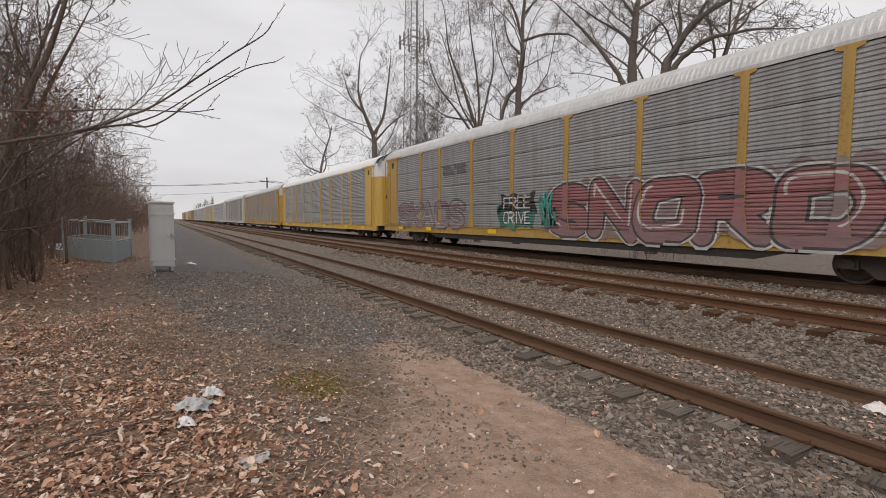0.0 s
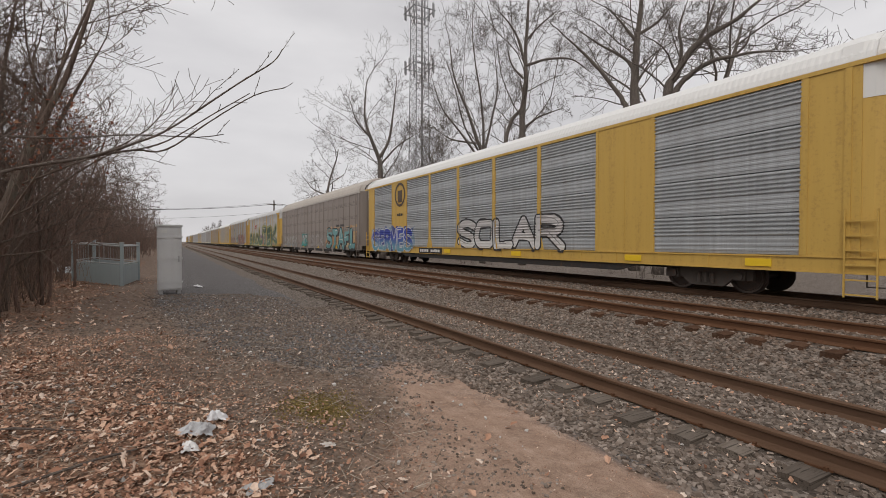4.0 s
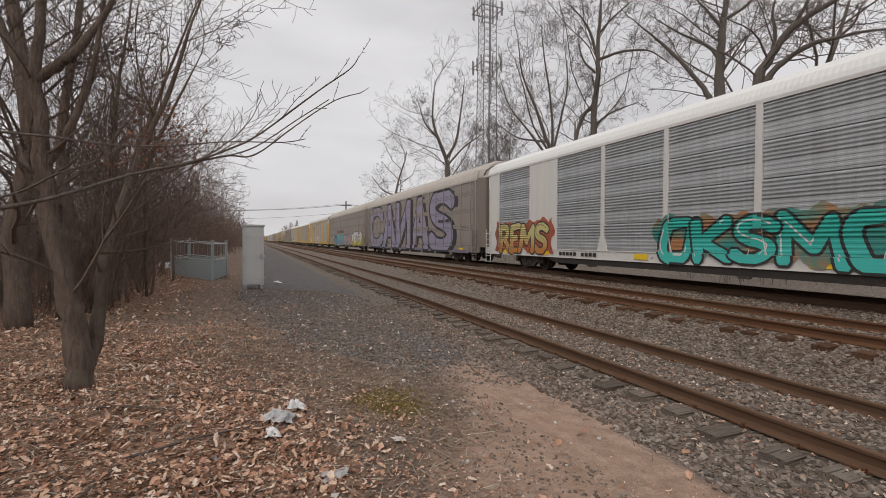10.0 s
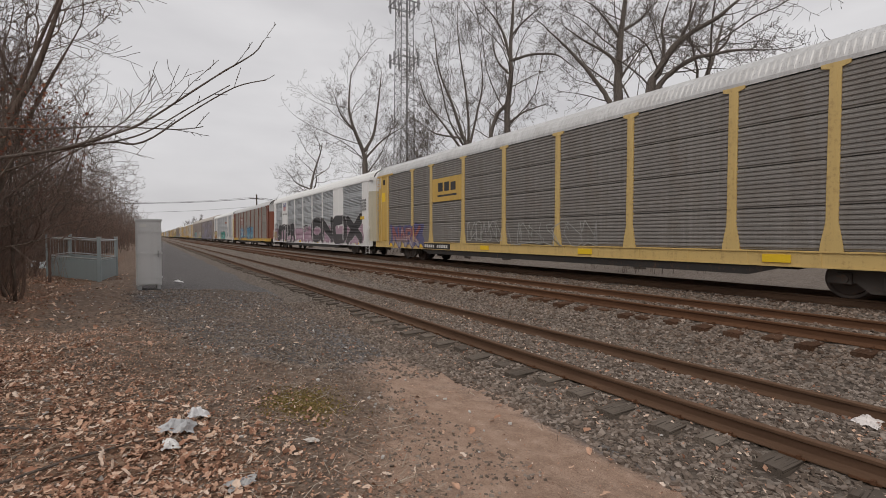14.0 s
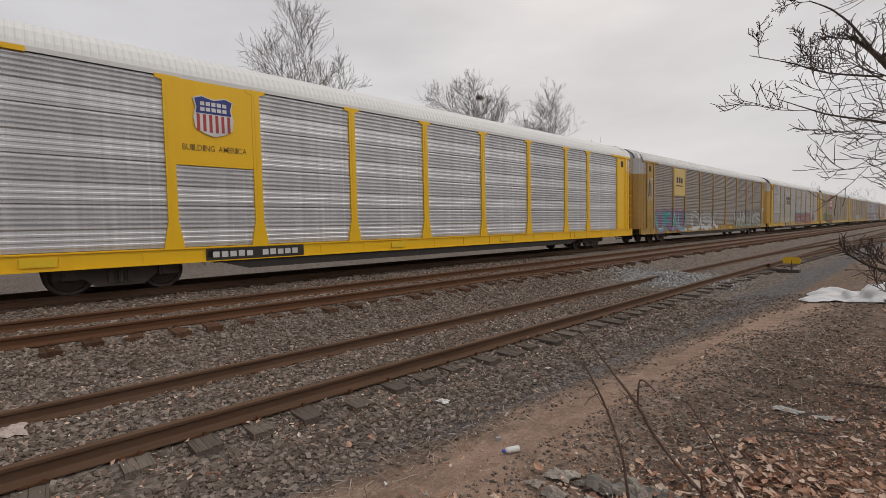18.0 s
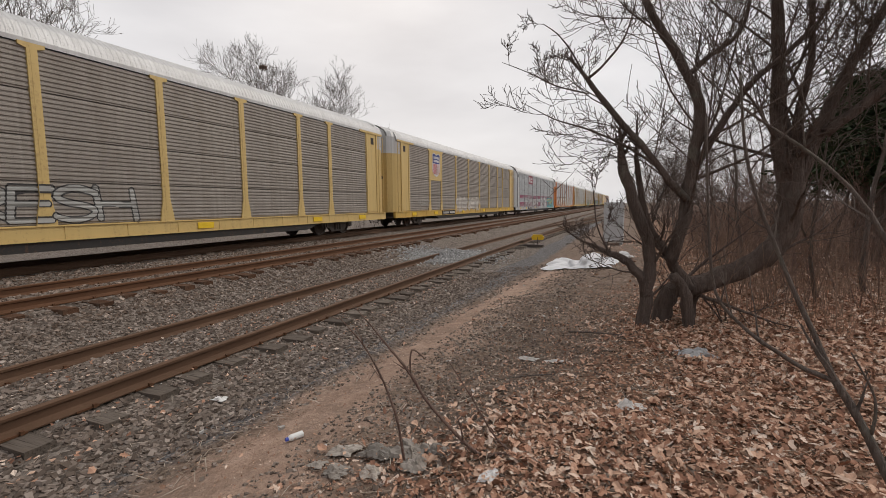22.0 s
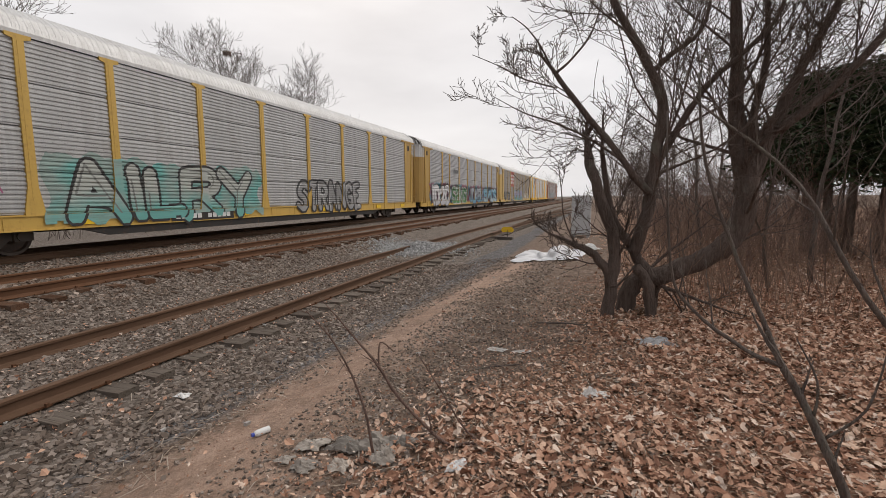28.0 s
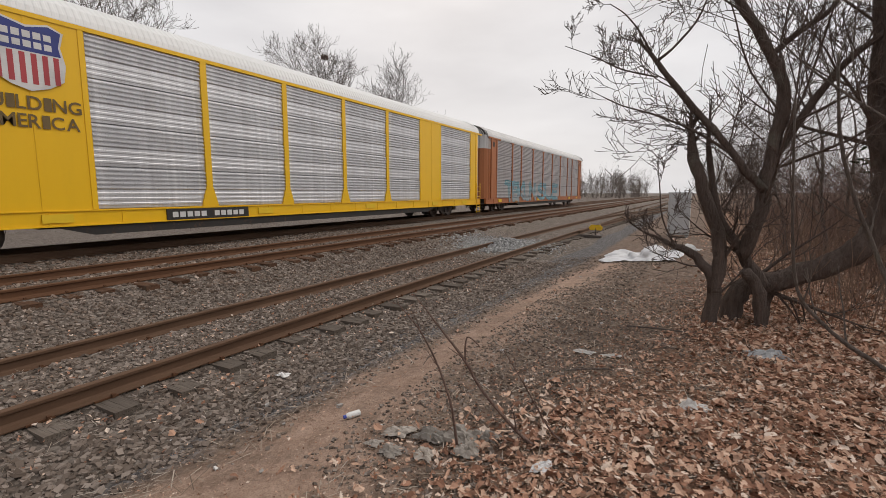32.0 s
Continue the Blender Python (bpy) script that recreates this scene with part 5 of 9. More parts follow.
bars(c, (4.9, 7.0, 1.64, 1.9), CHALK, 1, 9, 2, -1.552)
scribble(c, (4.6, 7.4, 0.7, 1.6), (0.1, 0.33, 0.3), 8, 4, 0.03)

c = add(7, "taupe solid-sided rack car with giant lilac graffiti letters", TAUPE, TAUPE_HOLES, ROOF_TAN, solid=True, end_m=TAUPE_END)
LILAC_HOLES = perforated("lilac_paint_on_punched_sheet", LILAC)
BLACK_SPRAY = perforated("black_paint_on_punched_sheet", (0.035, 0.033, 0.034))
for i, (ch, ua, ub) in enumerate((("C", 1.1, 6.6), ("A", 6.7, 11.1), ("И", 11.2, 15.4), ("A", 15.5, 19.6), ("S", 19.6, 24.2))):
    giant(c, ch, (ua, ub, 0.62, 4.62), LILAC_HOLES, BLACK_SPRAY, 0.5, 0.17, i)
bars(c, (21.6, 23.6, 2.46, 2.74), INK, 1, 9, 2, -1.568)
patch_box(c, "graffiti_patch", (0.4, 26.4, 0.52, 0.72), paint((0.22, 0.19, 0.26)), -1.57)

c = add(8, "off-white rack car with turquoise and orange graffiti", WHITE, ZINC_BLUE, ROOF_W, "band", newer=True, door_m=worn_paint("yellow_stained_white", (0.58, 0.5, 0.28), 0.3, 0.5))
graffiti(c, "REMS", (1.8, 6.1, 0.68, 2.1), (0.55, 0.48, 0.2), (0.5, 0.2, 0.04), INK, (0.4, 0.08, 0.03), None, 0.04, 0.04, amount=0.85, seed=1.2, wear=0.15)
graffiti(c, "OKSMO", (12.1, 18.2, 0.66, 1.95), (0.02, 0.4, 0.34), (0.05, 0.5, 0.45), INK, (0.4, 0.17, 0.06), (0.02, 0.25, 0.22), 0.06, 0.045, seed=3.3, wear=0.15)
block(c, "painted_stripe", (18.05, 20.35, 3.5, 3.78), paint((0.55, 0.16, 0.04), None, 0.5))
scribble(c, (20.7, 21.8, 2.0, 2.8), INK, 4, 4, 0.02)
bars(c, (20.8, 21.7, 1.15, 1.85), (0.1, 0.1, 0.1), 4, 5, 3, -1.556)
bars(c, (6.9, 9.2, 0.66, 0.86), INK, 1, 10, 3)

c = add(9, "red-brown rack car with dusty screens and blue graffiti", BROWN, ZINC_TAN, ROOF, "even", sill_m=YEL)
graffiti(c, "ESC", (6.9, 9.8, 1.05, 2.3), (0.1, 0.28, 0.46), (0.2, 0.42, 0.55), CHALK, (0.06, 0.2, 0.38), None, 0.05, 0.03, seed=1.9, wear=0.2)
graffiti(c, "STAR", (12.7, 17.0, 1.0, 2.4), (0.05, 0.25, 0.42), (0.2, 0.42, 0.5), INK, (0.06, 0.27, 0.42), (0.3, 0.4, 0.5), 0.05, 0.03, seed=2.6, wear=0.2)
graffiti(c, "L", (9.95, 11.1, 1.05, 2.1), (0.05, 0.33, 0.42), None, CHALK, None, None, 0.05, 0.03, seed=1)
scribble(c, (11.25, 12.25, 1.05, 1.35), (0.45, 0.45, 0.45), 6, 6, 0.014)
scribble(c, (11.25, 12.25, 1.5, 1.95), (0.45, 0.45, 0.45), 7, 6, 0.014)
patch_box(c, "painted_panel", (6.98, 9.6, 2.95, 4.0), BROWN, -1.545)
ns_emblem(c, (7.3, 9.3, 3.1, 3.8), CHALK)
number_plate(c, 5.2, 4)

c = add(10, "white rack car with pink band and black graffiti", WHITE2, ZINC_BLUE, ROOF_W, "band", newer=True, door_m=worn_paint("yellow_topped_zinc", (0.5, 0.46, 0.36), 0.3, 0.5))
cloud(c, (1.2, 26.3, 0.62, 1.85), paint((0.4, 0.25, 0.33), (0.48, 0.33, 0.4), 0.3), 3)
graffiti(c, "STPR", (2.5, 9.6, 0.66, 2.4), (0.03, 0.028, 0.03), (0.06, 0.05, 0.055), (0.6, 0.56, 0.57), None, None, 0.12, 0.018, amount=0.85, seed=3.7, wear=0.12)
scribble(c, (1.1, 2.4, 1.9, 2.6), INK, 12, 5, 0.03)
scribble(c, (1.0, 2.3, 0.8, 1.7), (0.5, 0.36, 0.05), 14, 5, 0.04)
scribble(c, (4.4, 5.2, 1.9, 2.4), INK, 13, 4, 0.025)
graffiti(c, "ICR", (12.2, 13.9, 1.6, 2.2), INK, None, CHALK, None, None, 0.02, 0.02, seed=1, amount=0.4)
graffiti(c, "CNOX", (14.9, 26.2, 0.68, 2.75), (0.035, 0.033, 0.036), (0.07, 0.06, 0.065), (0.52, 0.49, 0.5), None, None, 0.12, 0.016, amount=0.8, seed=5.1, wear=0.12)
shield(c, (5.1, 6.15, 3.75, 4.68))
lettering(c, "slogan_letter", "BUILDING AMERICA", (4.85, 6.55, 3.42, 3.57), paint((0.05, 0.05, 0.06), None, 0.05), -1.553, 0.008)
bars(c, (26.0, 27.0, 2.9, 3.7), (0.25, 0.25, 0.25), 4, 4, 2, -1.55)
patch_box(c, "warning_plate", (26.0, 26.6, 2.35, 2.55), REFLECT, -1.552)
number_plate(c, 6.6, 5)

c = add(11, "yellow-posted rack car with sooty screens and lettered panel", YEL_PALE, ZINC_DARK, ROOF, "even", end_m=YEL)
patch_box(c, "painted_panel", (7.05, 9.6, 2.92, 4.05), YEL, -1.545)
bars(c, (7.55, 9.2, 3.32, 3.9), INK, 1, 3, 2, -1.548, "panel_marking")
patch_box(c, "panel_marking", (7.55, 9.2, 3.15, 3.24), paint(INK), -1.549)
graffiti(c, "NARK", (2.6, 5.8, 0.66, 1.75), (0.35, 0.12, 0.12), (0.35, 0.33, 0.36), (0.1, 0.08, 0.2), (0.14, 0.14, 0.32), None, 0.03, 0.03, seed=1.4, wear=0.4)
scribble(c, (10.1, 12.4, 1.0, 1.9), (0.5, 0.49, 0.47), 3, 7)
scribble(c, (12.9, 17.0, 0.9, 1.8), (0.4, 0.4, 0.38), 9, 7)
patch_box(c, "warning_plate", (1.0, 1.6, 3.3, 3.85), REFLECT, -1.532)
number_plate(c, 6.2, 6)

c = add(12, "yellow-ended rack car with silvery corrugated screens", YEL_PALE, ZINC, ROOF, "even")
bars(c, (15.6, 16.4, 3.2, 3.8), (0.4, 0.06, 0.06), 2, 2, 2)
scribble(c, (9.9, 12.0, 1.0, 1.7), (0.15, 0.15, 0.16), 3, 5)

c = add(13, "yellow-posted rack car with large aqua bubble graffiti", YEL_PALE, ZINC_DARK, ROOF, "even", sill_m=YEL_OLD)
graffiti(c, "OLENE", (3.1, 8.9, 0.72, 2.15), (0.3, 0.26, 0.42), (0.3, 0.32, 0.33), (0.06, 0.06, 0.065), (0.1, 0.33, 0.42), (0.3, 0.2, 0.28), 0.05, 0.035, amount=0.85, seed=2.2, wear=0.3)
graffiti(c, "easol", (10.3, 15.7, 0.72, 2.25), (0.56, 0.59, 0.57), (0.15, 0.4, 0.37), INK, (0.4, 0.28, 0.26), (0.15, 0.38, 0.35), 0.085, 0.035, amount=0.85, seed=1.5, wear=0.25)
graffiti(c, "SFB", (16.0, 17.35, 1.1, 1.9), (0.5, 0.5, 0.49), None, (0.3, 0.28, 0.27), None, None, 0.04, 0.02, seed=3)
graffiti(c, "ETUR", (18.3, 23.9, 0.7, 2.4), (0.5, 0.56, 0.54), (0.12, 0.36, 0.33), INK, (0.38, 0.25, 0.27), (0.15, 0.37, 0.34), 0.085, 0.035, amount=0.85, seed=4.2, wear=0.25)
ns_emblem(c, (7.2, 9.4, 3.0, 3.95))
number_plate(c, 5.6, 7)

c = add(14, "yellow-posted rack car with grey screens and blue-white tag", YEL_PALE, galvanised("even_grey_screens", (0.40, 0.385, 0.37), (0.3, 0.29, 0.28), 0.3, 0.6, 0.2), ROOF, "even")
patch_box(c, "painted_panel", (7.2, 9.55, 2.72, 3.78), paint((0.45, 0.44, 0.43)), -1.545)
ns_emblem(c, (7.35, 9.3, 2.85, 3.68))
graffiti(c, "COB", (12.8, 15.0, 0.85, 1.75), (0.32, 0.31, 0.3), None, (0.17, 0.17, 0.17), None, None, 0.02, 0.02, seed=2, wear=0.4)
graffiti(c, "EST", (21.2, 25.3, 0.66, 1.95), (0.66, 0.67, 0.69), None, (0.04, 0.16, 0.5), None, None, 0.11, 0.06, seed=2, wear=0.2)
graffiti(c, "TAVERT", (10.9, 12.6, 0.66, 0.88), INK, None, None, fat=0.0, amount=0.5)
graffiti(c, "HUES", (2.2, 5.0, 0.7, 1.75), (0.12, 0.2, 0.16), (0.16, 0.16, 0.15), (0.1, 0.22, 0.17), None, None, 0.03, 0.02, seed=6, wear=0.85)
number_plate(c, 6.3, 8)
patch_box(c, "warning_plate", (1.1, 1.7, 1.75, 1.95), REFLECT, -1.532)

c = add(15, "fresh yellow rack car with bright zinc screens", YEL_NEW, ZINC_NEW, ROOF_W, "band")
patch_box(c, "painted_panel", (4.95, 6.9, 2.85, ZP), YEL_NEW, -1.54)
shield(c, (5.45, 6.35, 3.55, 4.5))
lettering(c, "slogan_letter", "BUILDING AMERICA", (5.2, 6.65, 3.2, 3.34), paint((0.2, 0.12, 0.02), None, 0.05), -1.545, 0.006)
number_plate(c, 5.6, 9)

c = add(16, "weathered yellow rack car with teal and purple graffiti", YEL_OLD, ZINC_TAN, ROOF, "even")
graffiti(c, "UFAU", (2.3, 7.0, 0.68, 1.95), (0.04, 0.33, 0.32), (0.2, 0.33, 0.38), (0.28, 0.12, 0.27), (0.25, 0.15, 0.27), (0.33, 0.2, 0.28), 0.06, 0.04, seed=1.1, wear=0.35)
graffiti(c, "DISK", (8.2, 13.3, 0.7, 1.9), (0.28, 0.28, 0.27), CHALK, CHALK, (0.3, 0.28, 0.27), None, 0.02, 0.04, seed=2.7, wear=0.3)
graffiti(c, "WAUKS", (17.6, 25.7, 0.66, 2.1), (0.5, 0.5, 0.48), (0.33, 0.38, 0.31), (0.08, 0.08, 0.075), (0.3, 0.29, 0.27), None, 0.06, 0.03, seed=3.9, wear=0.4)
graffiti(c, "SETS", (26.1, 26.75, 2.15, 2.4), CHALK, None, None, fat=0.02, amount=0.5, seed=2, wear=0.1)
patch_box(c, "painted_panel", (5.05, 6.8, 3.0, 4.75), worn_paint("cream_panel_paint", (0.6, 0.44, 0.16), 0.1, 0.3), -1.545)
bars(c, (5.35, 6.45, 3.75, 4.25), INK, 1, 3, 2, -1.548, "panel_marking")
patch_box(c, "panel_marking", (5.35, 6.45, 3.6, 3.67), paint(INK), -1.549)
scribble(c, (1.0, 1.75, 2.5, 3.95), (0.55, 0.53, 0.5), 6, 4, 0.025)
scribble(c, (1.0, 1.8, 1.2, 1.7), (0.5, 0.38, 0.05), 3, 5)
bars(c, (6.0, 8.6, 0.64, 0.86), CHALK, 1, 11, 3)

c = add(17, "yellow-posted rack car with red and blue graffiti", YEL, galvanised("pale_zinc_screens", (0.5, 0.5, 0.49), (0.38, 0.38, 0.375), 0.2), ROOF, "even")
ns_emblem(c, (7.1, 9.4, 2.95, 3.75))
graffiti(c, "SEEP", (12.3, 16.0, 0.72, 1.85), (0.42, 0.12, 0.1), (0.5, 0.25, 0.2), INK, (0.03, 0.22, 0.45), (0.04, 0.35, 0.5), 0.05, 0.03, seed=1.6, wear=0.15)
graffiti(c, "KLOES", (16.4, 21.2, 0.72, 1.95), (0.42, 0.04, 0.06), None, (0.6, 0.57, 0.55), (0.03, 0.28, 0.14), (0.03, 0.15, 0.4), 0.05, 0.03, seed=2.8, wear=0.15)
bars(c, (22.0, 23.8, 1.0, 1.8), (0.12, 0.12, 0.11), 4, 7, 4)
number_plate(c, 7.2, 10)

c = add(18, "pale yellow rack car with red painted panel", YEL_PALE, ZINC_TAN, ROOF, "even")
word_panel(c, (6.98, 9.6, 2.7, 4.78), (0.42, 0.07, 0.06), 3)
graffiti(c, "ELKUS", (4.4, 9.6, 0.72, 1.75), (0.3, 0.25, 0.06), (0.35, 0.1, 0.06), INK, (0.25, 0.24, 0.1), None, 0.03, 0.03, seed=2.1, wear=0.35)
graffiti(c, "RESH", (11.0, 14.5, 1.0, 1.8), (0.45, 0.45, 0.43), None, INK, None, None, 0.03, 0.03, seed=4, wear=0.3)
cloud(c, (2.2, 4.8, 1.1, 1.9), paint((0.14, 0.25, 0.2), None, 0.7), 5)
patch_box(c, "warning_plate", (1.1, 1.75, 1.25, 1.5), REFLECT, -1.532)
number_plate(c, 6.9, 11)

c = add(19, "dusty yellow rack car with shield emblem panel", YEL_PALE, ZINC_TAN, ROOF, "even", sill_m=YEL)
patch_box(c, "painted_panel", (5.05, 6.85, 2.87, ZP), YEL_PALE, -1.545)
shield(c, (5.3, 6.6, 3.1, 4.65))
cloud(c, (9.95, 15.1, 1.0, 1.65), paint((0.62, 0.57, 0.52), None, 0.55), 17)
graffiti(c, "TENEY", (10.0, 15.2, 0.98, 1.75), (0.62, 0.58, 0.53), None, None, None, None, 0.05, 0.0, seed=2, wear=0.25)
scribble(c, (3.2, 4.8, 1.2, 1.6), (0.5, 0.48, 0.45), 6, 6)
number_plate(c, 7.0, 12)

c = add(20, "pale grey rack car with maroon stripes and graffiti", GREY, ZINC_BLUE, ROOF, "band")
word_panel(c, (6.98, 9.6, 3.75, 4.8), (0.26, 0.02, 0.05), 2, CHALK, 9)
part("panel_disc", MB().tube([(-1.552, -7.45, 4.4), (-1.546, -7.45, 4.4)], [0.22, 0.22], 20), paint(CHALK), c)
for z in (0.98, 1.12, 1.26, 1.4, 1.94, 2.08, 2.22):
    for a, b2 in zip(POSTS[:-1], POSTS[1:]):
        block(c, "painted_stripe", (a + 0.12, b2 - 0.12, z, z + 0.105), paint((0.28, 0.04, 0.1), None, 0.3))
graffiti(c, "ATM", (5.6, 8.6, 0.9, 2.0), (0.56, 0.55, 0.55), (0.42, 0.36, 0.37), (0.05, 0.045, 0.05), None, None, 0.05, 0.03, seed=1.3, wear=0.3)
graffiti(c, "DIPLE", (8.95, 13.9, 0.66, 1.9), (0.56, 0.55, 0.54), (0.42, 0.38, 0.38), (0.05, 0.045, 0.05), None, None, 0.07, 0.035, seed=2.7, wear=0.3)
graffiti(c, "SUGGA", (15.5, 20.4, 0.66, 2.1), CHALK, None, (0.12, 0.14, 0.18), None, None, 0.04, 0.03, seed=3.3, wear=0.3)
graffiti(c, "TEK", (21.0, 26.0, 0.7, 2.0), (0.5, 0.46, 0.12), (0.06, 0.4, 0.45), (0.02, 0.3, 0.36), (0.04, 0.45, 0.5), (0.03, 0.36, 0.42), 0.02, 0.06, seed=4, wear=0.15)
number_plate(c, 7.0, 13)

c = add(21, "orange-posted rack car with cream and orange graffiti", ORANGE, galvanised("silver_screens", (0.54, 0.54, 0.535), (0.4, 0.4, 0.4), 0.15), ROOF, "even")
graffiti(c, "CARLOS", (3.1, 14.2, 0.66, 2.35), (0.72, 0.69, 0.63), (0.66, 0.4, 0.26), INK, (0.08, 0.075, 0.07), (0.42, 0.38, 0.33), 0.09, 0.03, seed=1.9, wear=0.2)
graffiti(c, "SMOKE", (14.9, 21.2, 0.75, 2.15), (0.72, 0.69, 0.64), None, (0.13, 0.11, 0.1), (0.6, 0.55, 0.48), None, 0.03, 0.02, seed=3.2, wear=0.2)
scribble(c, (1.0, 1.7, 2.4, 3.1), CHALK, 3, 4)
c = add(22, "yellow-ended rack car with grey screens and teal tag", YEL_PALE, ZINC_BLUE, ROOF, "even", lad_m=BROWN)
graffiti(c, "SKAME", (23.2, 25.8, 0.95, 1.8), (0.36, 0.38, 0.38), (0.1, 0.4, 0.35), INK, None, None, 0.05, 0.03, seed=2.3, wear=0.15)
graffiti(c, "TOP HEK", (21.2, 23.0, 0.66, 0.88), INK, None, None, fat=0.0, amount=0.3)
bars(c, (26.1, 26.9, 2.6, 3.1), (0.2, 0.13, 0.04), 3, 4, 2, -1.556)
c = add(23, "yellow rack car with aqua outlined graffiti", YEL, galvanised("silver_even_screens", (0.5, 0.5, 0.5), (0.38, 0.38, 0.38), 0.2), ROOF, "even", end_m=YEL_OLD)
graffiti(c, "AILRY", (5.5, 11.9, 0.68, 2.2), (0.42, 0.44, 0.41), (0.14, 0.4, 0.37), INK, (0.3, 0.4, 0.37), (0.15, 0.42, 0.39), 0.06, 0.04, seed=1.4, wear=0.25)
graffiti(c, "STRANGE", (14.5, 19.8, 0.7, 2.0), (0.32, 0.32, 0.32), None, INK, None, None, 0.02, 0.06, seed=2.6, wear=0.15)
scribble(c, (2.3, 4.3, 1.0, 1.8), (0.35, 0.1, 0.2), 4, 6)
number_plate(c, 8.4, 14)
c = add(24, "yellow rack car covered with mixed graffiti lettering", YEL, galvanised("light_zinc_screens", (0.5, 0.5, 0.51), (0.36, 0.365, 0.375), 0.25), ROOF, "even", end_m=YEL_OLD)
cloud(c, (2.0, 26.0, 0.7, 2.2), paint((0.34, 0.1, 0.16), (0.12, 0.3, 0.36), 0.55), 11)
graffiti(c, "ID2D", (2.5, 7.0, 0.62, 2.2), (0.66, 0.65, 0.66), (0.5, 0.5, 0.53), INK, (0.05, 0.04, 0.05), (0.04, 0.36, 0.44), 0.09, 0.035, seed=1.4, wear=0.2)
graffiti(c, "SENS", (7.6, 12.2, 0.68, 2.1), (0.04, 0.16, 0.05), (0.08, 0.25, 0.08), CHALK, (0.04, 0.13, 0.05), None, 0.05, 0.04, seed=2.4, wear=0.2)
graffiti(c, "JOKER", (13.2, 18.8, 0.68, 2.1), (0.4, 0.44, 0.48), (0.14, 0.33, 0.46), (0.1, 0.07, 0.08), (0.28, 0.07, 0.09), None, 0.07, 0.04, seed=3.4, wear=0.2)
graffiti(c, "EMOS", (19.3, 25.8, 0.66, 2.15), (0.16, 0.38, 0.5), (0.35, 0.48, 0.54), (0.07, 0.06, 0.07), (0.35, 0.04, 0.07), (0.1, 0.08, 0.1), 0.07, 0.04, seed=4.4, wear=0.2)
bars(c, (7.9, 9.2, 3.25, 3.7), (0.12, 0.12, 0.12), 1, 5, 2)
c = add(25, "pale yellow rack car with red lettered panel", YEL_PALE, ZINC_TAN, ROOF, "even")
word_panel(c, (6.98, 9.6, 2.7, 4.8), (0.42, 0.09, 0.06), 3)
graffiti(c, "SATES", (2.4, 6.7, 0.75, 1.9), INK, (0.07, 0.07, 0.07), (0.33, 0.32, 0.31), None, None, 0.05, 0.03, seed=2.2, wear=0.4)
graffiti(c, "GONER", (10.6, 18.0, 0.68, 2.1), (0.33, 0.29, 0.44), (0.14, 0.45, 0.43), (0.16, 0.2, 0.28), (0.2, 0.4, 0.4), (0.33, 0.28, 0.4), 0.1, 0.025, seed=3.2, wear=0.35)
graffiti(c, "ANOU", (20.1, 24.2, 0.9, 1.75), (0.72, 0.7, 0.66), None, None, None, None, 0.14, 0.0, seed=1, wear=0.2)
number_plate(c, 7.3, 15)
patch_box(c, "warning_plate", (26.3, 27.0, 1.1, 1.3), REFLECT, -1.56)

c = add(26, "fresh yellow rack car with shield emblem and bright screens", YEL_NEW, ZINC_NEW, ROOF_W, "band", newer=True, door_m=worn_paint("stained_zinc_door", (0.5, 0.48, 0.46), 0.25, 0.4))
shield(c, (5.05, 6.3, 3.35, 4.72))
lettering(c, "slogan_letter", "BUILDING", (4.8, 6.55, 2.98, 3.25), paint((0.14, 0.09, 0.03), None, 0.05), -1.552, 0.014)
lettering(c, "slogan_letter", "AMERICA", (4.85, 6.5, 2.62, 2.89), paint((0.14, 0.09, 0.03), None, 0.05), -1.552, 0.014)
number_plate(c, 8.2, 16)
c = add(27, "weathered orange rack car with pale blue graffiti", worn_paint("rusty_orange_paint", (0.4, 0.14, 0.05), 0.5, 0.5), galvanised("rosy_grey_screens", (0.44, 0.42, 0.42), (0.34, 0.32, 0.32), 0.25), ROOF, "even")
graffiti(c, "TEKUN", (3.6, 10.5, 0.7, 2.1), (0.2, 0.4, 0.46), (0.38, 0.42, 0.44), (0.12, 0.32, 0.4), None, None, 0.02, 0.03, seed=2.2, wear=0.5)
graffiti(c, "SUE", (11.2, 17.4, 0.7, 2.1), (0.2, 0.42, 0.5), None, (0.12, 0.32, 0.4), None, None, 0.02, 0.03, seed=3.2, wear=0.5)
# ---------------- trees ----------------


def bark(name, c1, c2):
    n = Nodes(name, 0.95, spec=0.1)
    f = n.noise(1.0, 6, 0.75, n.scaled(26, 26, 5))
    plates = n.ramp(n.noise(1.0, 4, 0.7, n.scaled(13, 13, 3)), [(0.42, (0, 0, 0)), (0.6, (1, 1, 1))])
    col = n.mix(f, shade(c1, 0.6), shade(c2, 1.15))
    col = n.mix(n.math("MULTIPLY", plates, 0.55), col, c2)
    col = n.mix(n.ramp(n.noise(3.0, 4), [(0.58, (0, 0, 0)), (0.72, (0.5, 0.5, 0.5))]), col, (0.19, 0.19, 0.155))
    n.color(col).bump(n.math("ADD", f, n.math("MULTIPLY", plates, 0.5)), 0.03, 1.0)
    return n.m


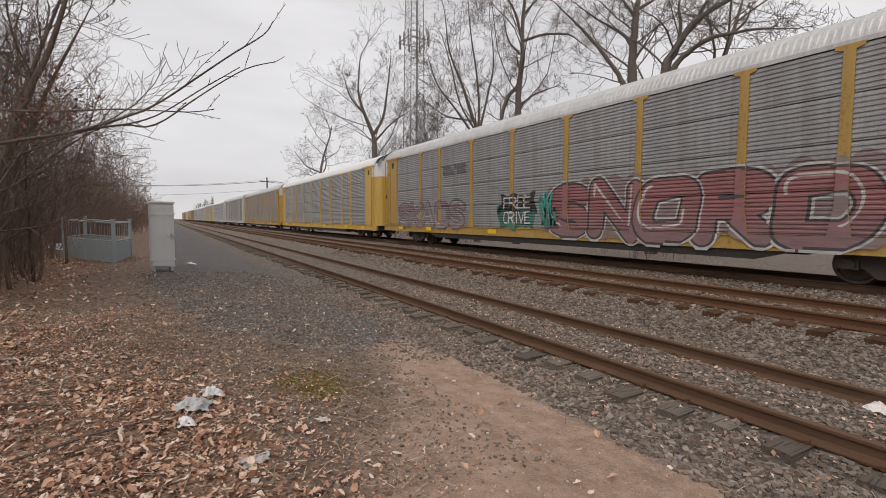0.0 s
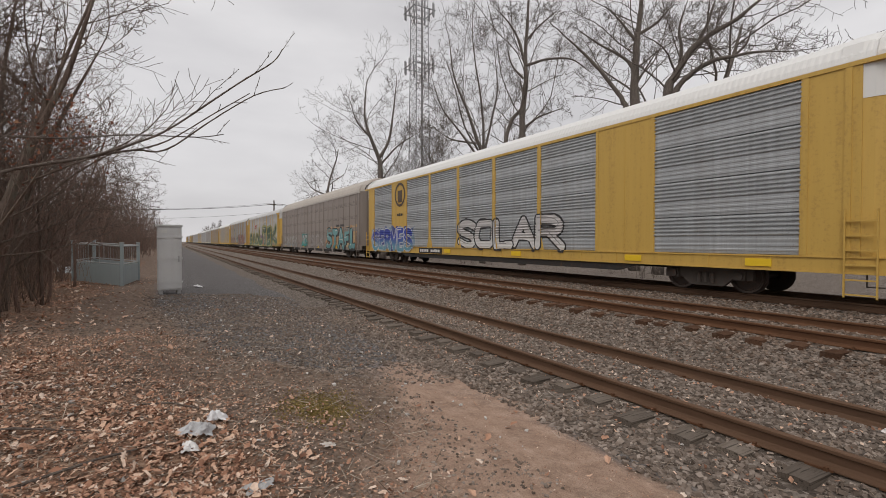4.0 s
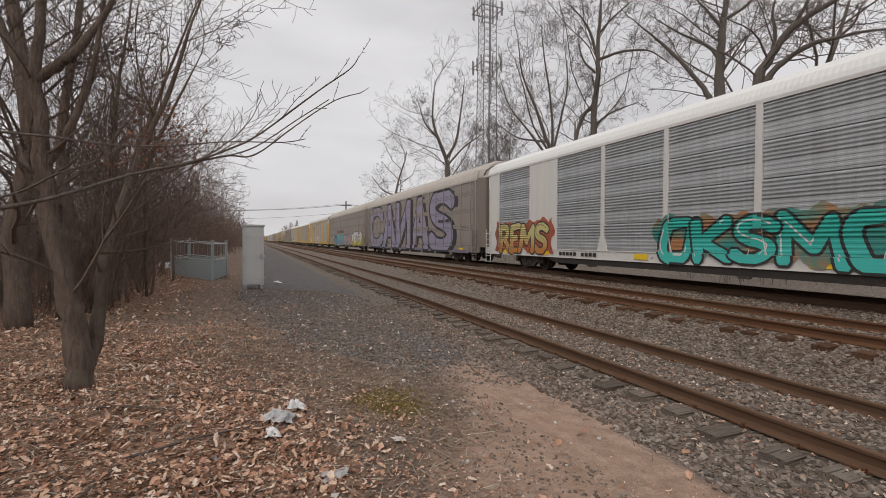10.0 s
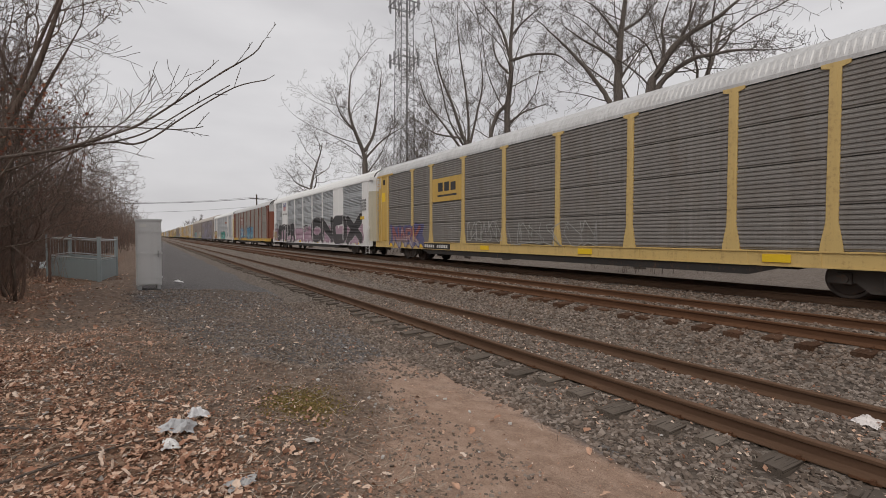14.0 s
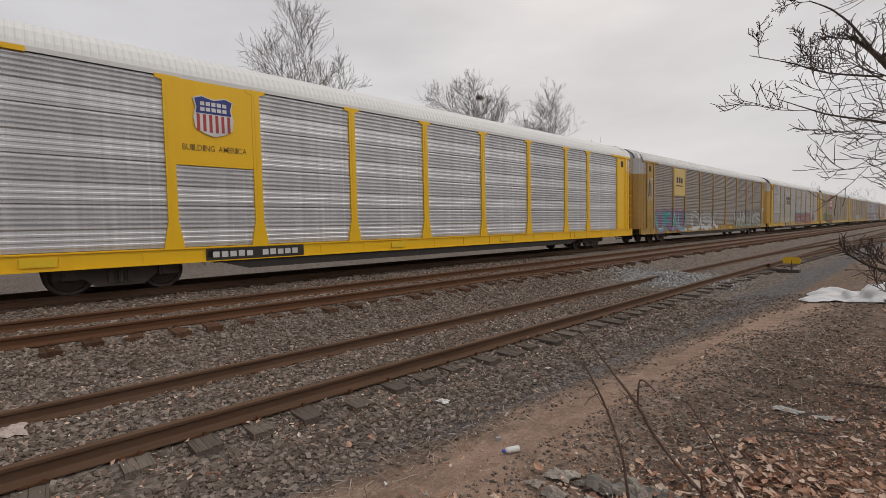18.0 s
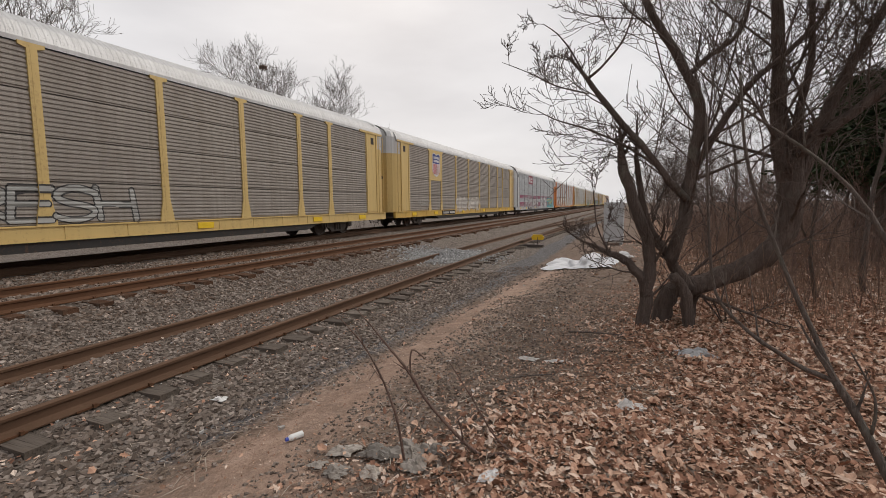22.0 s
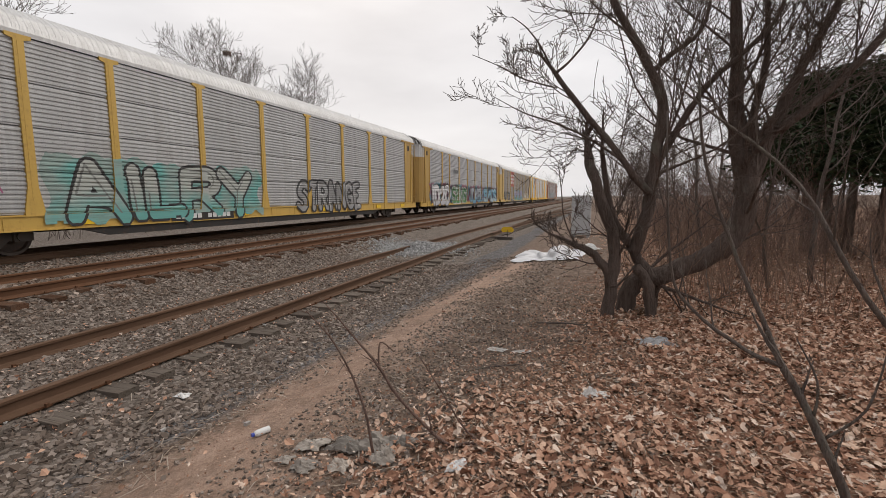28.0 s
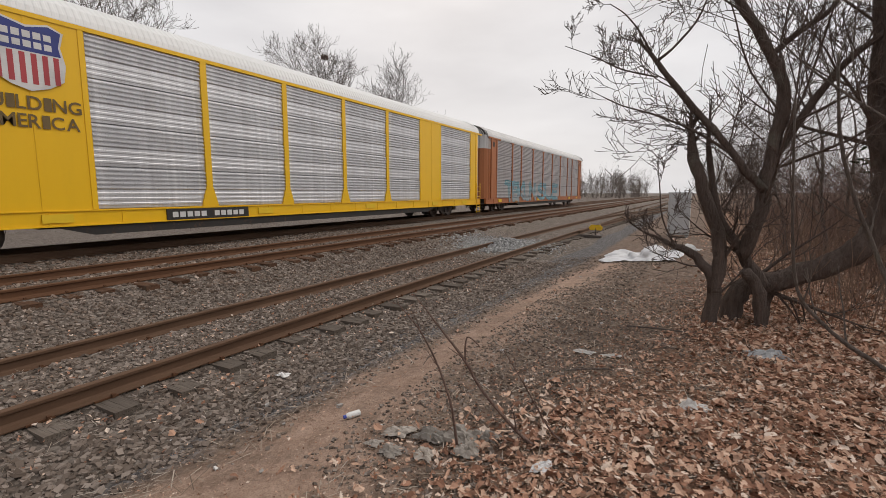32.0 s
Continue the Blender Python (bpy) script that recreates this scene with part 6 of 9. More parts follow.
BARK_GREY = bark("grey_bark", (0.075, 0.06, 0.052), (0.2, 0.165, 0.145))
BARK_FAR = bark("pale_grey_bark", (0.082, 0.07, 0.062), (0.19, 0.163, 0.145))
BARK_DARK = bark("dark_bark", (0.065, 0.048, 0.04), (0.2, 0.155, 0.13))
BARK_DEEP = bark("deep_brown_bark", (0.055, 0.042, 0.036), (0.165, 0.128, 0.11))
BARK_RED = bark("reddish_twig_bark", (0.12, 0.078, 0.065), (0.26, 0.18, 0.15))


def shoot(rng, meshes, base, d, length_, r, level, levels, opt):
    """One crooked, tapering branch with its own smaller branches."""
    pts, radii, p, d = [tuple(base)], [r], Vector(base), Vector(d).normalized()
    n = opt["seg"][min(level, 4)]
    for i in range(n):
        d = (d + Vector((rng.uniform(-1, 1), rng.uniform(-1, 1), rng.uniform(-0.7, 0.8))) * opt["crook"] * (0.5 if level == 0 else 1) + Vector((0, 0, opt["up"] * 0.2))).normalized()
        p = p + d * (length_ / n)
        pts.append(tuple(p))
        radii.append(max(r * (1 - opt["taper"] * (i + 1) / n), opt["tip"]))
    meshes[0 if level < opt["split"] else 1].tube(pts, radii, opt["sides"][min(level, 4)], cap=level == 0)
    if level < levels:
        branch_off(rng, meshes, pts, radii, length_, level, levels, opt)


def branch_off(rng, meshes, pts, radii, length_, level, levels, opt):
    n = len(pts) - 1
    k = opt["kids"][min(level, len(opt["kids"]) - 1)]
    for j in range(k):
        lo = opt["first"] if level == 0 else 0.2
        t = min(0.999, lo + (1 - lo) * (j + rng.uniform(0.1, 0.95)) / k)
        i = min(int(t * n), n - 1)
        q = Vector(pts[i]).lerp(Vector(pts[i + 1]), t * n - i)
        axis = (Vector(pts[i + 1]) - Vector(pts[i])).normalized()
        side = axis.orthogonal().normalized()
        side.rotate(Matrix.Rotation(rng.uniform(0, 2 * math.pi), 3, axis))
        s = opt["spread"] * rng.uniform(0.75, 1.25)
        nd = axis * (1 - s * 0.5) + side * s + Vector((0, 0, opt["up"]))
        shoot(rng, meshes, q, nd, length_ * opt["length"] * rng.uniform(0.65, 1.3) * (1.2 - 0.5 * t), max(radii[i] * rng.uniform(0.4, 0.62) * (opt["thin"] if level == 0 else 1.0), opt["tip"]), level + 1, levels, opt)


def options(**kw):
    o = dict(thin=1.0, girth=1.0, seg=(10, 7, 5, 3, 3), sides=(8, 5, 3, 3, 3), crook=0.18, up=0.2, taper=0.8, tip=0.006, split=2, kids=(8, 6, 5, 4), first=0.28, spread=0.8, length=0.52)
    o.update(kw)
    return o


def grow_tree(name, seed, height, radius, levels, opt, lean=(0, 0)):
    rng = random.Random(seed)
    meshes = [MB(), MB()]
    shoot(rng, meshes, (0, 0, -0.15), (lean[0], lean[1], 1), height, radius, 0, levels, opt)
    return [meshes[0].mesh(name + "_trunk", smooth=True), meshes[1].mesh(name + "_crown")]


def plant_tree(meshes, at, label, mat_, group="", name="tree"):
    t = thing(name, label, name, group=group, at=at)
    part("trunk", meshes[0], mat_, t)
    tagged(part("crown", meshes[1], mat_, t), "bare twigs", kind="stuff")
    return t


def az(deg, dist, z=0.0):
    a = radians(deg)
    return (math.sin(a) * dist, math.cos(a) * dist, z)


BIG_OPT = options(kids=(8, 6, 5, 3), first=0.34, spread=0.95, up=0.08, length=0.5, tip=0.014, crook=0.28)
BIG = [grow_tree("big_tree", 11 + i, 19, 0.4, 4, BIG_OPT, (0.08 * (i - 1), 0.05)) for i in range(4)]
ROUND_OPT = options(kids=(15, 9, 6, 3), first=0.2, spread=0.66, up=0.21, length=0.54, tip=0.012, crook=0.16)
ROUND = [grow_tree("round_tree", 31 + i, 13, 0.3, 4, ROUND_OPT) for i in range(2)]
for deg, dist, kind, i, top, turn in [(60, 44, BIG, 0, 0.5, 200), (115.8, 52, ROUND, 0, 0.45, 300), (137.4, 62, ROUND, 1, 0.35, 100), (144.8, 66, ROUND, 0, 0.28, 15), (130, 95, ROUND, 0, 0.2, 50), (16.6, 88, BIG, 3, 0.22, 60), (24.5, 70, ROUND, 1, 0.2, 10), (29.5, 62, ROUND, 0, 0.3, 75), (38.5, 60, BIG, 2, 0.27, 10), (44.5, 66, BIG, 0, 0.22, 320)]:
    plant_tree(kind[i], Matrix.Translation(az(deg, dist, -0.3)) @ pose(0, 0, 0, 0, 0, turn) @ Matrix.Scale((dist * top + 2.2) / 20.0, 4), "tall bare deciduous tree standing beyond the railway", BARK_FAR, "bare trees beyond the tracks")
# a nest high in one of them
nest = MB()
nrng = random.Random(8)
for i in range(60):
    a, b2 = nrng.uniform(0, 6.28), nrng.uniform(-0.3, 0.3)
    nest.tube([(0.45 * math.cos(a), 0.45 * math.sin(a), b2 * 0.6), (0.45 * math.cos(a + 1.6), 0.45 * math.sin(a + 1.6), b2 * 0.6 + nrng.uniform(-0.15, 0.15))], [0.04, 0.03], 4)
thing("bird_nest", "dark twig nest high in a bare tree", "nest", at=az(137.2, 61.5, 18.6), data=nest.mesh("bird_nest", BARK_RED))

THIN_OPT = options(kids=(11, 7, 4), first=0.25, spread=0.85, up=0.14, length=0.44, tip=0.0045, crook=0.28, split=1)
THIN = [grow_tree("thin_tree", 40 + i, 6.4, 0.06, 3, THIN_OPT, (random.Random(i).uniform(-0.15, 0.15), 0.1)) for i in range(6)]
LEAN_OPT = options(seg=(8, 5, 3, 3, 3), kids=(11, 7, 4), first=0.2, spread=0.8, up=0.2, length=0.42, tip=0.007, crook=0.24, split=1)
THIN += [grow_tree("thin_tree", 46 + i, 6.4, 0.06, 3, LEAN_OPT, (0.05, 0.1)) for i in range(4)]
SHRUB_OPT = options(seg=(6, 4, 3, 3, 3), sides=(4, 3, 3, 3, 3), kids=(6, 4), first=0.1, spread=0.7, up=0.25, length=0.5, tip=0.003, crook=0.25, split=1)


def shrub_meshes(seed):
    rng = random.Random(seed)
    m = [MB(), MB()]
    for i in range(8):
        shoot(rng, m, (rng.uniform(-0.6, 0.6), rng.uniform(-0.6, 0.6), -0.1), (rng.uniform(-0.4, 0.4), rng.uniform(-0.4, 0.4), 1), rng.uniform(1.1, 2.4), 0.012, 0, 2, SHRUB_OPT)
    b = MB()
    b.v, b.f = m[0].v, m[0].f
    k = len(b.v)
    b.v = b.v + m[1].v
    b.f = b.f + [tuple(i + k for i in f) for f in m[1].f]
    return b.mesh("shrub")


SHRUBS = [shrub_meshes(60 + i) for i in range(4)]


def set_tree(x, y, i, scale, rng, tilt=8, label="thin bare tree in the trackside wood", mat_=None):
    plant_tree(THIN[i % 6 if abs(y) < 30 else 6 + i % 4], Matrix.Translation((x, y, float(ground_z(x, y)) - 0.05)) @ pose(0, 0, 0, rng.uniform(-tilt, tilt), rng.uniform(-tilt, tilt), rng.uniform(0, 360)) @ Matrix.Scale(scale, 4), label, mat_ or BARK_DARK, "bare trackside trees")


def set_shrub(x, y, i, scale, rng, mat_=None):
    thing("shrub", "leafless brown shrub of thin stems", "shrub", "trackside undergrowth", "stuff", Matrix.Translation((x, y, float(ground_z(x, y)))) @ pose(0, 0, 0, 0, 0, rng.uniform(0, 360)) @ Matrix.Scale(scale, 4), coat(SHRUBS[i % 4], mat_ or BARK_RED))


rng = random.Random(3)
# wood on the near side, down the line
for i in range(22):
    y = 9.5 + 24 * (i / 30) ** 1.1 + rng.uniform(-1, 1)
    x = -2.7 - abs(rng.gauss(0, 1)) * (0.7 + 0.12 * y)
    set_tree(x, y, i, rng.uniform(0.85, 1.3), rng)
for i in range(34):
    y = 12.5 + 30 * (i / 34) ** 1.2 + rng.uniform(-0.6, 0.6)
    set_tree(-1.9 - 0.035 * y - rng.uniform(0, 1) ** 1.5 * (1.5 + 0.1 * y), y, i, rng.uniform(0.6, 0.85), rng, mat_=BARK_RED if i % 3 else BARK_DARK)
for i in range(60):
    y = 32 + 120 * (i / 60) ** 1.3
    x = -2.0 - rng.uniform(0, 0.12 * y)
    set_tree(x, y, i, rng.uniform(0.8, 1.25), rng)
for i in range(165):
    y = 10.5 + 40 * rng.uniform(0, 1) ** 1.4
    x = -3.3 - rng.uniform(0, 1) ** 1.4 * (2 + 0.4 * y)
    set_shrub(x, y, i, rng.uniform(0.8, 1.5), rng, BARK_DARK if i % 2 else None)
# wood on the near side, the other way
for i in range(30):
    y = -9.0 - 40 * (i / 30) ** 1.2
    x = -1.6 - abs(rng.gauss(0, 1)) * (0.6 - 0.09 * y)
    set_tree(x, y, i, rng.uniform(0.5, 0.85), rng, mat_=BARK_GREY)
for i in range(40):
    y = -50 - 150 * (i / 40) ** 1.3
    x = -1.0 + rng.uniform(0.12, -0.1) * y * 0.4 - 3
    set_tree(min(x, 0.0), y, i, rng.uniform(0.7, 1.1), rng)
for i in range(80):
    y = -rng.uniform(8.5, 30)
    x = -1.6 - rng.uniform(0, 1) ** 1.2 * (1.5 - 0.35 * y)
    set_shrub(x, y, i, rng.uniform(0.5, 1.0), rng)
SIMPLE = [grow_tree("far_tree", 91 + i, 17, 0.3, 3, options(seg=(8, 5, 3, 3, 3), kids=(14, 7, 5), first=0.15, spread=0.65, up=0.3, length=0.42, tip=0.035, crook=0.2)) for i in range(3)]
for i in range(90):
    y = 30 + 140 * rng.uniform(0, 1) ** 1.5
    set_shrub(-1.5 - 6 / y * 10 - rng.uniform(0, 0.13 * y) * rng.uniform(0, 1), y, i, rng.uniform(1.2, 2.2), rng, BARK_DARK if i % 2 else None)
# far woods at both ends of the line and beyond the tracks
for i in range(64):
    far = i % 2
    if far:
        y, x = -rng.uniform(210, 330), rng.uniform(-90, 75)
        if -3 < x < 22:
            x += 26
    else:
        y, x = rng.uniform(300, 430), rng.uniform(-60, 110)
        if 0 < x < 20:
            x += 22
    plant_tree(SIMPLE[i % 3], Matrix.Translation((x, y, -0.5)) @ pose(0, 0, 0, 0, 0, rng.uniform(0, 360)) @ Matrix.Scale(rng.uniform(0.45, 0.8), 4), "distant bare tree at the end of the line", BARK_FAR, "far bare trees")
for i in range(120):
    s = 1 if i % 3 == 0 else -1
    y = s * rng.uniform(150, 280)
    x = rng.uniform(-60, 70)
    if 0 < x < 20:
        x = rng.uniform(20, 40)
    set_shrub(x, y, i, rng.uniform(2.4, 4.6), rng, BARK_GREY)
for i in range(40):
    y = rng.uniform(-40, 60)
    x = rng.uniform(22, 34)
    set_shrub(x, y, i, rng.uniform(1.3, 2.2), rng, BARK_GREY)


def stem_tree(name, label, stems, seed, mat_, levels, opt, category="tree"):
    """A tree whose main stems follow given curves; the rest grows from them."""
    rng_ = random.Random(seed)
    t = thing(name, label, category)
    crown = [MB(), MB()]
    for pts, r0, r1, kids in stems:
        r0, r1 = r0 * opt["girth"], r1 * opt["girth"]
        fine, radii = [], []
        for i in range(len(pts) - 1):
            p0, p1, p2, p3 = (Vector(pts[max(0, min(len(pts) - 1, j))]) for j in (i - 1, i, i + 1, i + 2))
            for s in range(4):
                u = s / 4
                q = 0.5 * ((2 * p1) + (p2 - p0) * u + (2 * p0 - 5 * p1 + 4 * p2 - p3) * u * u + (3 * p1 - p0 - 3 * p2 + p3) * u ** 3)
                k = (i + u) / (len(pts) - 1)
                w = r0 + (r1 - r0) * k
                fine.append(tuple(q + Vector((rng_.uniform(-1, 1), rng_.uniform(-1, 1), rng_.uniform(-1, 1))) * min(w * 0.18, 0.2 * (p2 - p1).length / 4)))
                radii.append(w * rng_.uniform(0.92, 1.1))
        fine.append(tuple(pts[-1]))
        radii.append(r1)
        part("stem", MB().tube(fine, radii, 10 if r0 > 0.03 else 6).mesh("stem", mat_, True), None, t)
        total = sum((Vector(a) - Vector(b)).length for a, b in zip(pts[:-1], pts[1:]))
        o = dict(opt)
        o["kids"] = (kids,) + tuple(opt["kids"][1:])
        if kids:
            branch_off(rng_, crown, fine, radii, total, 0, levels, o)
            if r1 > 2.5 * opt["tip"]:
                shoot(rng_, crown, pts[-1], Vector(pts[-1]) - Vector(pts[-2]), total * 0.3, r1, 1, levels, o)
    b = MB()
    for m in crown:
        k = len(b.v)
        b.v += m.v
        b.f += [tuple(i + k for i in f) for f in m.f]
    if b.v:
        tagged(part("crown", b, mat_, t), "fine bare twigs", kind="stuff")
    return t


NEAR_OPT = options(thin=0.42, seg=(10, 8, 6, 4, 3), kids=(8, 7, 5), first=0.3, spread=0.85, up=0.16, length=0.36, tip=0.0034, crook=0.22)
forked = stem_tree("tree", "forked grey-barked tree growing in leaf litter", [
    ([(-1.6, 6.2, 0.12), (-1.6, 6.2, 0.42), (-1.63, 6.2, 0.85), (-1.7, 6.2, 1.33), (-1.84, 6.2, 2.04), (-1.91, 6.2, 2.62), (-1.92, 6.2, 3.09), (-1.97, 6.2, 3.6), (-1.92, 6.2, 4.13), (-1.86, 6.2, 5.3)], 0.135, 0.035, 13),
    ([(-1.58, 6.25, 0.5), (-1.51, 6.4, 0.86), (-1.43, 6.4, 1.62), (-1.3, 6.4, 2.19), (-1.08, 6.4, 2.9), (-0.8, 6.4, 3.64), (-0.57, 6.4, 4.47)], 0.085, 0.014, 12),
    ([(-1.97, 6.2, 3.54), (-1.79, 6.2, 3.69), (-1.55, 6.2, 3.99), (-1.35, 6.2, 4.35), (-1.19, 6.2, 4.75)], 0.06, 0.02, 8),
    ([(-1.91, 6.2, 2.62), (-1.74, 6.2, 2.93), (-1.62, 6.2, 3.24), (-1.5, 6.2, 3.61), (-1.42, 6.2, 4.1), (-1.37, 6.2, 4.53)], 0.05, 0.018, 8),
    ([(-1.96, 6.2, 3.5), (-2.15, 6.2, 3.8), (-2.3, 6.2, 4.3), (-2.35, 6.2, 5.0)], 0.06, 0.02, 8)], 5, BARK_DARK, 3, NEAR_OPT)
stem_tree("tree", "dark leaning tree at the edge of the wood", [
    ([(-2.98, 13.6, 0.3), (-2.9, 13.6, 1.6), (-2.5, 13.6, 3.2), (-1.9, 13.5, 4.8), (-1.2, 13.4, 6.4)], 0.1, 0.014, 14),
    ([(-2.85, 13.6, 1.8), (-3.1, 13.7, 3.4), (-3.0, 13.8, 5.4), (-2.7, 13.7, 7.4)], 0.08, 0.02, 12)], 6, BARK_DARK, 3, NEAR_OPT)
stem_tree("tree", "dark slender tree among brown undergrowth", [
    ([(-3.41, 11.8, 0.3), (-3.3, 11.8, 1.9), (-3.5, 11.8, 3.8), (-3.2, 11.7, 6.0), (-3.0, 11.7, 8.2)], 0.13, 0.04, 14)], 7, BARK_DARK, 3, NEAR_OPT)
stem_tree("tree", "dark trunk of a tree beside leaf litter", [
    ([(-3.46, 9.9, 0.3), (-3.5, 9.9, 1.9), (-3.3, 9.8, 3.6), (-3.6, 9.8, 6.6)], 0.2, 0.08, 12)], 8, BARK_DARK, 3, NEAR_OPT)
LONG_OPT = options(kids=(7, 4), first=0.45, spread=0.55, up=0.12, length=0.11, tip=0.002, crook=0.12)
stem_tree("sapling", "thin sapling with long reaching branches", [
    ([(-2.3, 3.2, 0.3), (-2.2, 3.25, 1.1), (-2.0, 3.3, 1.8), (-1.9, 3.3, 2.8), (-1.85, 3.35, 3.8)], 0.03, 0.01, 5),
    ([(-2.1, 3.1, 1.7), (-1.5, 3.1, 1.92), (-1.07, 3.2, 2.06), (-0.89, 3.35, 2.14), (-0.58, 3.5, 2.3), (-0.3, 3.6, 2.4), (0.0, 3.7, 2.56), (0.18, 3.72, 2.69), (0.53, 3.75, 3.01), (0.78, 3.75, 3.22), (0.85, 3.75, 3.33)], 0.013, 0.0035, 5),
    ([(-0.3, 3.6, 2.4), (-0.06, 3.72, 2.49), (0.11, 3.72, 2.51), (0.37, 3.72, 2.73), (0.65, 3.72, 2.95), (0.86, 3.72, 3.04)], 0.007, 0.003, 3),
    ([(-0.06, 3.72, 2.49), (0.12, 3.72, 2.57), (0.4, 3.72, 2.79), (0.62, 3.72, 2.96)], 0.005, 0.003, 2),
    ([(-1.85, 3.4, 2.5), (-1.3, 3.8, 2.55), (-1.03, 3.8, 2.54), (-0.74, 3.8, 2.52), (-0.42, 3.8, 2.54), (-0.08, 3.8, 2.6), (0.3, 3.8, 2.63), (0.46, 3.8, 2.67)], 0.009, 0.0028, 4),
    ([(-1.9, 3.4, 1.9), (-1.23, 3.6, 2.14), (-0.97, 3.6, 2.29), (-0.75, 3.6, 2.4), (-0.51, 3.6, 2.6)], 0.009, 0.003, 5)], 9, BARK_GREY, 2, LONG_OPT, "sapling")
RIGHT_OPT = options(thin=0.48, seg=(10, 8, 6, 4, 3), kids=(11, 9, 5), first=0.14, spread=0.74, up=0.16, length=0.46, tip=0.0036, crook=0.16)
stem_tree("tree", "many-stemmed dark tree with a cut stump", [
    ([(-0.05, -6.62, 0.15), (-0.11, -6.62, 0.77), (0.1, -6.62, 1.13), (0.34, -6.62, 1.25), (0.54, -6.6, 1.35)], 0.09, 0.02, 5),
    ([(0.34, -6.62, 1.25), (0.5, -6.6, 1.6), (0.55, -6.6, 2.0), (0.6, -6.6, 2.35)], 0.014, 0.004, 3),
    ([(-0.11, -6.62, 0.7), (-0.14, -6.62, 1.29), (0.07, -6.62, 1.95), (0.21, -6.62, 2.39)], 0.085, 0.065, 2),
    ([(-0.27, -7.0, 0.1), (-0.32, -7.0, 0.34), (-0.43, -7.0, 0.7), (-0.79, -7.0, 0.85), (-1.26, -7.0, 1.08), (-1.56, -7.0, 1.34), (-1.67, -7.0, 1.73), (-1.7, -7.0, 2.15)], 0.115, 0.14, 5),
    ([(-1.7, -7.0, 2.0), (-1.55, -7.0, 2.56), (-1.51, -7.0, 3.31), (-1.43, -7.0, 4.31), (-1.36, -7.0, 5.4)], 0.115, 0.04, 13),
    ([(-1.72, -7.05, 2.0), (-1.9, -7.1, 2.56), (-2.07, -7.1, 3.08), (-2.3, -7.1, 3.64), (-2.53, -7.1, 4.17), (-2.75, -7.1, 5.0)], 0.09, 0.03, 13),
    ([(-1.75, -7.1, 2.1), (-1.75, -7.15, 2.9), (-1.85, -7.15, 3.6), (-1.8, -7.15, 4.8)], 0.06, 0.025, 11),
    ([(-2.0, -7.0, 2.7), (-2.5, -6.9, 3.2), (-3.0, -6.8, 3.9), (-3.3, -6.7, 4.6)], 0.06, 0.02, 11),
    ([(-0.66, -7.2, 0.1), (-0.69, -7.2, 0.48), (-0.74, -7.15, 0.84)], 0.09, 0.085, 0),
    ([(-0.64, -6.9, 0.78), (-0.39, -6.85, 1.17), (-0.14, -6.8, 1.58), (-0.03, -6.8, 1.96), (0.05, -6.8, 2.5)], 0.075, 0.03, 8),
    ([(-0.38, -6.8, 1.15), (-0.51, -6.75, 1.59), (-0.55, -6.75, 2.02), (-0.6, -6.75, 2.45), (-0.67, -6.75, 2.99), (-0.49, -6.75, 3.49), (-0.22, -6.75, 4.0), (0.0, -6.75, 4.43), (0.2, -6.75, 5.2)], 0.085, 0.04, 15),
    ([(-0.54, -6.7, 1.95), (-0.34, -6.6, 2.16), (-0.06, -6.6, 2.56), (0.21, -6.6, 2.89), (0.5, -6.6, 3.27), (0.66, -6.6, 3.5)], 0.05, 0.03, 7),
    ([(0.66, -6.6, 3.48), (0.87, -6.6, 3.88), (1.05, -6.6, 4.12), (1.24, -6.6, 4.28)], 0.014, 0.005, 2),
    ([(0.64, -6.6, 3.32), (1.08, -6.6, 3.47), (1.38, -6.6, 3.65), (1.79, -6.6, 3.85)], 0.012, 0.004, 3),
    ([(0.66, -6.6, 3.5), (0.44, -6.6, 3.69), (0.21, -6.6, 4.0), (0.06, -6.6, 4.6)], 0.02, 0.006, 4),
    ([(-0.27, -6.6, 2.3), (0.21, -6.6, 2.65), (0.7, -6.6, 2.89), (1.07, -6.6, 3.03), (1.5, -6.6, 3.28)], 0.022, 0.004, 4),
    ([(-0.62, -6.85, 2.3), (-0.91, -6.9, 2.86), (-1.2, -6.9, 3.32), (-1.58, -6.9, 3.67), (-1.89, -6.9, 4.07), (-2.03, -6.9, 4.8)], 0.045, 0.018, 12),
    ([(-0.5, -6.8, 3.45), (-0.75, -6.9, 3.7), (-1.05, -6.9, 3.93), (-1.15, -6.9, 4.31), (-1.19, -6.9, 5.0)], 0.035, 0.015, 9),
    ([(-0.62, -6.75, 0.25), (-0.58, -6.7, 0.72), (-0.42, -6.65, 1.0)], 0.08, 0.06, 0)], 12, BARK_DEEP, 3, RIGHT_OPT)
SAP_OPT = options(kids=(4, 3), first=0.3, spread=0.6, up=0.1, length=0.2, tip=0.002, crook=0.14)
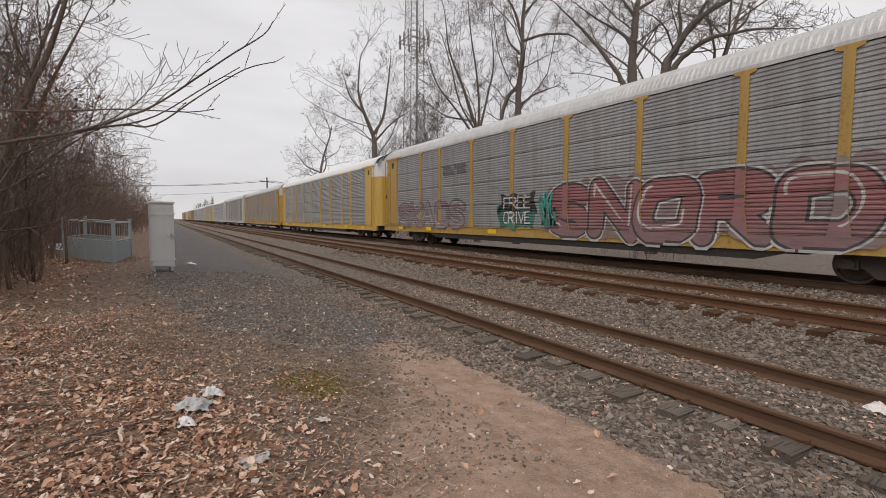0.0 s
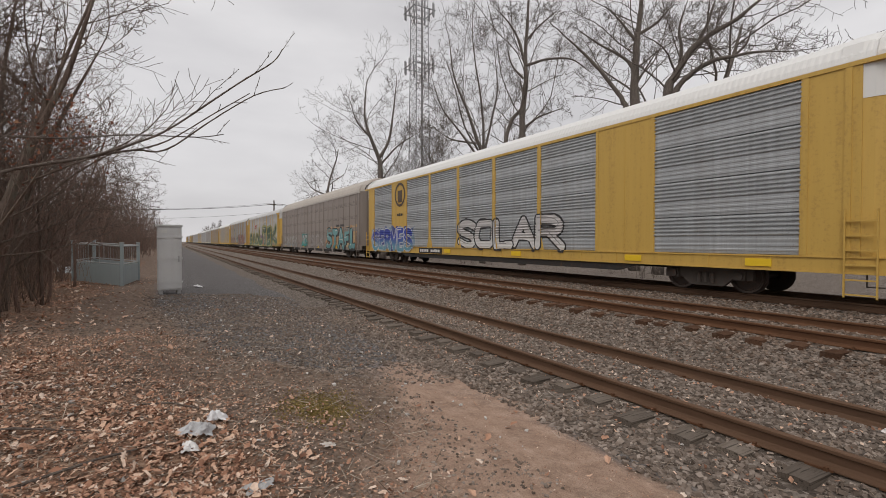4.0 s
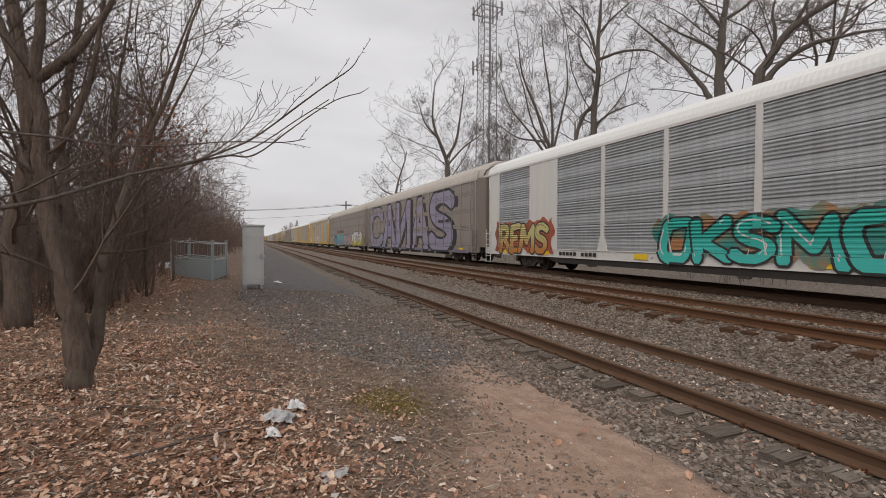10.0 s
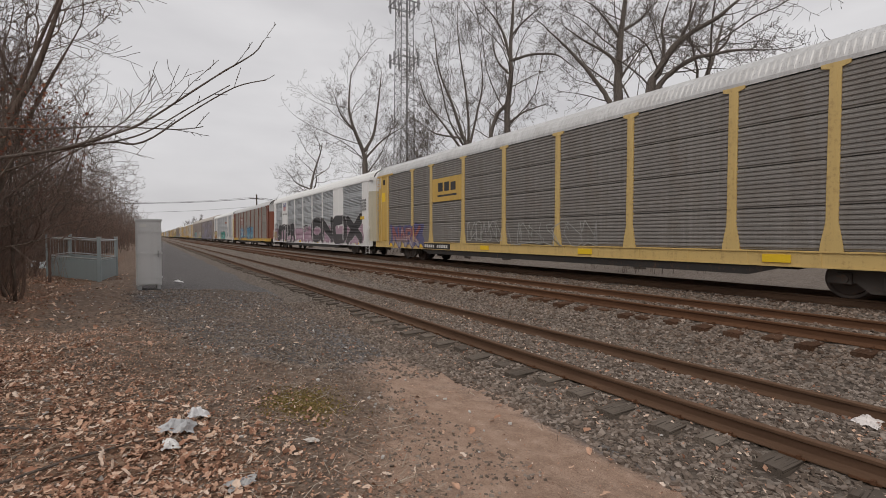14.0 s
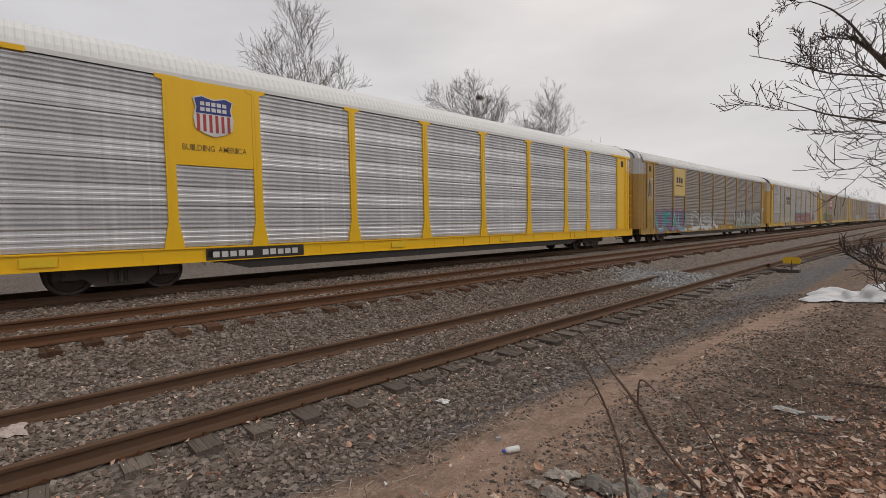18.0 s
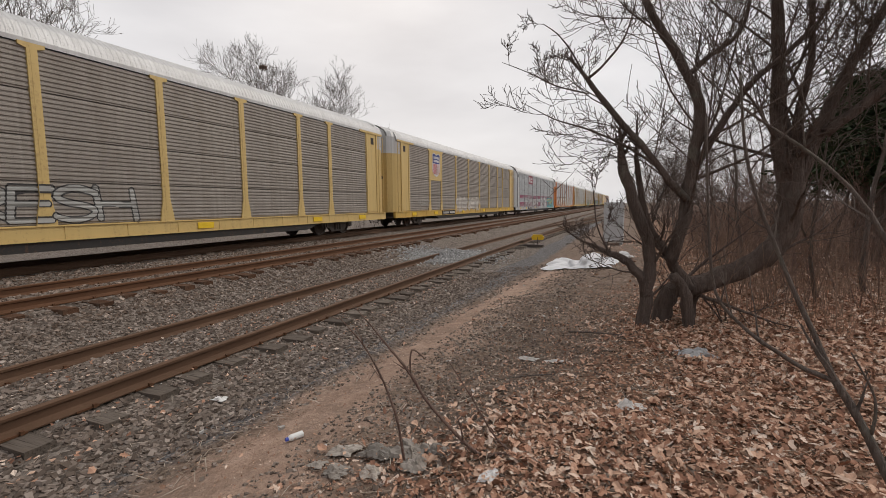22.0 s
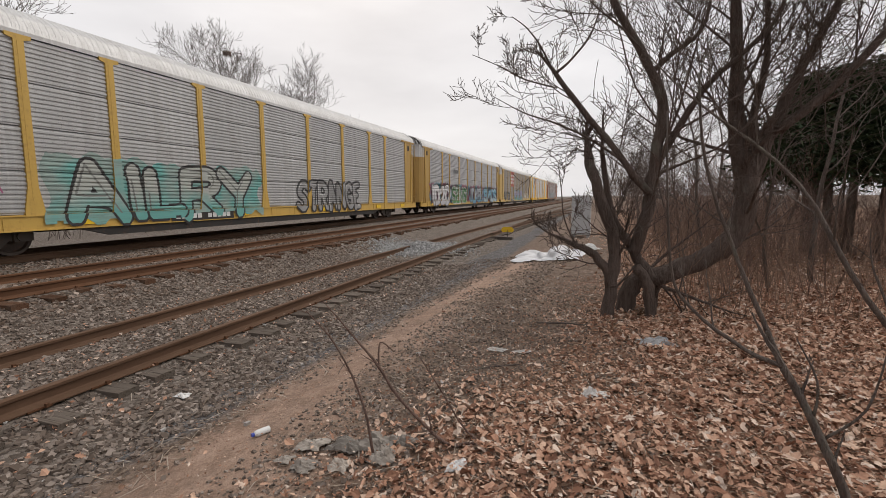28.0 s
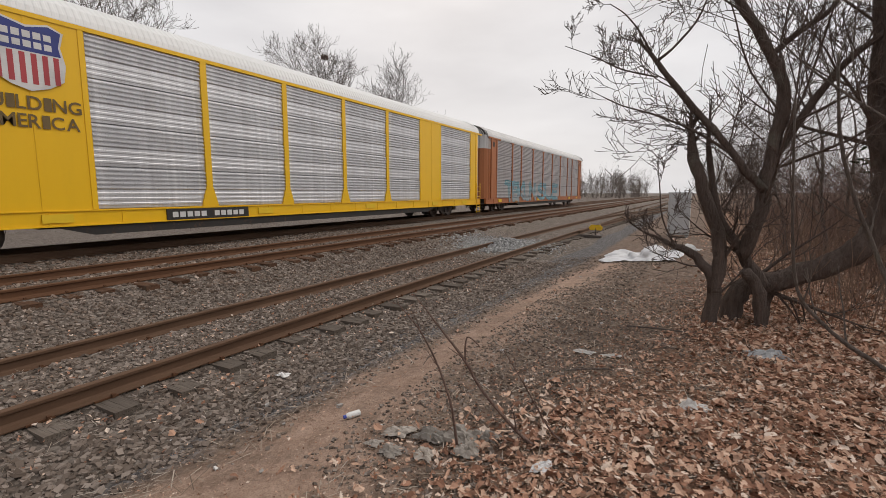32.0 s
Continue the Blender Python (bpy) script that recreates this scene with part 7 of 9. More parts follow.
stem_tree("sapling", "brown forked sapling rising from fallen leaves", [
    ([(-1.1, -2.66, 0.25), (-0.99, -2.61, 0.62), (-0.84, -2.67, 0.97), (-0.76, -2.7, 1.12)], 0.02, 0.016, 2),
    ([(-0.76, -2.7, 1.12), (-0.62, -2.74, 1.17), (-0.39, -2.8, 1.34), (-0.28, -2.81, 1.57), (-0.23, -2.82, 2.33)], 0.012, 0.005, 5),
    ([(-0.76, -2.7, 1.12), (-0.57, -2.76, 1.59), (-0.41, -2.79, 2.06), (-0.36, -2.8, 2.5)], 0.012, 0.005, 5),
    ([(-0.92, -2.64, 0.82), (-1.04, -2.59, 1.0), (-1.1, -2.6, 1.3)], 0.007, 0.003, 1),
    ([(-0.88, -2.65, 0.92), (-0.88, -2.65, 1.08), (-0.8, -2.68, 1.26)], 0.007, 0.003, 1)], 13, BARK_GREY, 2, SAP_OPT, "sapling")
stem_tree("sapling", "slender grey sapling leaning over fallen leaves", [
    ([(-1.75, -2.6, 0.3), (-1.4, -2.6, 0.95), (-1.01, -2.6, 1.47), (-0.76, -2.7, 1.97), (-0.44, -2.79, 2.29)], 0.018, 0.006, 6)], 14, BARK_GREY, 2, SAP_OPT, "sapling")
TWIG_OPT = options(kids=(2, 2), first=0.4, spread=0.5, up=0.05, length=0.15, tip=0.0018, crook=0.12)
stem_tree("sapling", "hooked bare twigs standing by the path", [
    ([(1.46, -2.85, 0.15), (1.51, -2.82, 0.54), (1.65, -2.74, 0.95), (1.8, -2.64, 1.2)], 0.011, 0.003, 3),
    ([(0.5, -2.95, 0.2), (0.82, -3.1, 0.24), (1.01, -3.04, 0.24), (1.3, -2.93, 0.57), (1.42, -2.87, 0.8), (1.52, -2.82, 0.95)], 0.013, 0.008, 2),
    ([(1.42, -2.87, 0.8), (1.41, -2.88, 0.96), (1.33, -2.91, 0.9)], 0.007, 0.004, 0),
    ([(0.67, -3.1, 0.2), (0.79, -3.11, 0.26), (0.9, -3.08, 0.36), (1.06, -3.02, 0.66), (1.19, -2.98, 0.88)], 0.009, 0.003, 3)], 15, BARK_RED, 2, TWIG_OPT, "sapling")

# tall trees beyond the tracks, with their main limbs
TALL_OPT = options(thin=0.42, girth=1.2, seg=(10, 8, 6, 4, 3), kids=(9, 8, 6, 4), first=0.28, spread=0.92, up=0.09, length=0.38, tip=0.0105, crook=0.26, taper=0.78)
LIMB = "tall bare deciduous tree with crooked limbs beyond the railway"
stem_tree("tree", LIMB, [
    ([(21.9, 50.8, -0.4), (21.8, 50.8, 5.0), (21.6, 50.8, 10.3), (21.4, 50.9, 11.8), (20.5, 51.3, 14.3), (19.9, 51.5, 16.8), (20.1, 51.5, 20.3)], 0.34, 0.05, 15),
    ([(21.4, 50.9, 11.7), (22.5, 50.5, 13.8), (23.0, 50.2, 17.3), (23.3, 50.1, 20.3)], 0.17, 0.04, 11),
    ([(20.5, 51.3, 14.3), (19.1, 51.9, 16.0), (18.4, 52.1, 18.2)], 0.12, 0.03, 9),
    ([(21.6, 50.8, 11.0), (23.5, 50.0, 13.3), (25.5, 49.0, 14.8)], 0.12, 0.03, 9)], 51, BARK_FAR, 3, TALL_OPT)
stem_tree("tree", "many-stemmed bare tree beyond the railway", [
    ([(26.9, 37.6, -0.4), (26.9, 37.6, 6.0), (26.9, 37.6, 10.5), (26.5, 37.9, 12.1), (25.7, 38.5, 15.1), (24.6, 39.2, 18.4), (24.2, 39.4, 21.8)], 0.26, 0.03, 14),
    ([(26.95, 37.6, 9.0), (27.0, 37.5, 12.9), (26.8, 37.7, 16.2), (26.3, 38.0, 20.0), (26.1, 38.2, 22.5)], 0.13, 0.03, 12),
    ([(26.8, 37.7, 10.0), (25.0, 38.9, 13.0), (23.6, 39.8, 15.2), (22.8, 40.2, 17.7)], 0.11, 0.025, 11),
    ([(26.9, 37.5, 10.0), (27.7, 37.1, 14.1), (28.1, 36.7, 17.0), (27.9, 36.9, 20.6)], 0.11, 0.025, 11),
    ([(26.6, 37.8, 11.0), (25.5, 38.7, 13.5), (24.8, 39.2, 17.0), (24.0, 39.6, 19.8)], 0.09, 0.025, 9),
    ([(26.5, 37.9, 11.7), (24.3, 39.4, 12.2), (22.7, 40.3, 13.5)], 0.09, 0.02, 8)], 52, BARK_FAR, 3, TALL_OPT)
stem_tree("tree", LIMB, [
    ([(28.1, 32.9, -0.4), (28.1, 32.9, 6.0), (28.1, 32.9, 11.3), (28.1, 32.9, 13.5), (28.3, 32.7, 16.5), (28.3, 32.7, 19.5), (28.4, 32.6, 22.5), (28.5, 32.5, 25.4)], 0.32, 0.07, 15),
    ([(26.6, 34.0, 8.0), (26.9, 33.8, 11.4), (27.4, 33.5, 13.2), (28.0, 33.0, 14.1), (28.1, 32.9, 14.9)], 0.16, 0.12, 4),
    ([(28.3, 32.7, 18.0), (27.8, 33.1, 20.3), (27.2, 33.6, 21.9), (26.4, 34.3, 23.2)], 0.13, 0.03, 11),
    ([(28.2, 32.7, 18.0), (29.7, 31.4, 18.5), (31.2, 29.9, 18.3), (32.1, 29.0, 17.3)], 0.12, 0.03, 11),
    ([(28.3, 32.7, 20.3), (29.2, 31.9, 21.6), (30.3, 30.8, 22.8)], 0.1, 0.03, 8),
    ([(28.1, 32.8, 16.9), (27.3, 33.5, 18.2), (27.0, 33.8, 20.1)], 0.1, 0.03, 8),
    ([(28.2, 32.8, 12.4), (29.3, 31.8, 13.4), (30.8, 30.4, 14.0)], 0.1, 0.02, 8)], 53, BARK_FAR, 3, TALL_OPT)
stem_tree("tree", LIMB, [
    ([(30.6, 22.9, -0.4), (30.6, 22.9, 6.0), (30.6, 22.9, 12.1), (30.6, 22.9, 14.7), (30.7, 22.8, 17.3), (30.8, 22.6, 19.1), (30.9, 22.5, 21.4)], 0.36, 0.1, 14),
    ([(30.6, 22.9, 10.0), (30.2, 23.4, 12.3), (29.8, 24.0, 13.7), (28.8, 25.2, 15.8), (28.0, 26.1, 17.2), (27.1, 26.9, 18.4)], 0.2, 0.04, 11),
    ([(30.6, 22.9, 14.9), (30.2, 23.5, 16.0), (29.1, 24.8, 17.2), (28.2, 25.9, 18.4)], 0.13, 0.03, 9),
    ([(30.7, 22.8, 17.0), (30.2, 23.5, 18.4), (29.6, 24.1, 19.5)], 0.12, 0.04, 7),
    ([(30.7, 22.8, 17.6), (31.4, 21.8, 18.2), (31.9, 21.0, 19.1)], 0.12, 0.04, 7),
    ([(30.6, 22.9, 13.7), (31.0, 22.4, 14.8), (31.4, 21.8, 15.9)], 0.1, 0.03, 7)], 54, BARK_FAR, 3, TALL_OPT)
stem_tree("tree", "tall leaning bare tree forked beyond the railway", [
    ([(28.3, 19.2, -0.4), (28.3, 19.2, 6.0), (28.5, 18.9, 11.6), (28.8, 18.5, 12.8), (29.2, 17.8, 14.2), (29.8, 16.8, 15.1), (30.4, 15.6, 15.7), (30.9, 14.6, 16.5)], 0.32, 0.07, 14),
    ([(28.5, 18.9, 10.5), (28.8, 18.5, 11.8), (29.2, 17.8, 12.7), (29.8, 16.8, 13.4), (30.4, 15.7, 13.5), (30.9, 14.6, 13.5), (31.5, 13.3, 13.2)], 0.2, 0.03, 12),
    ([(28.9, 18.3, 13.0), (29.0, 18.2, 14.6), (28.9, 18.3, 15.9), (29.1, 18.0, 17.3)], 0.12, 0.03, 9),
    ([(29.3, 17.7, 14.2), (29.7, 17.0, 15.7), (29.9, 16.6, 17.1)], 0.12, 0.04, 8),
    ([(30.4, 15.7, 13.5), (30.7, 15.1, 14.1), (30.8, 14.9, 14.8)], 0.08, 0.03, 7)], 55, BARK_FAR, 3, TALL_OPT)

# dead brambles and tall weeds in the thicket
n = Nodes("dead_bramble_stem", 0.9)
n.color(n.mix(n.noise(3, 4), (0.15, 0.095, 0.068), (0.36, 0.25, 0.185)))
BRAMBLE = n.m
WEED_OPT = options(seg=(5, 3, 3, 3, 3), sides=(3, 3, 3, 3, 3), kids=(3, 2), first=0.3, spread=0.5, up=0.2, length=0.3, tip=0.0018, crook=0.14)


def weed_mesh(seed):
    rng_ = random.Random(seed)
    m = [MB(), MB()]
    for i in range(22):
        shoot(rng_, m, (rng_.uniform(-0.7, 0.7), rng_.uniform(-0.7, 0.7), -0.08), (rng_.uniform(-0.3, 0.3), rng_.uniform(-0.3, 0.3), 1), rng_.uniform(0.5, 1.35), 0.005, 0, 1, WEED_OPT)
    return m[0].mesh("bramble")


WEEDS = [weed_mesh(80 + i) for i in range(4)]
for i in range(85):
    if i % 5:
        y = -rng.uniform(7.2, 20)
        x = -1.2 - rng.uniform(0, 1) ** 1.2 * (2.0 - 0.4 * y)
    else:
        y = rng.uniform(8.5, 26)
        x = -2.4 - rng.uniform(0, 0.2 * y)
    thing("bramble", "dead brown bramble stems standing in leaves", "bramble", "dead brambles", "stuff", Matrix.Translation((x, y, float(ground_z(x, y)))) @ pose(0, 0, 0, 0, 0, rng.uniform(0, 360)) @ Matrix.Scale(rng.uniform(0.7, 1.25), 4), coat(WEEDS[i % 4], BRAMBLE))

# a dark evergreen at the far edge of the thicket


def evergreen(at, seed, h, r):
    rng_ = random.Random(seed)
    n = Nodes("evergreen_foliage", 0.8, spec=0.2)
    n.color(n.mix(n.island(), (0.03, 0.05, 0.028), (0.085, 0.115, 0.06)))
    t = thing("evergreen_tree", "dark green evergreen tree behind the thicket", "tree", at=at)
    trunk = MB()
    for i in range(5):
        a = rng_.uniform(0, 6.28)
        trunk.tube([(0.8 * math.cos(a), 0.8 * math.sin(a), 0), (0.9 * math.cos(a), 0.9 * math.sin(a), h * 0.5), (0.3 * math.cos(a), 0.3 * math.sin(a), h * 0.9)], [0.1, 0.08, 0.03], 6)
    part("trunk", trunk, BARK_DARK, t)
    b = MB()
    for i in range(760):
        a, u = rng_.uniform(0, 6.28), rng_.uniform(0.42, 1.0)
        rad = r * (1.05 - 0.75 * max(0, u - 0.35) / 0.65) * math.sqrt(rng_.uniform(0.15, 1))
        cx, cy, cz = rad * math.cos(a), rad * math.sin(a), u * h
        for j in range(22):
            p = Vector((cx + rng_.gauss(0, 0.25), cy + rng_.gauss(0, 0.25), cz + rng_.gauss(0, 0.14)))
            d = Vector((math.cos(a) + rng_.uniform(-1, 1), math.sin(a) + rng_.uniform(-1, 1), rng_.uniform(-0.8, 0.3))).normalized() * rng_.uniform(0.14, 0.28)
            w = d.orthogonal().normalized() * 0.045
            k = len(b.v)
            b.v += [tuple(p - w), tuple(p + w), tuple(p + d)]
            b.f.append((k, k + 1, k + 2))
    tagged(part("crown", b, n.m, t), "dense dark needles", kind="stuff")


evergreen((-5.6, -14.3, 0.5), 4, 4.3, 2.1)
evergreen((-8.4, -13.6, 0.6), 5, 5.2, 2.8)
evergreen((-10.5, -9.0, 0.6), 6, 5.4, 3.0)
# ---------------- loose ground cover ----------------


def scatter(name, label, category, base, places, mat_, smooth=False):
    """Many small copies of a few base shapes, joined in one mesh. places: x, y, z, turn, tilt, roll, size arrays."""
    vs, fs, k = [], [], 0
    for i, (v, f) in enumerate(base):
        sel = slice(i, None, len(base))
        x, y, z, a, b, c, s = (np.asarray(p)[sel] for p in places)
        v = np.asarray(v, float)
        ca, sa, cb, sb, cc, sc = np.cos(a), np.sin(a), np.cos(b), np.sin(b), np.cos(c), np.sin(c)
        p = v[None] * s[:, None, None]
        px, py, pz = p[..., 0], p[..., 1], p[..., 2]
        py, pz = py * cb[:, None] - pz * sb[:, None], py * sb[:, None] + pz * cb[:, None]
        px, pz = px * cc[:, None] + pz * sc[:, None], -px * sc[:, None] + pz * cc[:, None]
        px, py = px * ca[:, None] - py * sa[:, None], px * sa[:, None] + py * ca[:, None]
        q = np.stack([px + x[:, None], py + y[:, None], pz + z[:, None]], -1)
        vs.append(q.reshape(-1, 3))
        for face in f:
            g = np.asarray(face)[None] + (np.arange(len(x)) * len(v))[:, None] + k
            fs += g.tolist()
        k += len(x) * len(v)
    me = bpy.data.meshes.new(name)
    me.from_pydata(np.concatenate(vs).tolist(), [], fs)
    me.materials.append(mat_)
    return tagged(new(name, me), label, category, kind="stuff")


grng = np.random.RandomState(4)


def stone_shape(seed):
    r = np.random.RandomState(seed)
    c = np.array([(x, y, z) for x in (-1, 1) for y in (-1, 1) for z in (-1, 1)], float)
    c *= np.array([1.0, 0.72, 0.5]) * 0.5
    c += r.uniform(-0.17, 0.17, c.shape)
    return c, [(0, 1, 3, 2), (4, 6, 7, 5), (0, 4, 5, 1), (2, 3, 7, 6), (0, 2, 6, 4), (1, 5, 7, 3)]


STONES = [stone_shape(i) for i in range(6)]


def stone_material(name, lo, mid_, hi, dust):
    n = Nodes(name, 0.95, spec=0.15)
    col = n.ramp(n.island(), [(0.0, lo), (0.55, mid_), (0.96, hi), (1.0, shade(hi, 1.4))])
    col = n.mix(n.math("MULTIPLY", n.noise(1.3, 4), 0.55), col, dust)
    n.color(col).bump(n.noise(60, 4), 0.004, 0.5)
    return n.m


BALLAST = stone_material("ballast_stone", (0.066, 0.055, 0.048), (0.18, 0.15, 0.131), (0.315, 0.272, 0.24), (0.21, 0.153, 0.115))
BALLAST_RUST = stone_material("rust_dusted_ballast", (0.072, 0.056, 0.046), (0.182, 0.143, 0.118), (0.32, 0.268, 0.23), (0.19, 0.122, 0.083))
PALE = stone_material("pale_crushed_stone", (0.2, 0.2, 0.2), (0.34, 0.34, 0.335), (0.48, 0.48, 0.47), (0.3, 0.29, 0.28))


def lay_stones(name, label, count, x0, x1, y0, y1, smin, smax, mat_, keep=None, power=1.0, lift=0.3):
    x = grng.uniform(x0, x1, count)
    t = grng.uniform(-1, 1, count)
    mid_, half = (y0 + y1) / 2, (y1 - y0) / 2
    y = mid_ + half * np.sign(t) * np.abs(t) ** power
    if keep is not None:
        m = keep(x, y)
        x, y = x[m], y[m]
    s = grng.uniform(smin, smax, len(x))
    z = ground_z(x, y) + s * lift * grng.uniform(-0.3, 0.8, len(x))
    ang = [grng.uniform(0, 6.28, len(x)), grng.uniform(-0.6, 0.6, len(x)), grng.uniform(-0.6, 0.6, len(x))]
    return scatter(name, label, "gravel", STONES, (x, y, z, *ang, s), mat_)


def off_rail(x, y):
    ok = np.ones(len(x), bool)
    for c in (SIDING_X, MIDDLE_X):
        for s in (-1, 1):
            ok &= np.abs(x - c - s * 0.7525) > 0.11
    ok &= (x > 3.62) | (np.abs(x - path_mid(y)) > path_half(y) + 0.1)
    # tie ends stay bare on the outer side of the siding
    return ok & ~((x > 4.28) & (x < 4.84) & (np.abs((y + 300) % 0.533 - 0.2665) < 0.13) & (np.sin(7.3 * y) > -0.3))


lay_stones("ballast_gravel", "loose grey ballast stones round the siding", 66000, 3.35, 8.4, -13, 14, 0.02, 0.056, BALLAST, off_rail, 1.35)
lay_stones("ballast_gravel", "rust-dusted ballast stones round the middle track", 24000, 7.6, 12.6, -17, 24, 0.03, 0.068, BALLAST_RUST, off_rail, 1.2)
lay_stones("lane_gravel", "fine dark gravel of the trackside lane", 15000, -0.6, 3.6, 5.6, 17, 0.015, 0.045, BALLAST, lambda x, y: x > np.interp(y, [5, 6.4, 8, 14], [3.0, 1.6, 0.4, -0.5]) + grng.uniform(-0.4, 0.4, len(x)), 1.3)
lay_stones("lane_gravel", "fine gravel strewn beside the path", 7000, 1.0, 3.7, -14, -2, 0.012, 0.04, BALLAST, lambda x, y: np.abs(x - path_mid(y)) > path_half(y) * grng.uniform(0.5, 1.3, len(x)))

lay_stones("dirt_gravel", "small stones and cinders strewn over bare dirt", 15000, -3.2, 2.7, 2.6, 12, 0.008, 0.03, BALLAST)
lay_stones("dirt_gravel", "small stones and cinders beside the path", 9000, -0.4, 2.4, -9, -2.2, 0.008, 0.028, BALLAST)

# pale heap of crushed stone on the siding
hx, hy = grng.normal(6.3, 0.75, 5200), grng.normal(-16.0, 0.85, 5200)
hs = grng.uniform(0.03, 0.075, 5200)
hz = ground_z(hx, hy) + 0.24 * np.exp(-((hx - 6.3) / 0.9) ** 2 - ((hy + 16) / 1.0) ** 2) * grng.uniform(0.2, 1.0, 5200) + 0.01
scatter("gravel_heap", "pale heap of crushed stone dumped on the siding", "gravel", STONES, (hx, hy, hz, grng.uniform(0, 6, 5200), grng.uniform(-1, 1, 5200), grng.uniform(-1, 1, 5200), hs), PALE)


def leaf_shape(seed):
    """A curled, lobed dry leaf."""
    r = np.random.RandomState(seed)
    out = []
    half = [(0.0, 0.0), (0.12, 0.13), (0.22, 0.08), (0.36, 0.3), (0.46, 0.13), (0.62, 0.33), (0.7, 0.14), (0.85, 0.2), (1.0, 0.0)]
    curl = r.uniform(0.15, 0.6)
    for u, w in half:
        out.append((u - 0.5, w * r.uniform(0.75, 1.15), curl * w * w * 1.6 + 0.12 * curl * (u - 0.5) ** 2))
    for u, w in half[1:-1]:
        out.append((u - 0.5, -w * r.uniform(0.75, 1.15), curl * w * w * r.uniform(0.3, 1.8) + 0.12 * curl * (u - 0.5) ** 2))
    n = len(half)
    for u in (0.25, 0.5, 0.75):
        out.append((u - 0.5, 0.0, -0.01))
    m = n + n - 2
    up = list(range(0, n))
    dn = [0] + list(range(n, m)) + [n - 1]
    spine = [0, m, m + 1, m + 2, n - 1]
    f = []
    for side in (up, dn):
        groups = [(side[0], side[1], side[2], spine[1]), (side[2], side[3], side[4], spine[1]), (side[4], side[5], spine[2], spine[1]), (side[5], side[6], spine[3], spine[2]), (side[6], side[7], side[8], spine[3])]
        f += groups if side is up else [g[::-1] for g in groups]
    return np.array(out), f


def ragged_leaf(seed):
    """A folded, torn or curled leaf with few faces."""
    r = np.random.RandomState(100 + seed)
    fold, bend = r.uniform(0.15, 1.0), r.uniform(-0.6, 0.8)
    pts = [(-0.5, 0.0, 0.0), (0.0, 0.0, 0.0), (0.5, 0.0, 0.0)]
    for s_ in (1, -1):
        for u in (-0.32, -0.05, 0.22, 0.4):
            w = r.uniform(0.08, 0.42) * (1 - abs(u) * 0.7)
            pts.append((u + r.uniform(-0.08, 0.08), s_ * w, w * fold * r.uniform(0.4, 1.2)))
    pts = [(x, y, z + bend * x * x * 0.9) for x, y, z in pts]
    f = []
    for k, s_ in ((3, 1), (7, -1)):
        t = [(0, 1, k + 1, k), (1, k + 2, k + 1), (1, 2, k + 3, k + 2)]
        f += [q[::-1] for q in t] if s_ > 0 else t
    return np.array(pts), f


LEAVES = [leaf_shape(i) for i in range(4)] + [ragged_leaf(i) for i in range(6)]
CRUMBS = [(np.array([(-0.5, -0.2, 0.0), (0.1, -0.35, 0.12), (0.5, 0.1, 0.02), (-0.1, 0.3, 0.1)]) * [1, 1, 1.5], [(0, 1, 2), (0, 2, 3)]), (np.array([(-0.5, 0.0, 0.05), (0.2, -0.25, 0.0), (0.45, 0.2, 0.2), (-0.2, 0.25, 0.0)]), [(0, 1, 2), (0, 2, 3)])]


def leaf_material(name, stops):
    n = Nodes(name, 0.85, spec=0.2)
    col = n.ramp(n.island(), stops)
    col = n.mix(n.math("MULTIPLY", n.noise(60, 4, 0.7), 0.6), col, (0.13, 0.075, 0.05))
    n.bump(n.noise(90, 3), 0.004, 0.6)
    n.color(col)
    return n.m


LEAF = leaf_material("dry_leaf", [(0.0, (0.17, 0.085, 0.058)), (0.25, (0.41, 0.215, 0.14)), (0.55, (0.62, 0.375, 0.26)), (0.8, (0.78, 0.55, 0.41)), (1.0, (0.9, 0.77, 0.66))])


def lay_leaves(label, count, x0, x1, y0, y1, smin, smax, keep, shapes=None):
    x, y = grng.uniform(x0, x1, count), grng.uniform(y0, y1, count)
    m = keep(x, y)
    x, y = x[m], y[m]
    s = grng.uniform(smin, smax, len(x))
    z = ground_z(x, y) + grng.uniform(0.002, 0.05, len(x))
    tilt = grng.normal(0, 0.45, (2, len(x)))
    flip = grng.uniform(0, 1, len(x)) < 0.4
    return scatter("leaf_litter", label, "leaf litter", shapes or LEAVES, (x, y, z, grng.uniform(0, 6.28, len(x)), tilt[0] + flip * math.pi, tilt[1], s), LEAF)


def fade(edge, soft):
    return lambda x, y: (x < np.interp(y, *edge) + grng.normal(0, soft, len(x)))


def patchy(x, y, lo):
    v = np.sin(1.9 * x + 0.7) * np.cos(1.3 * y + 0.4 * x) + 0.6 * np.sin(3.7 * y - 2.1 * x)
    return grng.uniform(0, 1, len(x)) < np.clip(0.62 + 0.4 * v, lo, 1)


lay_leaves("fallen dry brown oak leaves under the trees", 44000, -4.6, 1.6, -0.5, 9.0, 0.03, 0.09, lambda x, y: fade(([-0.5, 1, 4, 5.5, 7, 9], [0.9, 1.2, 0.75, 0.4, -0.4, -1.0]), 0.35)(x, y) & patchy(x, y, 0.35) & (grng.uniform(0, 1, len(x)) < np.interp(y, [3.4, 5.0, 7.0, 9.0], [1.0, 0.55, 0.3, 0.2])))
lay_leaves("fallen dry leaves scattered along the wood edge", 9000, -6.5, 0.8, 8, 24, 0.05, 0.11, lambda x, y: fade(([8, 14, 24], [-0.7, -1.6, -1.2]), 0.6)(x, y) & patchy(x, y, 0.1))
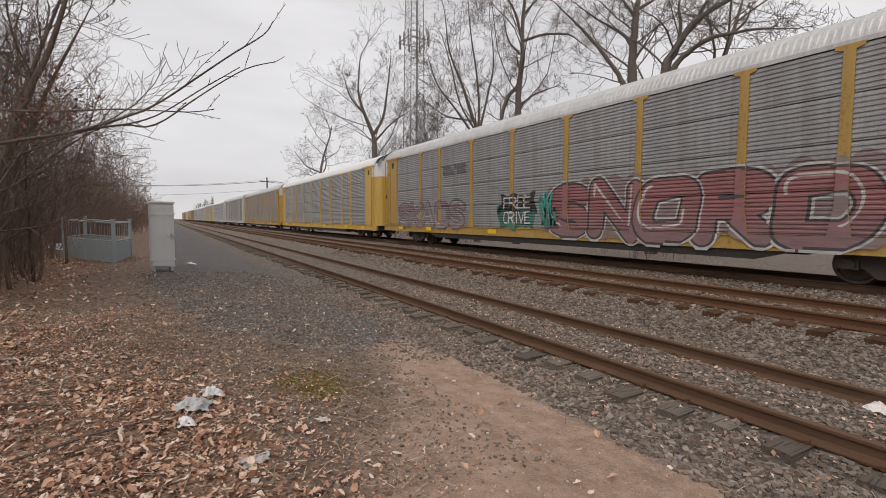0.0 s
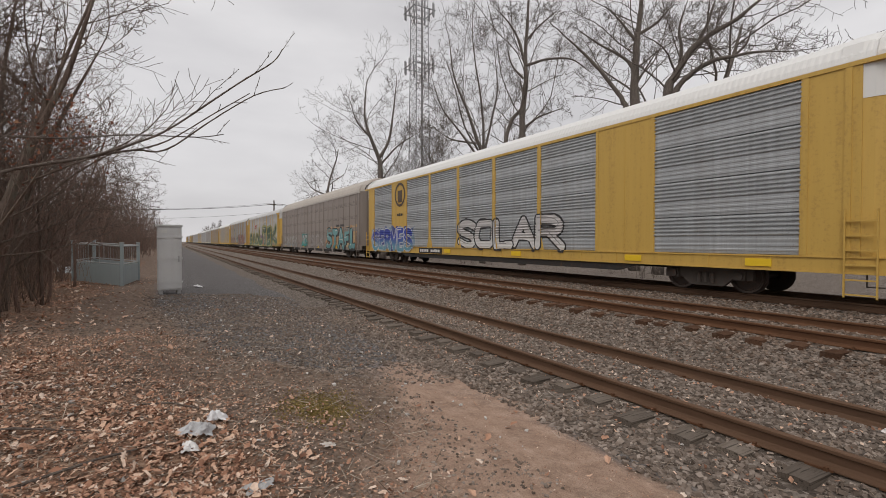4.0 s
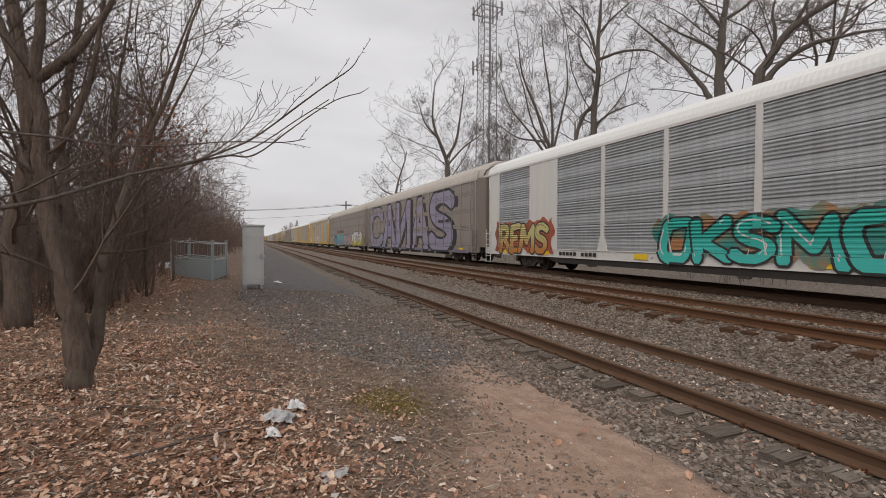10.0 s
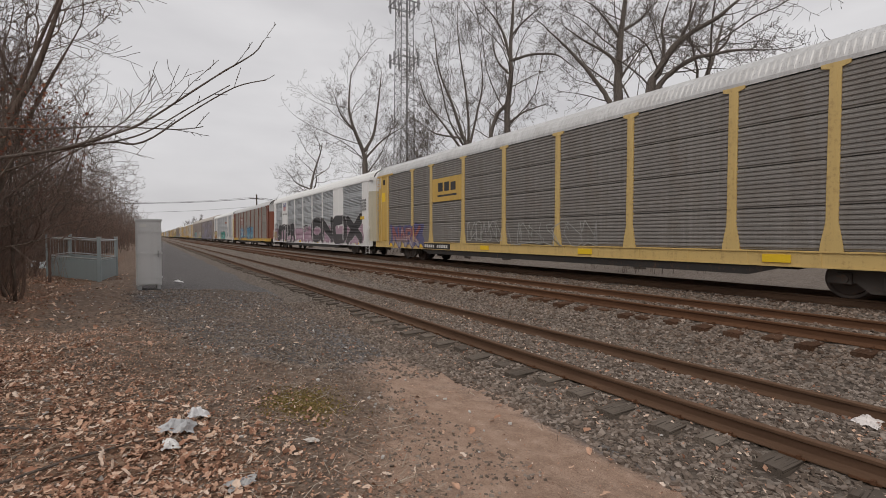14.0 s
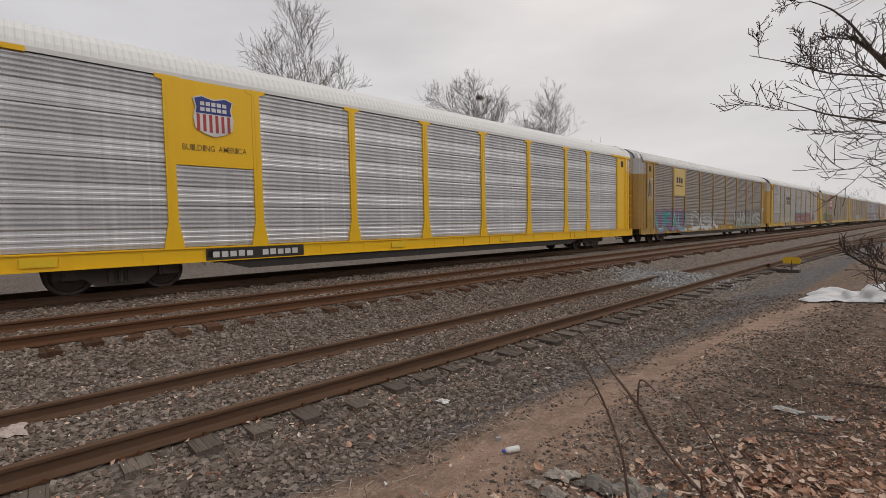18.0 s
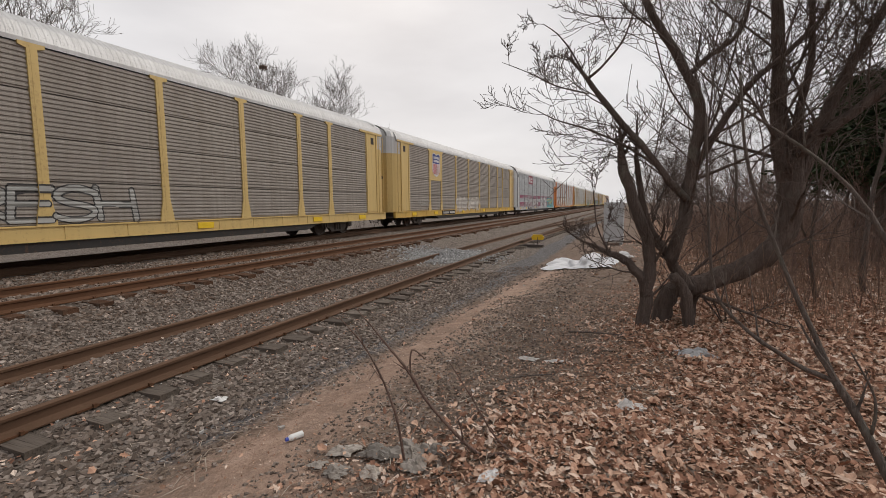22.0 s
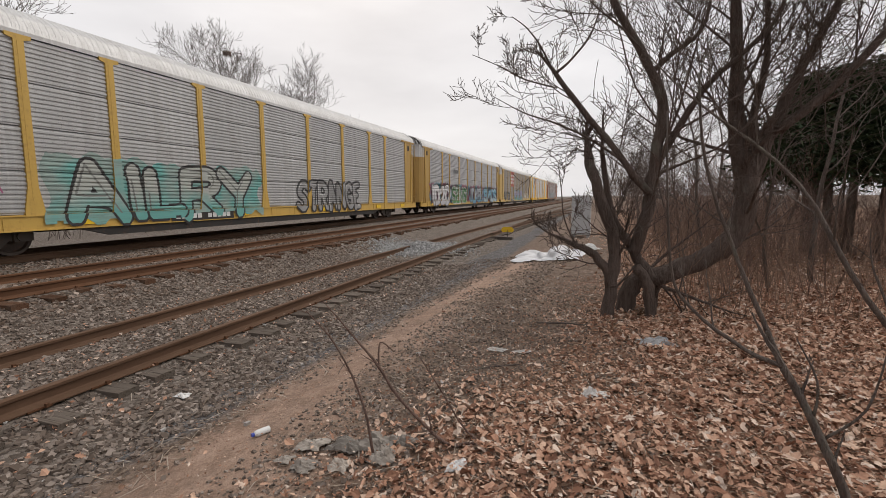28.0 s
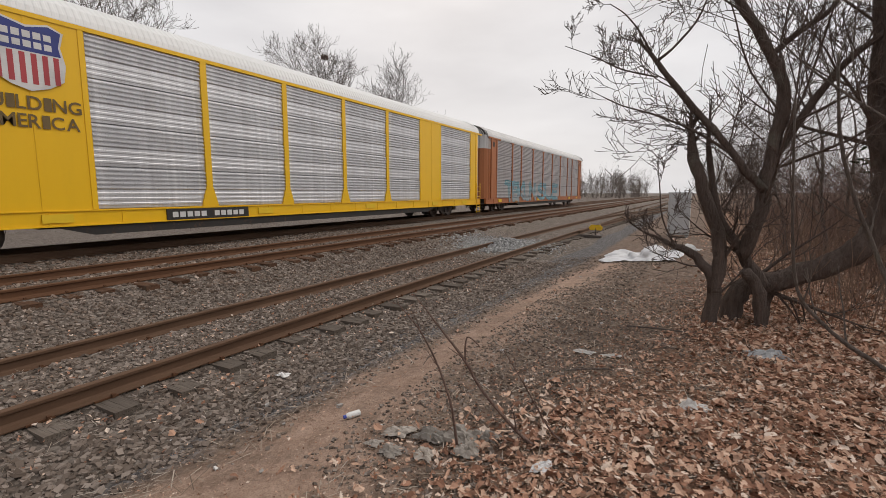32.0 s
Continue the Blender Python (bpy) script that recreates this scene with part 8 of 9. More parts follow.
lay_leaves("deep fallen oak leaves beneath the thicket", 68000, -5.4, 2.4, -9.4, 0.2, 0.03, 0.09, lambda x, y: fade(([-9, -6, -4, -2.5, -1, 0.2], [-0.5, 0.1, 0.9, 1.35, 1.3, 0.9]), 0.32)(x, y) & ~((np.hypot(x - 0.6, y + 5.0) < 1.0) & (grng.uniform(0, 1, len(x)) < 0.75)))
lay_leaves("fallen leaves along the right-hand wood edge", 9000, -9, 1.2, -22, -9, 0.06, 0.12, lambda x, y: fade(([-22, -9], [-0.2, -0.3]), 0.5)(x, y))
lay_leaves("single dry leaves blown over path and gravel", 700, 0.6, 6.6, -9, 13, 0.04, 0.09, lambda x, y: grng.uniform(0, 1, len(x)) < np.clip(1.3 - 0.2 * x, 0.15, 1))

lay_leaves("crumbled leaf fragments on the ground under the trees", 60000, -4.6, 2.0, -0.5, 10.0, 0.012, 0.04, lambda x, y: fade(([-0.5, 1, 4, 5.5, 7, 10], [1.2, 1.6, 1.3, 1.1, 0.6, 0.0]), 0.5)(x, y), CRUMBS)
lay_leaves("crumbled leaf fragments and chaff beneath the thicket", 75000, -5.0, 2.8, -10, 0.2, 0.012, 0.04, lambda x, y: fade(([-10, -6, -4, -2.5, -1, 0.2], [0.3, 0.9, 1.3, 1.6, 1.6, 1.2]), 0.5)(x, y), CRUMBS)
lay_leaves("crumbs of leaf and bark on the sand path", 9000, 1.0, 3.6, -9, 8, 0.006, 0.022, lambda x, y: grng.uniform(0, 1, len(x)) < 0.4 + 0.6 * (np.abs(y) < 4.5), CRUMBS)
lay_leaves("bark chips and leaf scraps between the siding rails", 6000, 4.0, 7.4, -12, 12, 0.015, 0.06, lambda x, y: np.abs(np.abs(x - SIDING_X) - 0.7525) > 0.1, CRUMBS)
mk = 2600
mx, my = 1.45 + grng.normal(0, 0.2, mk), 4.95 + grng.normal(0, 0.28, mk)
scatter("moss_patch", "low yellowish moss on dirt beside the path", "moss", CRUMBS, (mx, my, ground_z(mx, my) + grng.uniform(0.0, 0.016, mk), grng.uniform(0, 6.28, mk), grng.normal(0, 0.6, mk), grng.normal(0, 0.6, mk), grng.uniform(0.012, 0.035, mk)), leaf_material("yellow_moss", [(0.0, (0.12, 0.09, 0.02)), (0.5, (0.2, 0.16, 0.035)), (1.0, (0.32, 0.25, 0.08))]))

# dry leaves still hanging in the forked tree
hk = 420
hc = np.array([(-1.0, 6.5, 3.0), (-0.85, 6.6, 3.35), (-1.25, 6.5, 2.85), (-0.7, 6.5, 3.0)])[grng.randint(0, 4, hk)]
hung = scatter("hanging_leaves", "", "", LEAVES, (hc[:, 0] + grng.normal(0, 0.16, hk), hc[:, 1] + grng.normal(0, 0.2, hk), hc[:, 2] + grng.normal(0, 0.13, hk), grng.uniform(0, 6.28, hk), grng.uniform(-1.5, 1.5, hk), grng.uniform(-1.5, 1.5, hk), grng.uniform(0.02, 0.055, hk)), leaf_material("hanging_dry_leaf", [(0.0, (0.13, 0.05, 0.035)), (0.6, (0.3, 0.11, 0.075)), (1.0, (0.4, 0.22, 0.13))]))
hung.parent = forked

# fine straw, twigs and pale scraps on the dirt


def straw_shape():
    return np.array([(-0.5, -0.02, 0), (0.5, -0.012, 0.03), (0.5, 0.012, 0.03), (-0.5, 0.02, 0)]), [(0, 1, 2, 3)]


n = Nodes("dry_straw", 0.9)
n.color(n.ramp(n.island(), [(0.0, (0.08, 0.055, 0.04)), (0.6, (0.25, 0.19, 0.14)), (1.0, (0.5, 0.44, 0.37))]))
STRAW = n.m


def lay_straw(label, count, x0, x1, y0, y1, smin, smax, keep):
    x, y = grng.uniform(x0, x1, count), grng.uniform(y0, y1, count)
    m = keep(x, y)
    x, y = x[m], y[m]
    k = len(x)
    return scatter("straw_litter", label, "straw", [straw_shape()], (x, y, ground_z(x, y) + grng.uniform(0.004, 0.025, k), grng.uniform(0, 6.28, k), grng.normal(0, 0.15, k), grng.normal(0, 0.15, k), grng.uniform(smin, smax, k)), STRAW)


lay_straw("dead grass and twigs on bare dirt", 9000, -3.5, 2.4, 1.5, 9, 0.05, 0.22, lambda x, y: np.abs(x - path_mid(y)) > path_half(y) * 0.8)
lay_straw("chaff and twigs strewn on the siding", 5000, 3.4, 7.6, -12, 12, 0.04, 0.2, lambda x, y: np.abs(np.abs(x - SIDING_X) - 0.7525) > 0.1)
lay_straw("dead grass and twigs beside the path", 11000, -2.5, 3.4, -10, -1.5, 0.05, 0.2, lambda x, y: np.abs(x - path_mid(y)) > path_half(y) * 0.7)
sc = np.random.RandomState(9)
for lab, cnt, bx in (("small pale scraps of litter on the ground", 260, (-1.5, 3.4, 3, 16)), ("small pale scraps of litter beside the rails", 150, (0.5, 7.2, -12, 3))):
    x, y = sc.uniform(bx[0], bx[1], cnt), sc.uniform(bx[2], bx[3], cnt)
    wn = Nodes("pale_scrap", 0.8)
    wn.color(wn.ramp(wn.island(), [(0.0, (0.3, 0.28, 0.26)), (1.0, (0.62, 0.6, 0.58))]))
    scatter("litter_scraps", lab, "litter", STONES, (x, y, ground_z(x, y) + 0.012, sc.uniform(0, 6, cnt), sc.uniform(-0.3, 0.3, cnt), sc.uniform(-0.3, 0.3, cnt), sc.uniform(0.01, 0.045, cnt)), wn.m)
# ---------------- trackside things ----------------
STEEL_GREY = worn_paint("grey_cabinet_paint", (0.55, 0.555, 0.56), 0.08, 0.2)
GREEN_GREY = worn_paint("grey_green_panel_paint", (0.3, 0.35, 0.36), 0.1, 0.3)
GALV = worn_paint("galvanised_post_steel", (0.36, 0.37, 0.37), 0.15, 0.3)
DULL_WHITE = worn_paint("dull_white_paint", (0.6, 0.6, 0.58), 0.05, 0.25)
WOODP = tie_wood("weathered_pole_wood", (0.09, 0.07, 0.055), (0.2, 0.165, 0.135))


def gz(x, y):
    return float(ground_z(x, y))


def bevelled_box(x0, x1, y0, y1, z0, z1, r=0.02):
    bm = bmesh.new()
    bmesh.ops.create_cube(bm, size=1)
    for v in bm.verts:
        v.co = ((x0 + x1) / 2 + v.co.x * (x1 - x0), (y0 + y1) / 2 + v.co.y * (y1 - y0), (z0 + z1) / 2 + v.co.z * (z1 - z0))
    bmesh.ops.bevel(bm, geom=bm.edges[:], offset=r, segments=2, affect="EDGES")
    me = bpy.data.meshes.new("box")
    bm.to_mesh(me)
    bm.free()
    return me


def relay_cabinet(at, w, d, h, label):
    c = thing("relay_cabinet", label, "cabinet", at=at)
    part("body", bevelled_box(-w / 2, w / 2, -d / 2, d / 2, 0.12, h - 0.06, 0.012), STEEL_GREY, c)
    part("lid", bevelled_box(-w / 2 - 0.03, w / 2 + 0.03, -d / 2 - 0.03, d / 2 + 0.03, h - 0.07, h, 0.012), STEEL_GREY, c)
    door = part("door", bevelled_box(-w / 2 + 0.035, w / 2 - 0.035, -d / 2 - 0.03, -d / 2, 0.16, h - 0.1, 0.01), STEEL_GREY, c)
    for z in (0.35, h * 0.5, h - 0.42):
        part("hinge_bar", MB().box(-w / 2 - 0.02, -w / 2 + 0.2, -d / 2 - 0.05, -d / 2 - 0.025, z, z + 0.06), STEEL_GREY, door)
        part("hinge_bar", MB().box(w / 2 - 0.2, w / 2 + 0.02, -d / 2 - 0.05, -d / 2 - 0.025, z, z + 0.06), STEEL_GREY, door)
    part("label_plate", MB().box(-w / 2 + 0.08, -w / 2 + 0.25, -d / 2 - 0.037, -d / 2 - 0.03, h - 0.26, h - 0.16), DULL_WHITE, door, "white label plate")
    part("handle", MB().box(w / 2 - 0.11, w / 2 - 0.07, -d / 2 - 0.07, -d / 2 - 0.03, h * 0.46, h * 0.55), GALV, door)
    for x in (-w / 2 + 0.08, w / 2 - 0.08):
        part("foot", MB().box(x - 0.05, x + 0.05, -d / 2, d / 2, 0, 0.13), GALV, c)
    return c


relay_cabinet(Matrix.Translation((0.1, 17.4, gz(0.1, 17.3) + 0.04)) @ pose(0, 0, 0, 0, 0, 4), 0.66, 0.5, 2.2, "tall grey steel relay cabinet standing beside the lane")
relay_cabinet(Matrix.Translation((0.72, -20.3, gz(0.7, -20.3))) @ pose(0, 0, 0, 0, 0, 178), 0.75, 0.5, 1.75, "grey steel relay cabinet beyond the thicket")


def enclosure():
    e = thing("fenced_enclosure", "small grey-green fenced utility pit with metal rails", "enclosure", at=(0, 0, 0))
    corners = [(-1.35, 20.0), (-1.02, 23.0), (-2.75, 25.4), (-3.05, 22.4)]
    zb = [gz(x, y) for x, y in corners]
    for (x, y), z in zip(corners, zb):
        part("post", MB().box(x - 0.055, x + 0.055, y - 0.055, y + 0.055, z - 0.05, z + 1.55), GREEN_GREY, e)
        part("post_cap", MB().box(x - 0.07, x + 0.07, y - 0.07, y + 0.07, z + 1.55, z + 1.59), GALV, e)
    for i in range(4):
        (x0, y0), (x1, y1) = corners[i], corners[(i + 1) % 4]
        z0, z1 = zb[i], zb[(i + 1) % 4]
        for h, r in ((1.45, 0.028), (0.8, 0.022)):
            part("rail", MB().tube([(x0, y0, z0 + h), (x1, y1, z1 + h)], [r, r], 8), GALV, e)
        d = Vector((y1 - y0, x0 - x1, 0)).normalized() * 0.015
        b = MB()
        b.prism([(0, 0), (1, 0), (1, 1), (0, 1)], "z", 0, 1)
        b.v = [(x0 + (x1 - x0) * (0.03 + 0.94 * p[0]) + d.x * (2 * p[1] - 1), y0 + (y1 - y0) * (0.03 + 0.94 * p[0]) + d.y * (2 * p[1] - 1), z0 + (z1 - z0) * p[0] + 0.04 + 0.7 * p[2]) for p in b.v]
        part("panel", b, GREEN_GREY, e)
        for k in range(1, 9):
            u = k / 9
            px, py, pz = x0 + (x1 - x0) * u, y0 + (y1 - y0) * u, z0 + (z1 - z0) * u
            part("bar", MB().tube([(px, py, pz + 0.74), (px, py, pz + 1.45)], [0.006, 0.006], 4), GALV, e)


enclosure()


def crumpled(name, label, category, x, y, sx, sy, h, c1, c2, seed, rough=0.5, lift=0.02):
    """A crumpled sheet or bag lying on the ground."""
    n_ = 34 if h > 0.2 else 15
    rows = []
    for i in range(n_):
        row = []
        for j in range(n_):
            u, v = i / (n_ - 1) * 2 - 1, j / (n_ - 1) * 2 - 1
            r = max(abs(u), abs(v)) ** 1.0
            k = noise.noise(Vector((u * 1.6 + seed, v * 1.6, seed)))
            f = noise.noise(Vector((u * 4 + seed, v * 4, 3.1 + seed)))
            f2 = abs(noise.noise(Vector((u * 6 - seed, v * 6, 1.7))))
            edge = 1 + 0.45 * k
            px, py = x + sx * u * edge + 0.1 * sx * f, y + sy * v * edge + 0.1 * sy * f
            hz_ = h * max(0.0, 1 - r ** 2) * (0.55 + 0.7 * k + 0.5 * f) + (0.3 if h > 0.2 else 0.8) * h * f2 * (1 - 0.5 * r)
            row.append((px, py, gz(px, py) + lift + max(0.0, hz_)))
        rows.append(row)
    n = Nodes(name + "_skin", rough, spec=0.4)
    n.color(n.mix(n.noise(9, 5), c1, c2)).bump(n.noise(30, 4), 0.01, 0.5)
    return thing(name, label, category, data=MB().strip(rows).mesh(name, n.m, h > 0.2))


crumpled("tarp", "crumpled white plastic sheet lying by the path", "tarp", 1.3, -13.3, 0.85, 0.75, 0.3, (0.72, 0.72, 0.73), (0.5, 0.5, 0.51), 1.5)
crumpled("tarp", "small white plastic remnant beside the thicket", "tarp", 0.35, -14.4, 0.35, 0.3, 0.16, (0.7, 0.7, 0.7), (0.5, 0.5, 0.5), 2.5)
for i, (x, y, w, d, hh, tone) in enumerate([(1.5, -2.98, 0.16, 0.12, 0.1, 0.3), (1.7, -2.9, 0.13, 0.1, 0.07, 0.2), (1.38, -2.84, 0.1, 0.1, 0.09, 0.34), (1.95, -2.86, 0.12, 0.09, 0.05, 0.42), (1.86, -2.62, 0.1, 0.08, 0.05, 0.3), (1.62, -2.66, 0.09, 0.07, 0.06, 0.5), (2.03, -2.66, 0.07, 0.06, 0.03, 0.36), (1.3, -3.02, 0.09, 0.06, 0.05, 0.24)]):
    crumpled("plastic_bag", "torn dirty plastic half buried in dead leaves", "plastic bag", x, y, w * 0.8, d * 0.8, hh * 0.8, (tone * 1.15, tone * 1.05, tone * 0.93), (tone * 0.55, tone * 0.46, tone * 0.38), 3.5 + 0.7 * i, 0.45)
crumpled("paper_wad", "white crumpled paper on fallen leaves", "paper", 0.86, -2.81, 0.055, 0.05, 0.045, (0.8, 0.8, 0.8), (0.65, 0.65, 0.65), 5.2, 0.8)
crumpled("paper_wad", "white paper scrap lying in leaves", "paper", 0.06, -4.06, 0.1, 0.08, 0.06, (0.7, 0.68, 0.65), (0.5, 0.48, 0.46), 6.2, 0.8)
crumpled("plastic_bag", "grey plastic scrap beside the tree", "plastic bag", -0.55, -5.59, 0.18, 0.12, 0.08, (0.4, 0.41, 0.42), (0.25, 0.25, 0.25), 7.2, 0.5)
crumpled("paper_wad", "pale paper scrap on bare dirt", "paper", 1.11, -5.17, 0.1, 0.05, 0.03, (0.6, 0.58, 0.54), (0.42, 0.4, 0.38), 8.2, 0.8)
crumpled("paper_wad", "pale flat scrap on bare dirt", "paper", 0.83, -5.13, 0.1, 0.05, 0.02, (0.55, 0.53, 0.5), (0.42, 0.4, 0.38), 8.9, 0.8)
crumpled("paper_wad", "white scrap on dark ballast beside the siding", "paper", 4.0, -3.6, 0.07, 0.05, 0.03, (0.75, 0.74, 0.72), (0.6, 0.58, 0.56), 9.2, 0.8)
crumpled("paper_wad", "white crumpled paper in fallen leaves", "paper", 0.49, 4.98, 0.09, 0.07, 0.07, (0.75, 0.76, 0.78), (0.6, 0.6, 0.62), 10.2, 0.8)
crumpled("plastic_bag", "greyish plastic bag in fallen leaves", "plastic bag", 0.32, 4.7, 0.13, 0.1, 0.1, (0.52, 0.53, 0.55), (0.36, 0.36, 0.37), 11.2, 0.5)
crumpled("paper_wad", "small white litter in fallen leaves", "paper", 0.25, 4.34, 0.06, 0.05, 0.05, (0.78, 0.78, 0.78), (0.62, 0.62, 0.62), 12.2, 0.8)
crumpled("plastic_scrap", "flat grey plastic scrap on dirt", "litter", 0.63, 3.46, 0.09, 0.07, 0.02, (0.42, 0.42, 0.42), (0.3, 0.3, 0.3), 13.2, 0.5)
crumpled("paper_wad", "pale scrap on the dirt by the moss", "paper", 1.23, 3.9, 0.06, 0.04, 0.02, (0.6, 0.55, 0.5), (0.45, 0.42, 0.4), 14.2, 0.8)
crumpled("paper_wad", "white paper between the siding rails", "paper", 6.35, 1.78, 0.17, 0.1, 0.06, (0.74, 0.7, 0.68), (0.58, 0.54, 0.52), 15.2, 0.8)
crumpled("paper_wad", "brownish cardboard scrap between the siding rails", "paper", 6.25, 0.02, 0.16, 0.1, 0.04, (0.5, 0.42, 0.38), (0.38, 0.31, 0.28), 16.2, 0.8)
crumpled("plastic_bag", "pale blue plastic bag at the wood edge", "plastic bag", -4.0, 27.5, 0.6, 0.5, 0.4, (0.5, 0.66, 0.72), (0.7, 0.72, 0.74), 17.2, 0.5)
crumpled("paper_wad", "white litter beyond the relay cabinet", "paper", 1.0, 19.5, 0.15, 0.12, 0.08, (0.7, 0.7, 0.7), (0.55, 0.55, 0.55), 18.2, 0.8)

# bottle on the path
bt = thing("bottle", "small white plastic bottle with blue cap on the path", "bottle", at=Matrix.Translation((2.49, -2.97, gz(2.49, -2.97) + 0.027)) @ pose(0, 0, 0, 0, 0, 65) @ Matrix.Scale(0.76, 4))
n = Nodes("white_plastic", 0.35)
n.color(n.mix(n.noise(12), (0.75, 0.75, 0.74), (0.6, 0.6, 0.58)))
part("flask", MB().tube([(-0.09, 0, 0), (-0.085, 0, 0), (0.04, 0, 0), (0.06, 0, 0), (0.075, 0, 0)], [0.02, 0.034, 0.034, 0.028, 0.015], 14), n.m, bt)
nb = Nodes("blue_plastic", 0.35)
nb.color((0.05, 0.08, 0.4))
part("cap", MB().tube([(0.073, 0, 0), (0.1, 0, 0)], [0.02, 0.02], 12), nb.m, bt)

# fallen sticks
for x, y, l, a, r in ((1.57, 4.0, 0.16, 60, 0.008), (-0.35, 4.3, 0.9, 20, 0.012), (0.1, 5.5, 0.7, -40, 0.01), (-1.0, 5.2, 1.2, -15, 0.012), (-0.9, 3.6, 0.8, 70, 0.01), (1.0, -4.5, 0.6, 30, 0.008), (0.4, -6.2, 0.9, 160, 0.012), (2.6, -4.4, 0.4, 100, 0.006), (2.2, 5.9, 0.3, 20, 0.006), (-1.3, 3.0, 0.7, 10, 0.03)):
    dx, dy = math.cos(radians(a)) * l / 2, math.sin(radians(a)) * l / 2
    b = MB().tube([(x - dx, y - dy, gz(x - dx, y - dy) + 0.03), (x + 0.02, y, gz(x, y) + 0.05), (x + dx, y + dy, gz(x + dx, y + dy) + 0.03)], [r, r * 0.9, r * 0.5], 6)
    thing("stick", "dry fallen stick lying on the ground", "stick", "fallen sticks", data=b.mesh("stick", BARK_GREY))

# switch stand beside the turnout
ss = thing("switch_stand", "low switch stand with yellow target plate", "switch stand", at=(4.0, -21.2, gz(4.0, -21.2)))
part("base", MB().box(-0.25, 0.45, -0.16, 0.16, 0.0, 0.12), TRUCK, ss)
part("mast", MB().tube([(0, 0, 0.1), (0, 0, 0.45)], [0.03, 0.025], 8), TRUCK, ss)
part("target", MB().prism([(-0.24, 0.34), (0.24, 0.34), (0.3, 0.45), (0.2, 0.58), (-0.2, 0.58), (-0.3, 0.45)], "y", -0.02, 0.02), worn_paint("target_yellow", (0.72, 0.45, 0.02), 0.05, 0.15), ss, "yellow target plate")
part("lever", MB().tube([(0.1, 0.1, 0.12), (0.75, 0.3, 0.1)], [0.02, 0.02], 6), TRUCK, ss)
part("throw_rod", MB().box(0.2, 1.6, -0.05, 0.02, 0.03, 0.07), TRUCK, ss)

# diverging rails of the turnout
tn = thing("turnout_track", "rusty rails curving away from the siding", "railway track", kind="structure", at=(SIDING_X, 0, SIDING_Z - 0.172))
for sgn in (-1, 1):
    rows_ = []
    for i in range(40):
        y = -22.0 - i * 2.0
        off = -min(0.0021 * (i * 2.0) ** 2, 0.16 * i * 2.0)
        x = sgn * 0.7525 + off + (0.09 if sgn > 0 else 0.0) - 0.08
        rows_.append([(x - 0.07, y, 0), (x - 0.012, y, 0.03), (x - 0.036, y, 0.14), (x - 0.03, y, 0.168), (x + 0.03, y, 0.168), (x + 0.036, y, 0.14), (x + 0.012, y, 0.03), (x + 0.07, y, 0)])
    part("rail", MB().strip(rows_), RUST, tn)
trng = random.Random(21)
tshape = tie_mesh("tie", trng)
for i in range(60):
    y = -24 - i * 0.55
    off = -min(0.0021 * (-22 - y) ** 2, 0.16 * (-22 - y))
    part("tie", tshape, TIE, tn, at=pose(off, y, -0.012, 0, 0, trng.uniform(-2, 2)))

# ---------------- beyond the tracks ----------------


def lattice_tower(x, y, h, w0, w1):
    """A tall lattice mast with antenna panels."""
    t = thing("lattice_tower", "tall grey steel lattice tower with antenna panels", "tower", at=(x, y, -0.4))
    m = worn_paint("tower_steel", (0.27, 0.27, 0.28), 0.1, 0.2)
    n_ = 44

    def corner(k, u):
        w = (w0 + (w1 - w0) * u) / 2
        return (w * (1 if k in (0, 1) else -1), w * (1 if k in (1, 2) else -1), h * u)

    for k in range(4):
        part("leg", MB().tube([corner(k, 0), corner(k, 1)], [0.085, 0.06], 6), m, t)
    b = MB()
    for i in range(n_):
        u, v = i / n_, (i + 1) / n_
        for k in range(4):
            b.tube([corner(k, u), corner((k + 1) % 4, u)], [0.03, 0.03], 4, False)
            b.tube([corner(k, u), corner((k + 1) % 4, v)], [0.03, 0.03], 4, False)
    tagged(part("bracing", b, m, t), "crossed steel bracing", kind="stuff")
    for z in (0.655, 0.845):
        part("platform", MB().box(-1.9, 1.9, -1.9, -1.75, h * z, h * z + 0.12).box(-1.9, 1.9, 1.75, 1.9, h * z, h * z + 0.12).box(-1.9, -1.75, -1.9, 1.9, h * z, h * z + 0.12).box(1.75, 1.9, -1.9, 1.9, h * z, h * z + 0.12), m, t)
        for k in range(12):
            a = k % 3 * 1.5 - 1.5
            px, py = ((a, -1.8), (1.8, a), (a, 1.8), (-1.8, a))[k // 3]
            part("antenna", MB().box(px - 0.09, px + 0.09, py - 0.08, py + 0.08, h * z - 0.9, h * z + 1.2), m, t)
    part("cable_run", MB().box(-0.14, 0.14, -1.0, -0.85, 0, h * 0.97), m, t)


lattice_tower(34.6, 65.6, 46, 2.7, 1.9)


def utility_pole(x, y, h, label="weathered wooden utility pole with crossarm"):
    p = thing("utility_pole", label, "pole", "utility poles", at=(x, y, -0.3))
    part("shaft", MB().tube([(0, 0, 0), (0, 0, h)], [0.17, 0.12], 10), WOODP, p)
    part("crossarm", MB().box(-1.2, 1.2, -0.06, 0.06, h - 0.9, h - 0.76), WOODP, p)
    for dx in (-1.05, -0.45, 0.45, 1.05):
        part("insulator", MB().tube([(dx, 0, h - 0.76), (dx, 0, h - 0.58)], [0.05, 0.03], 8), DULL_WHITE, p)


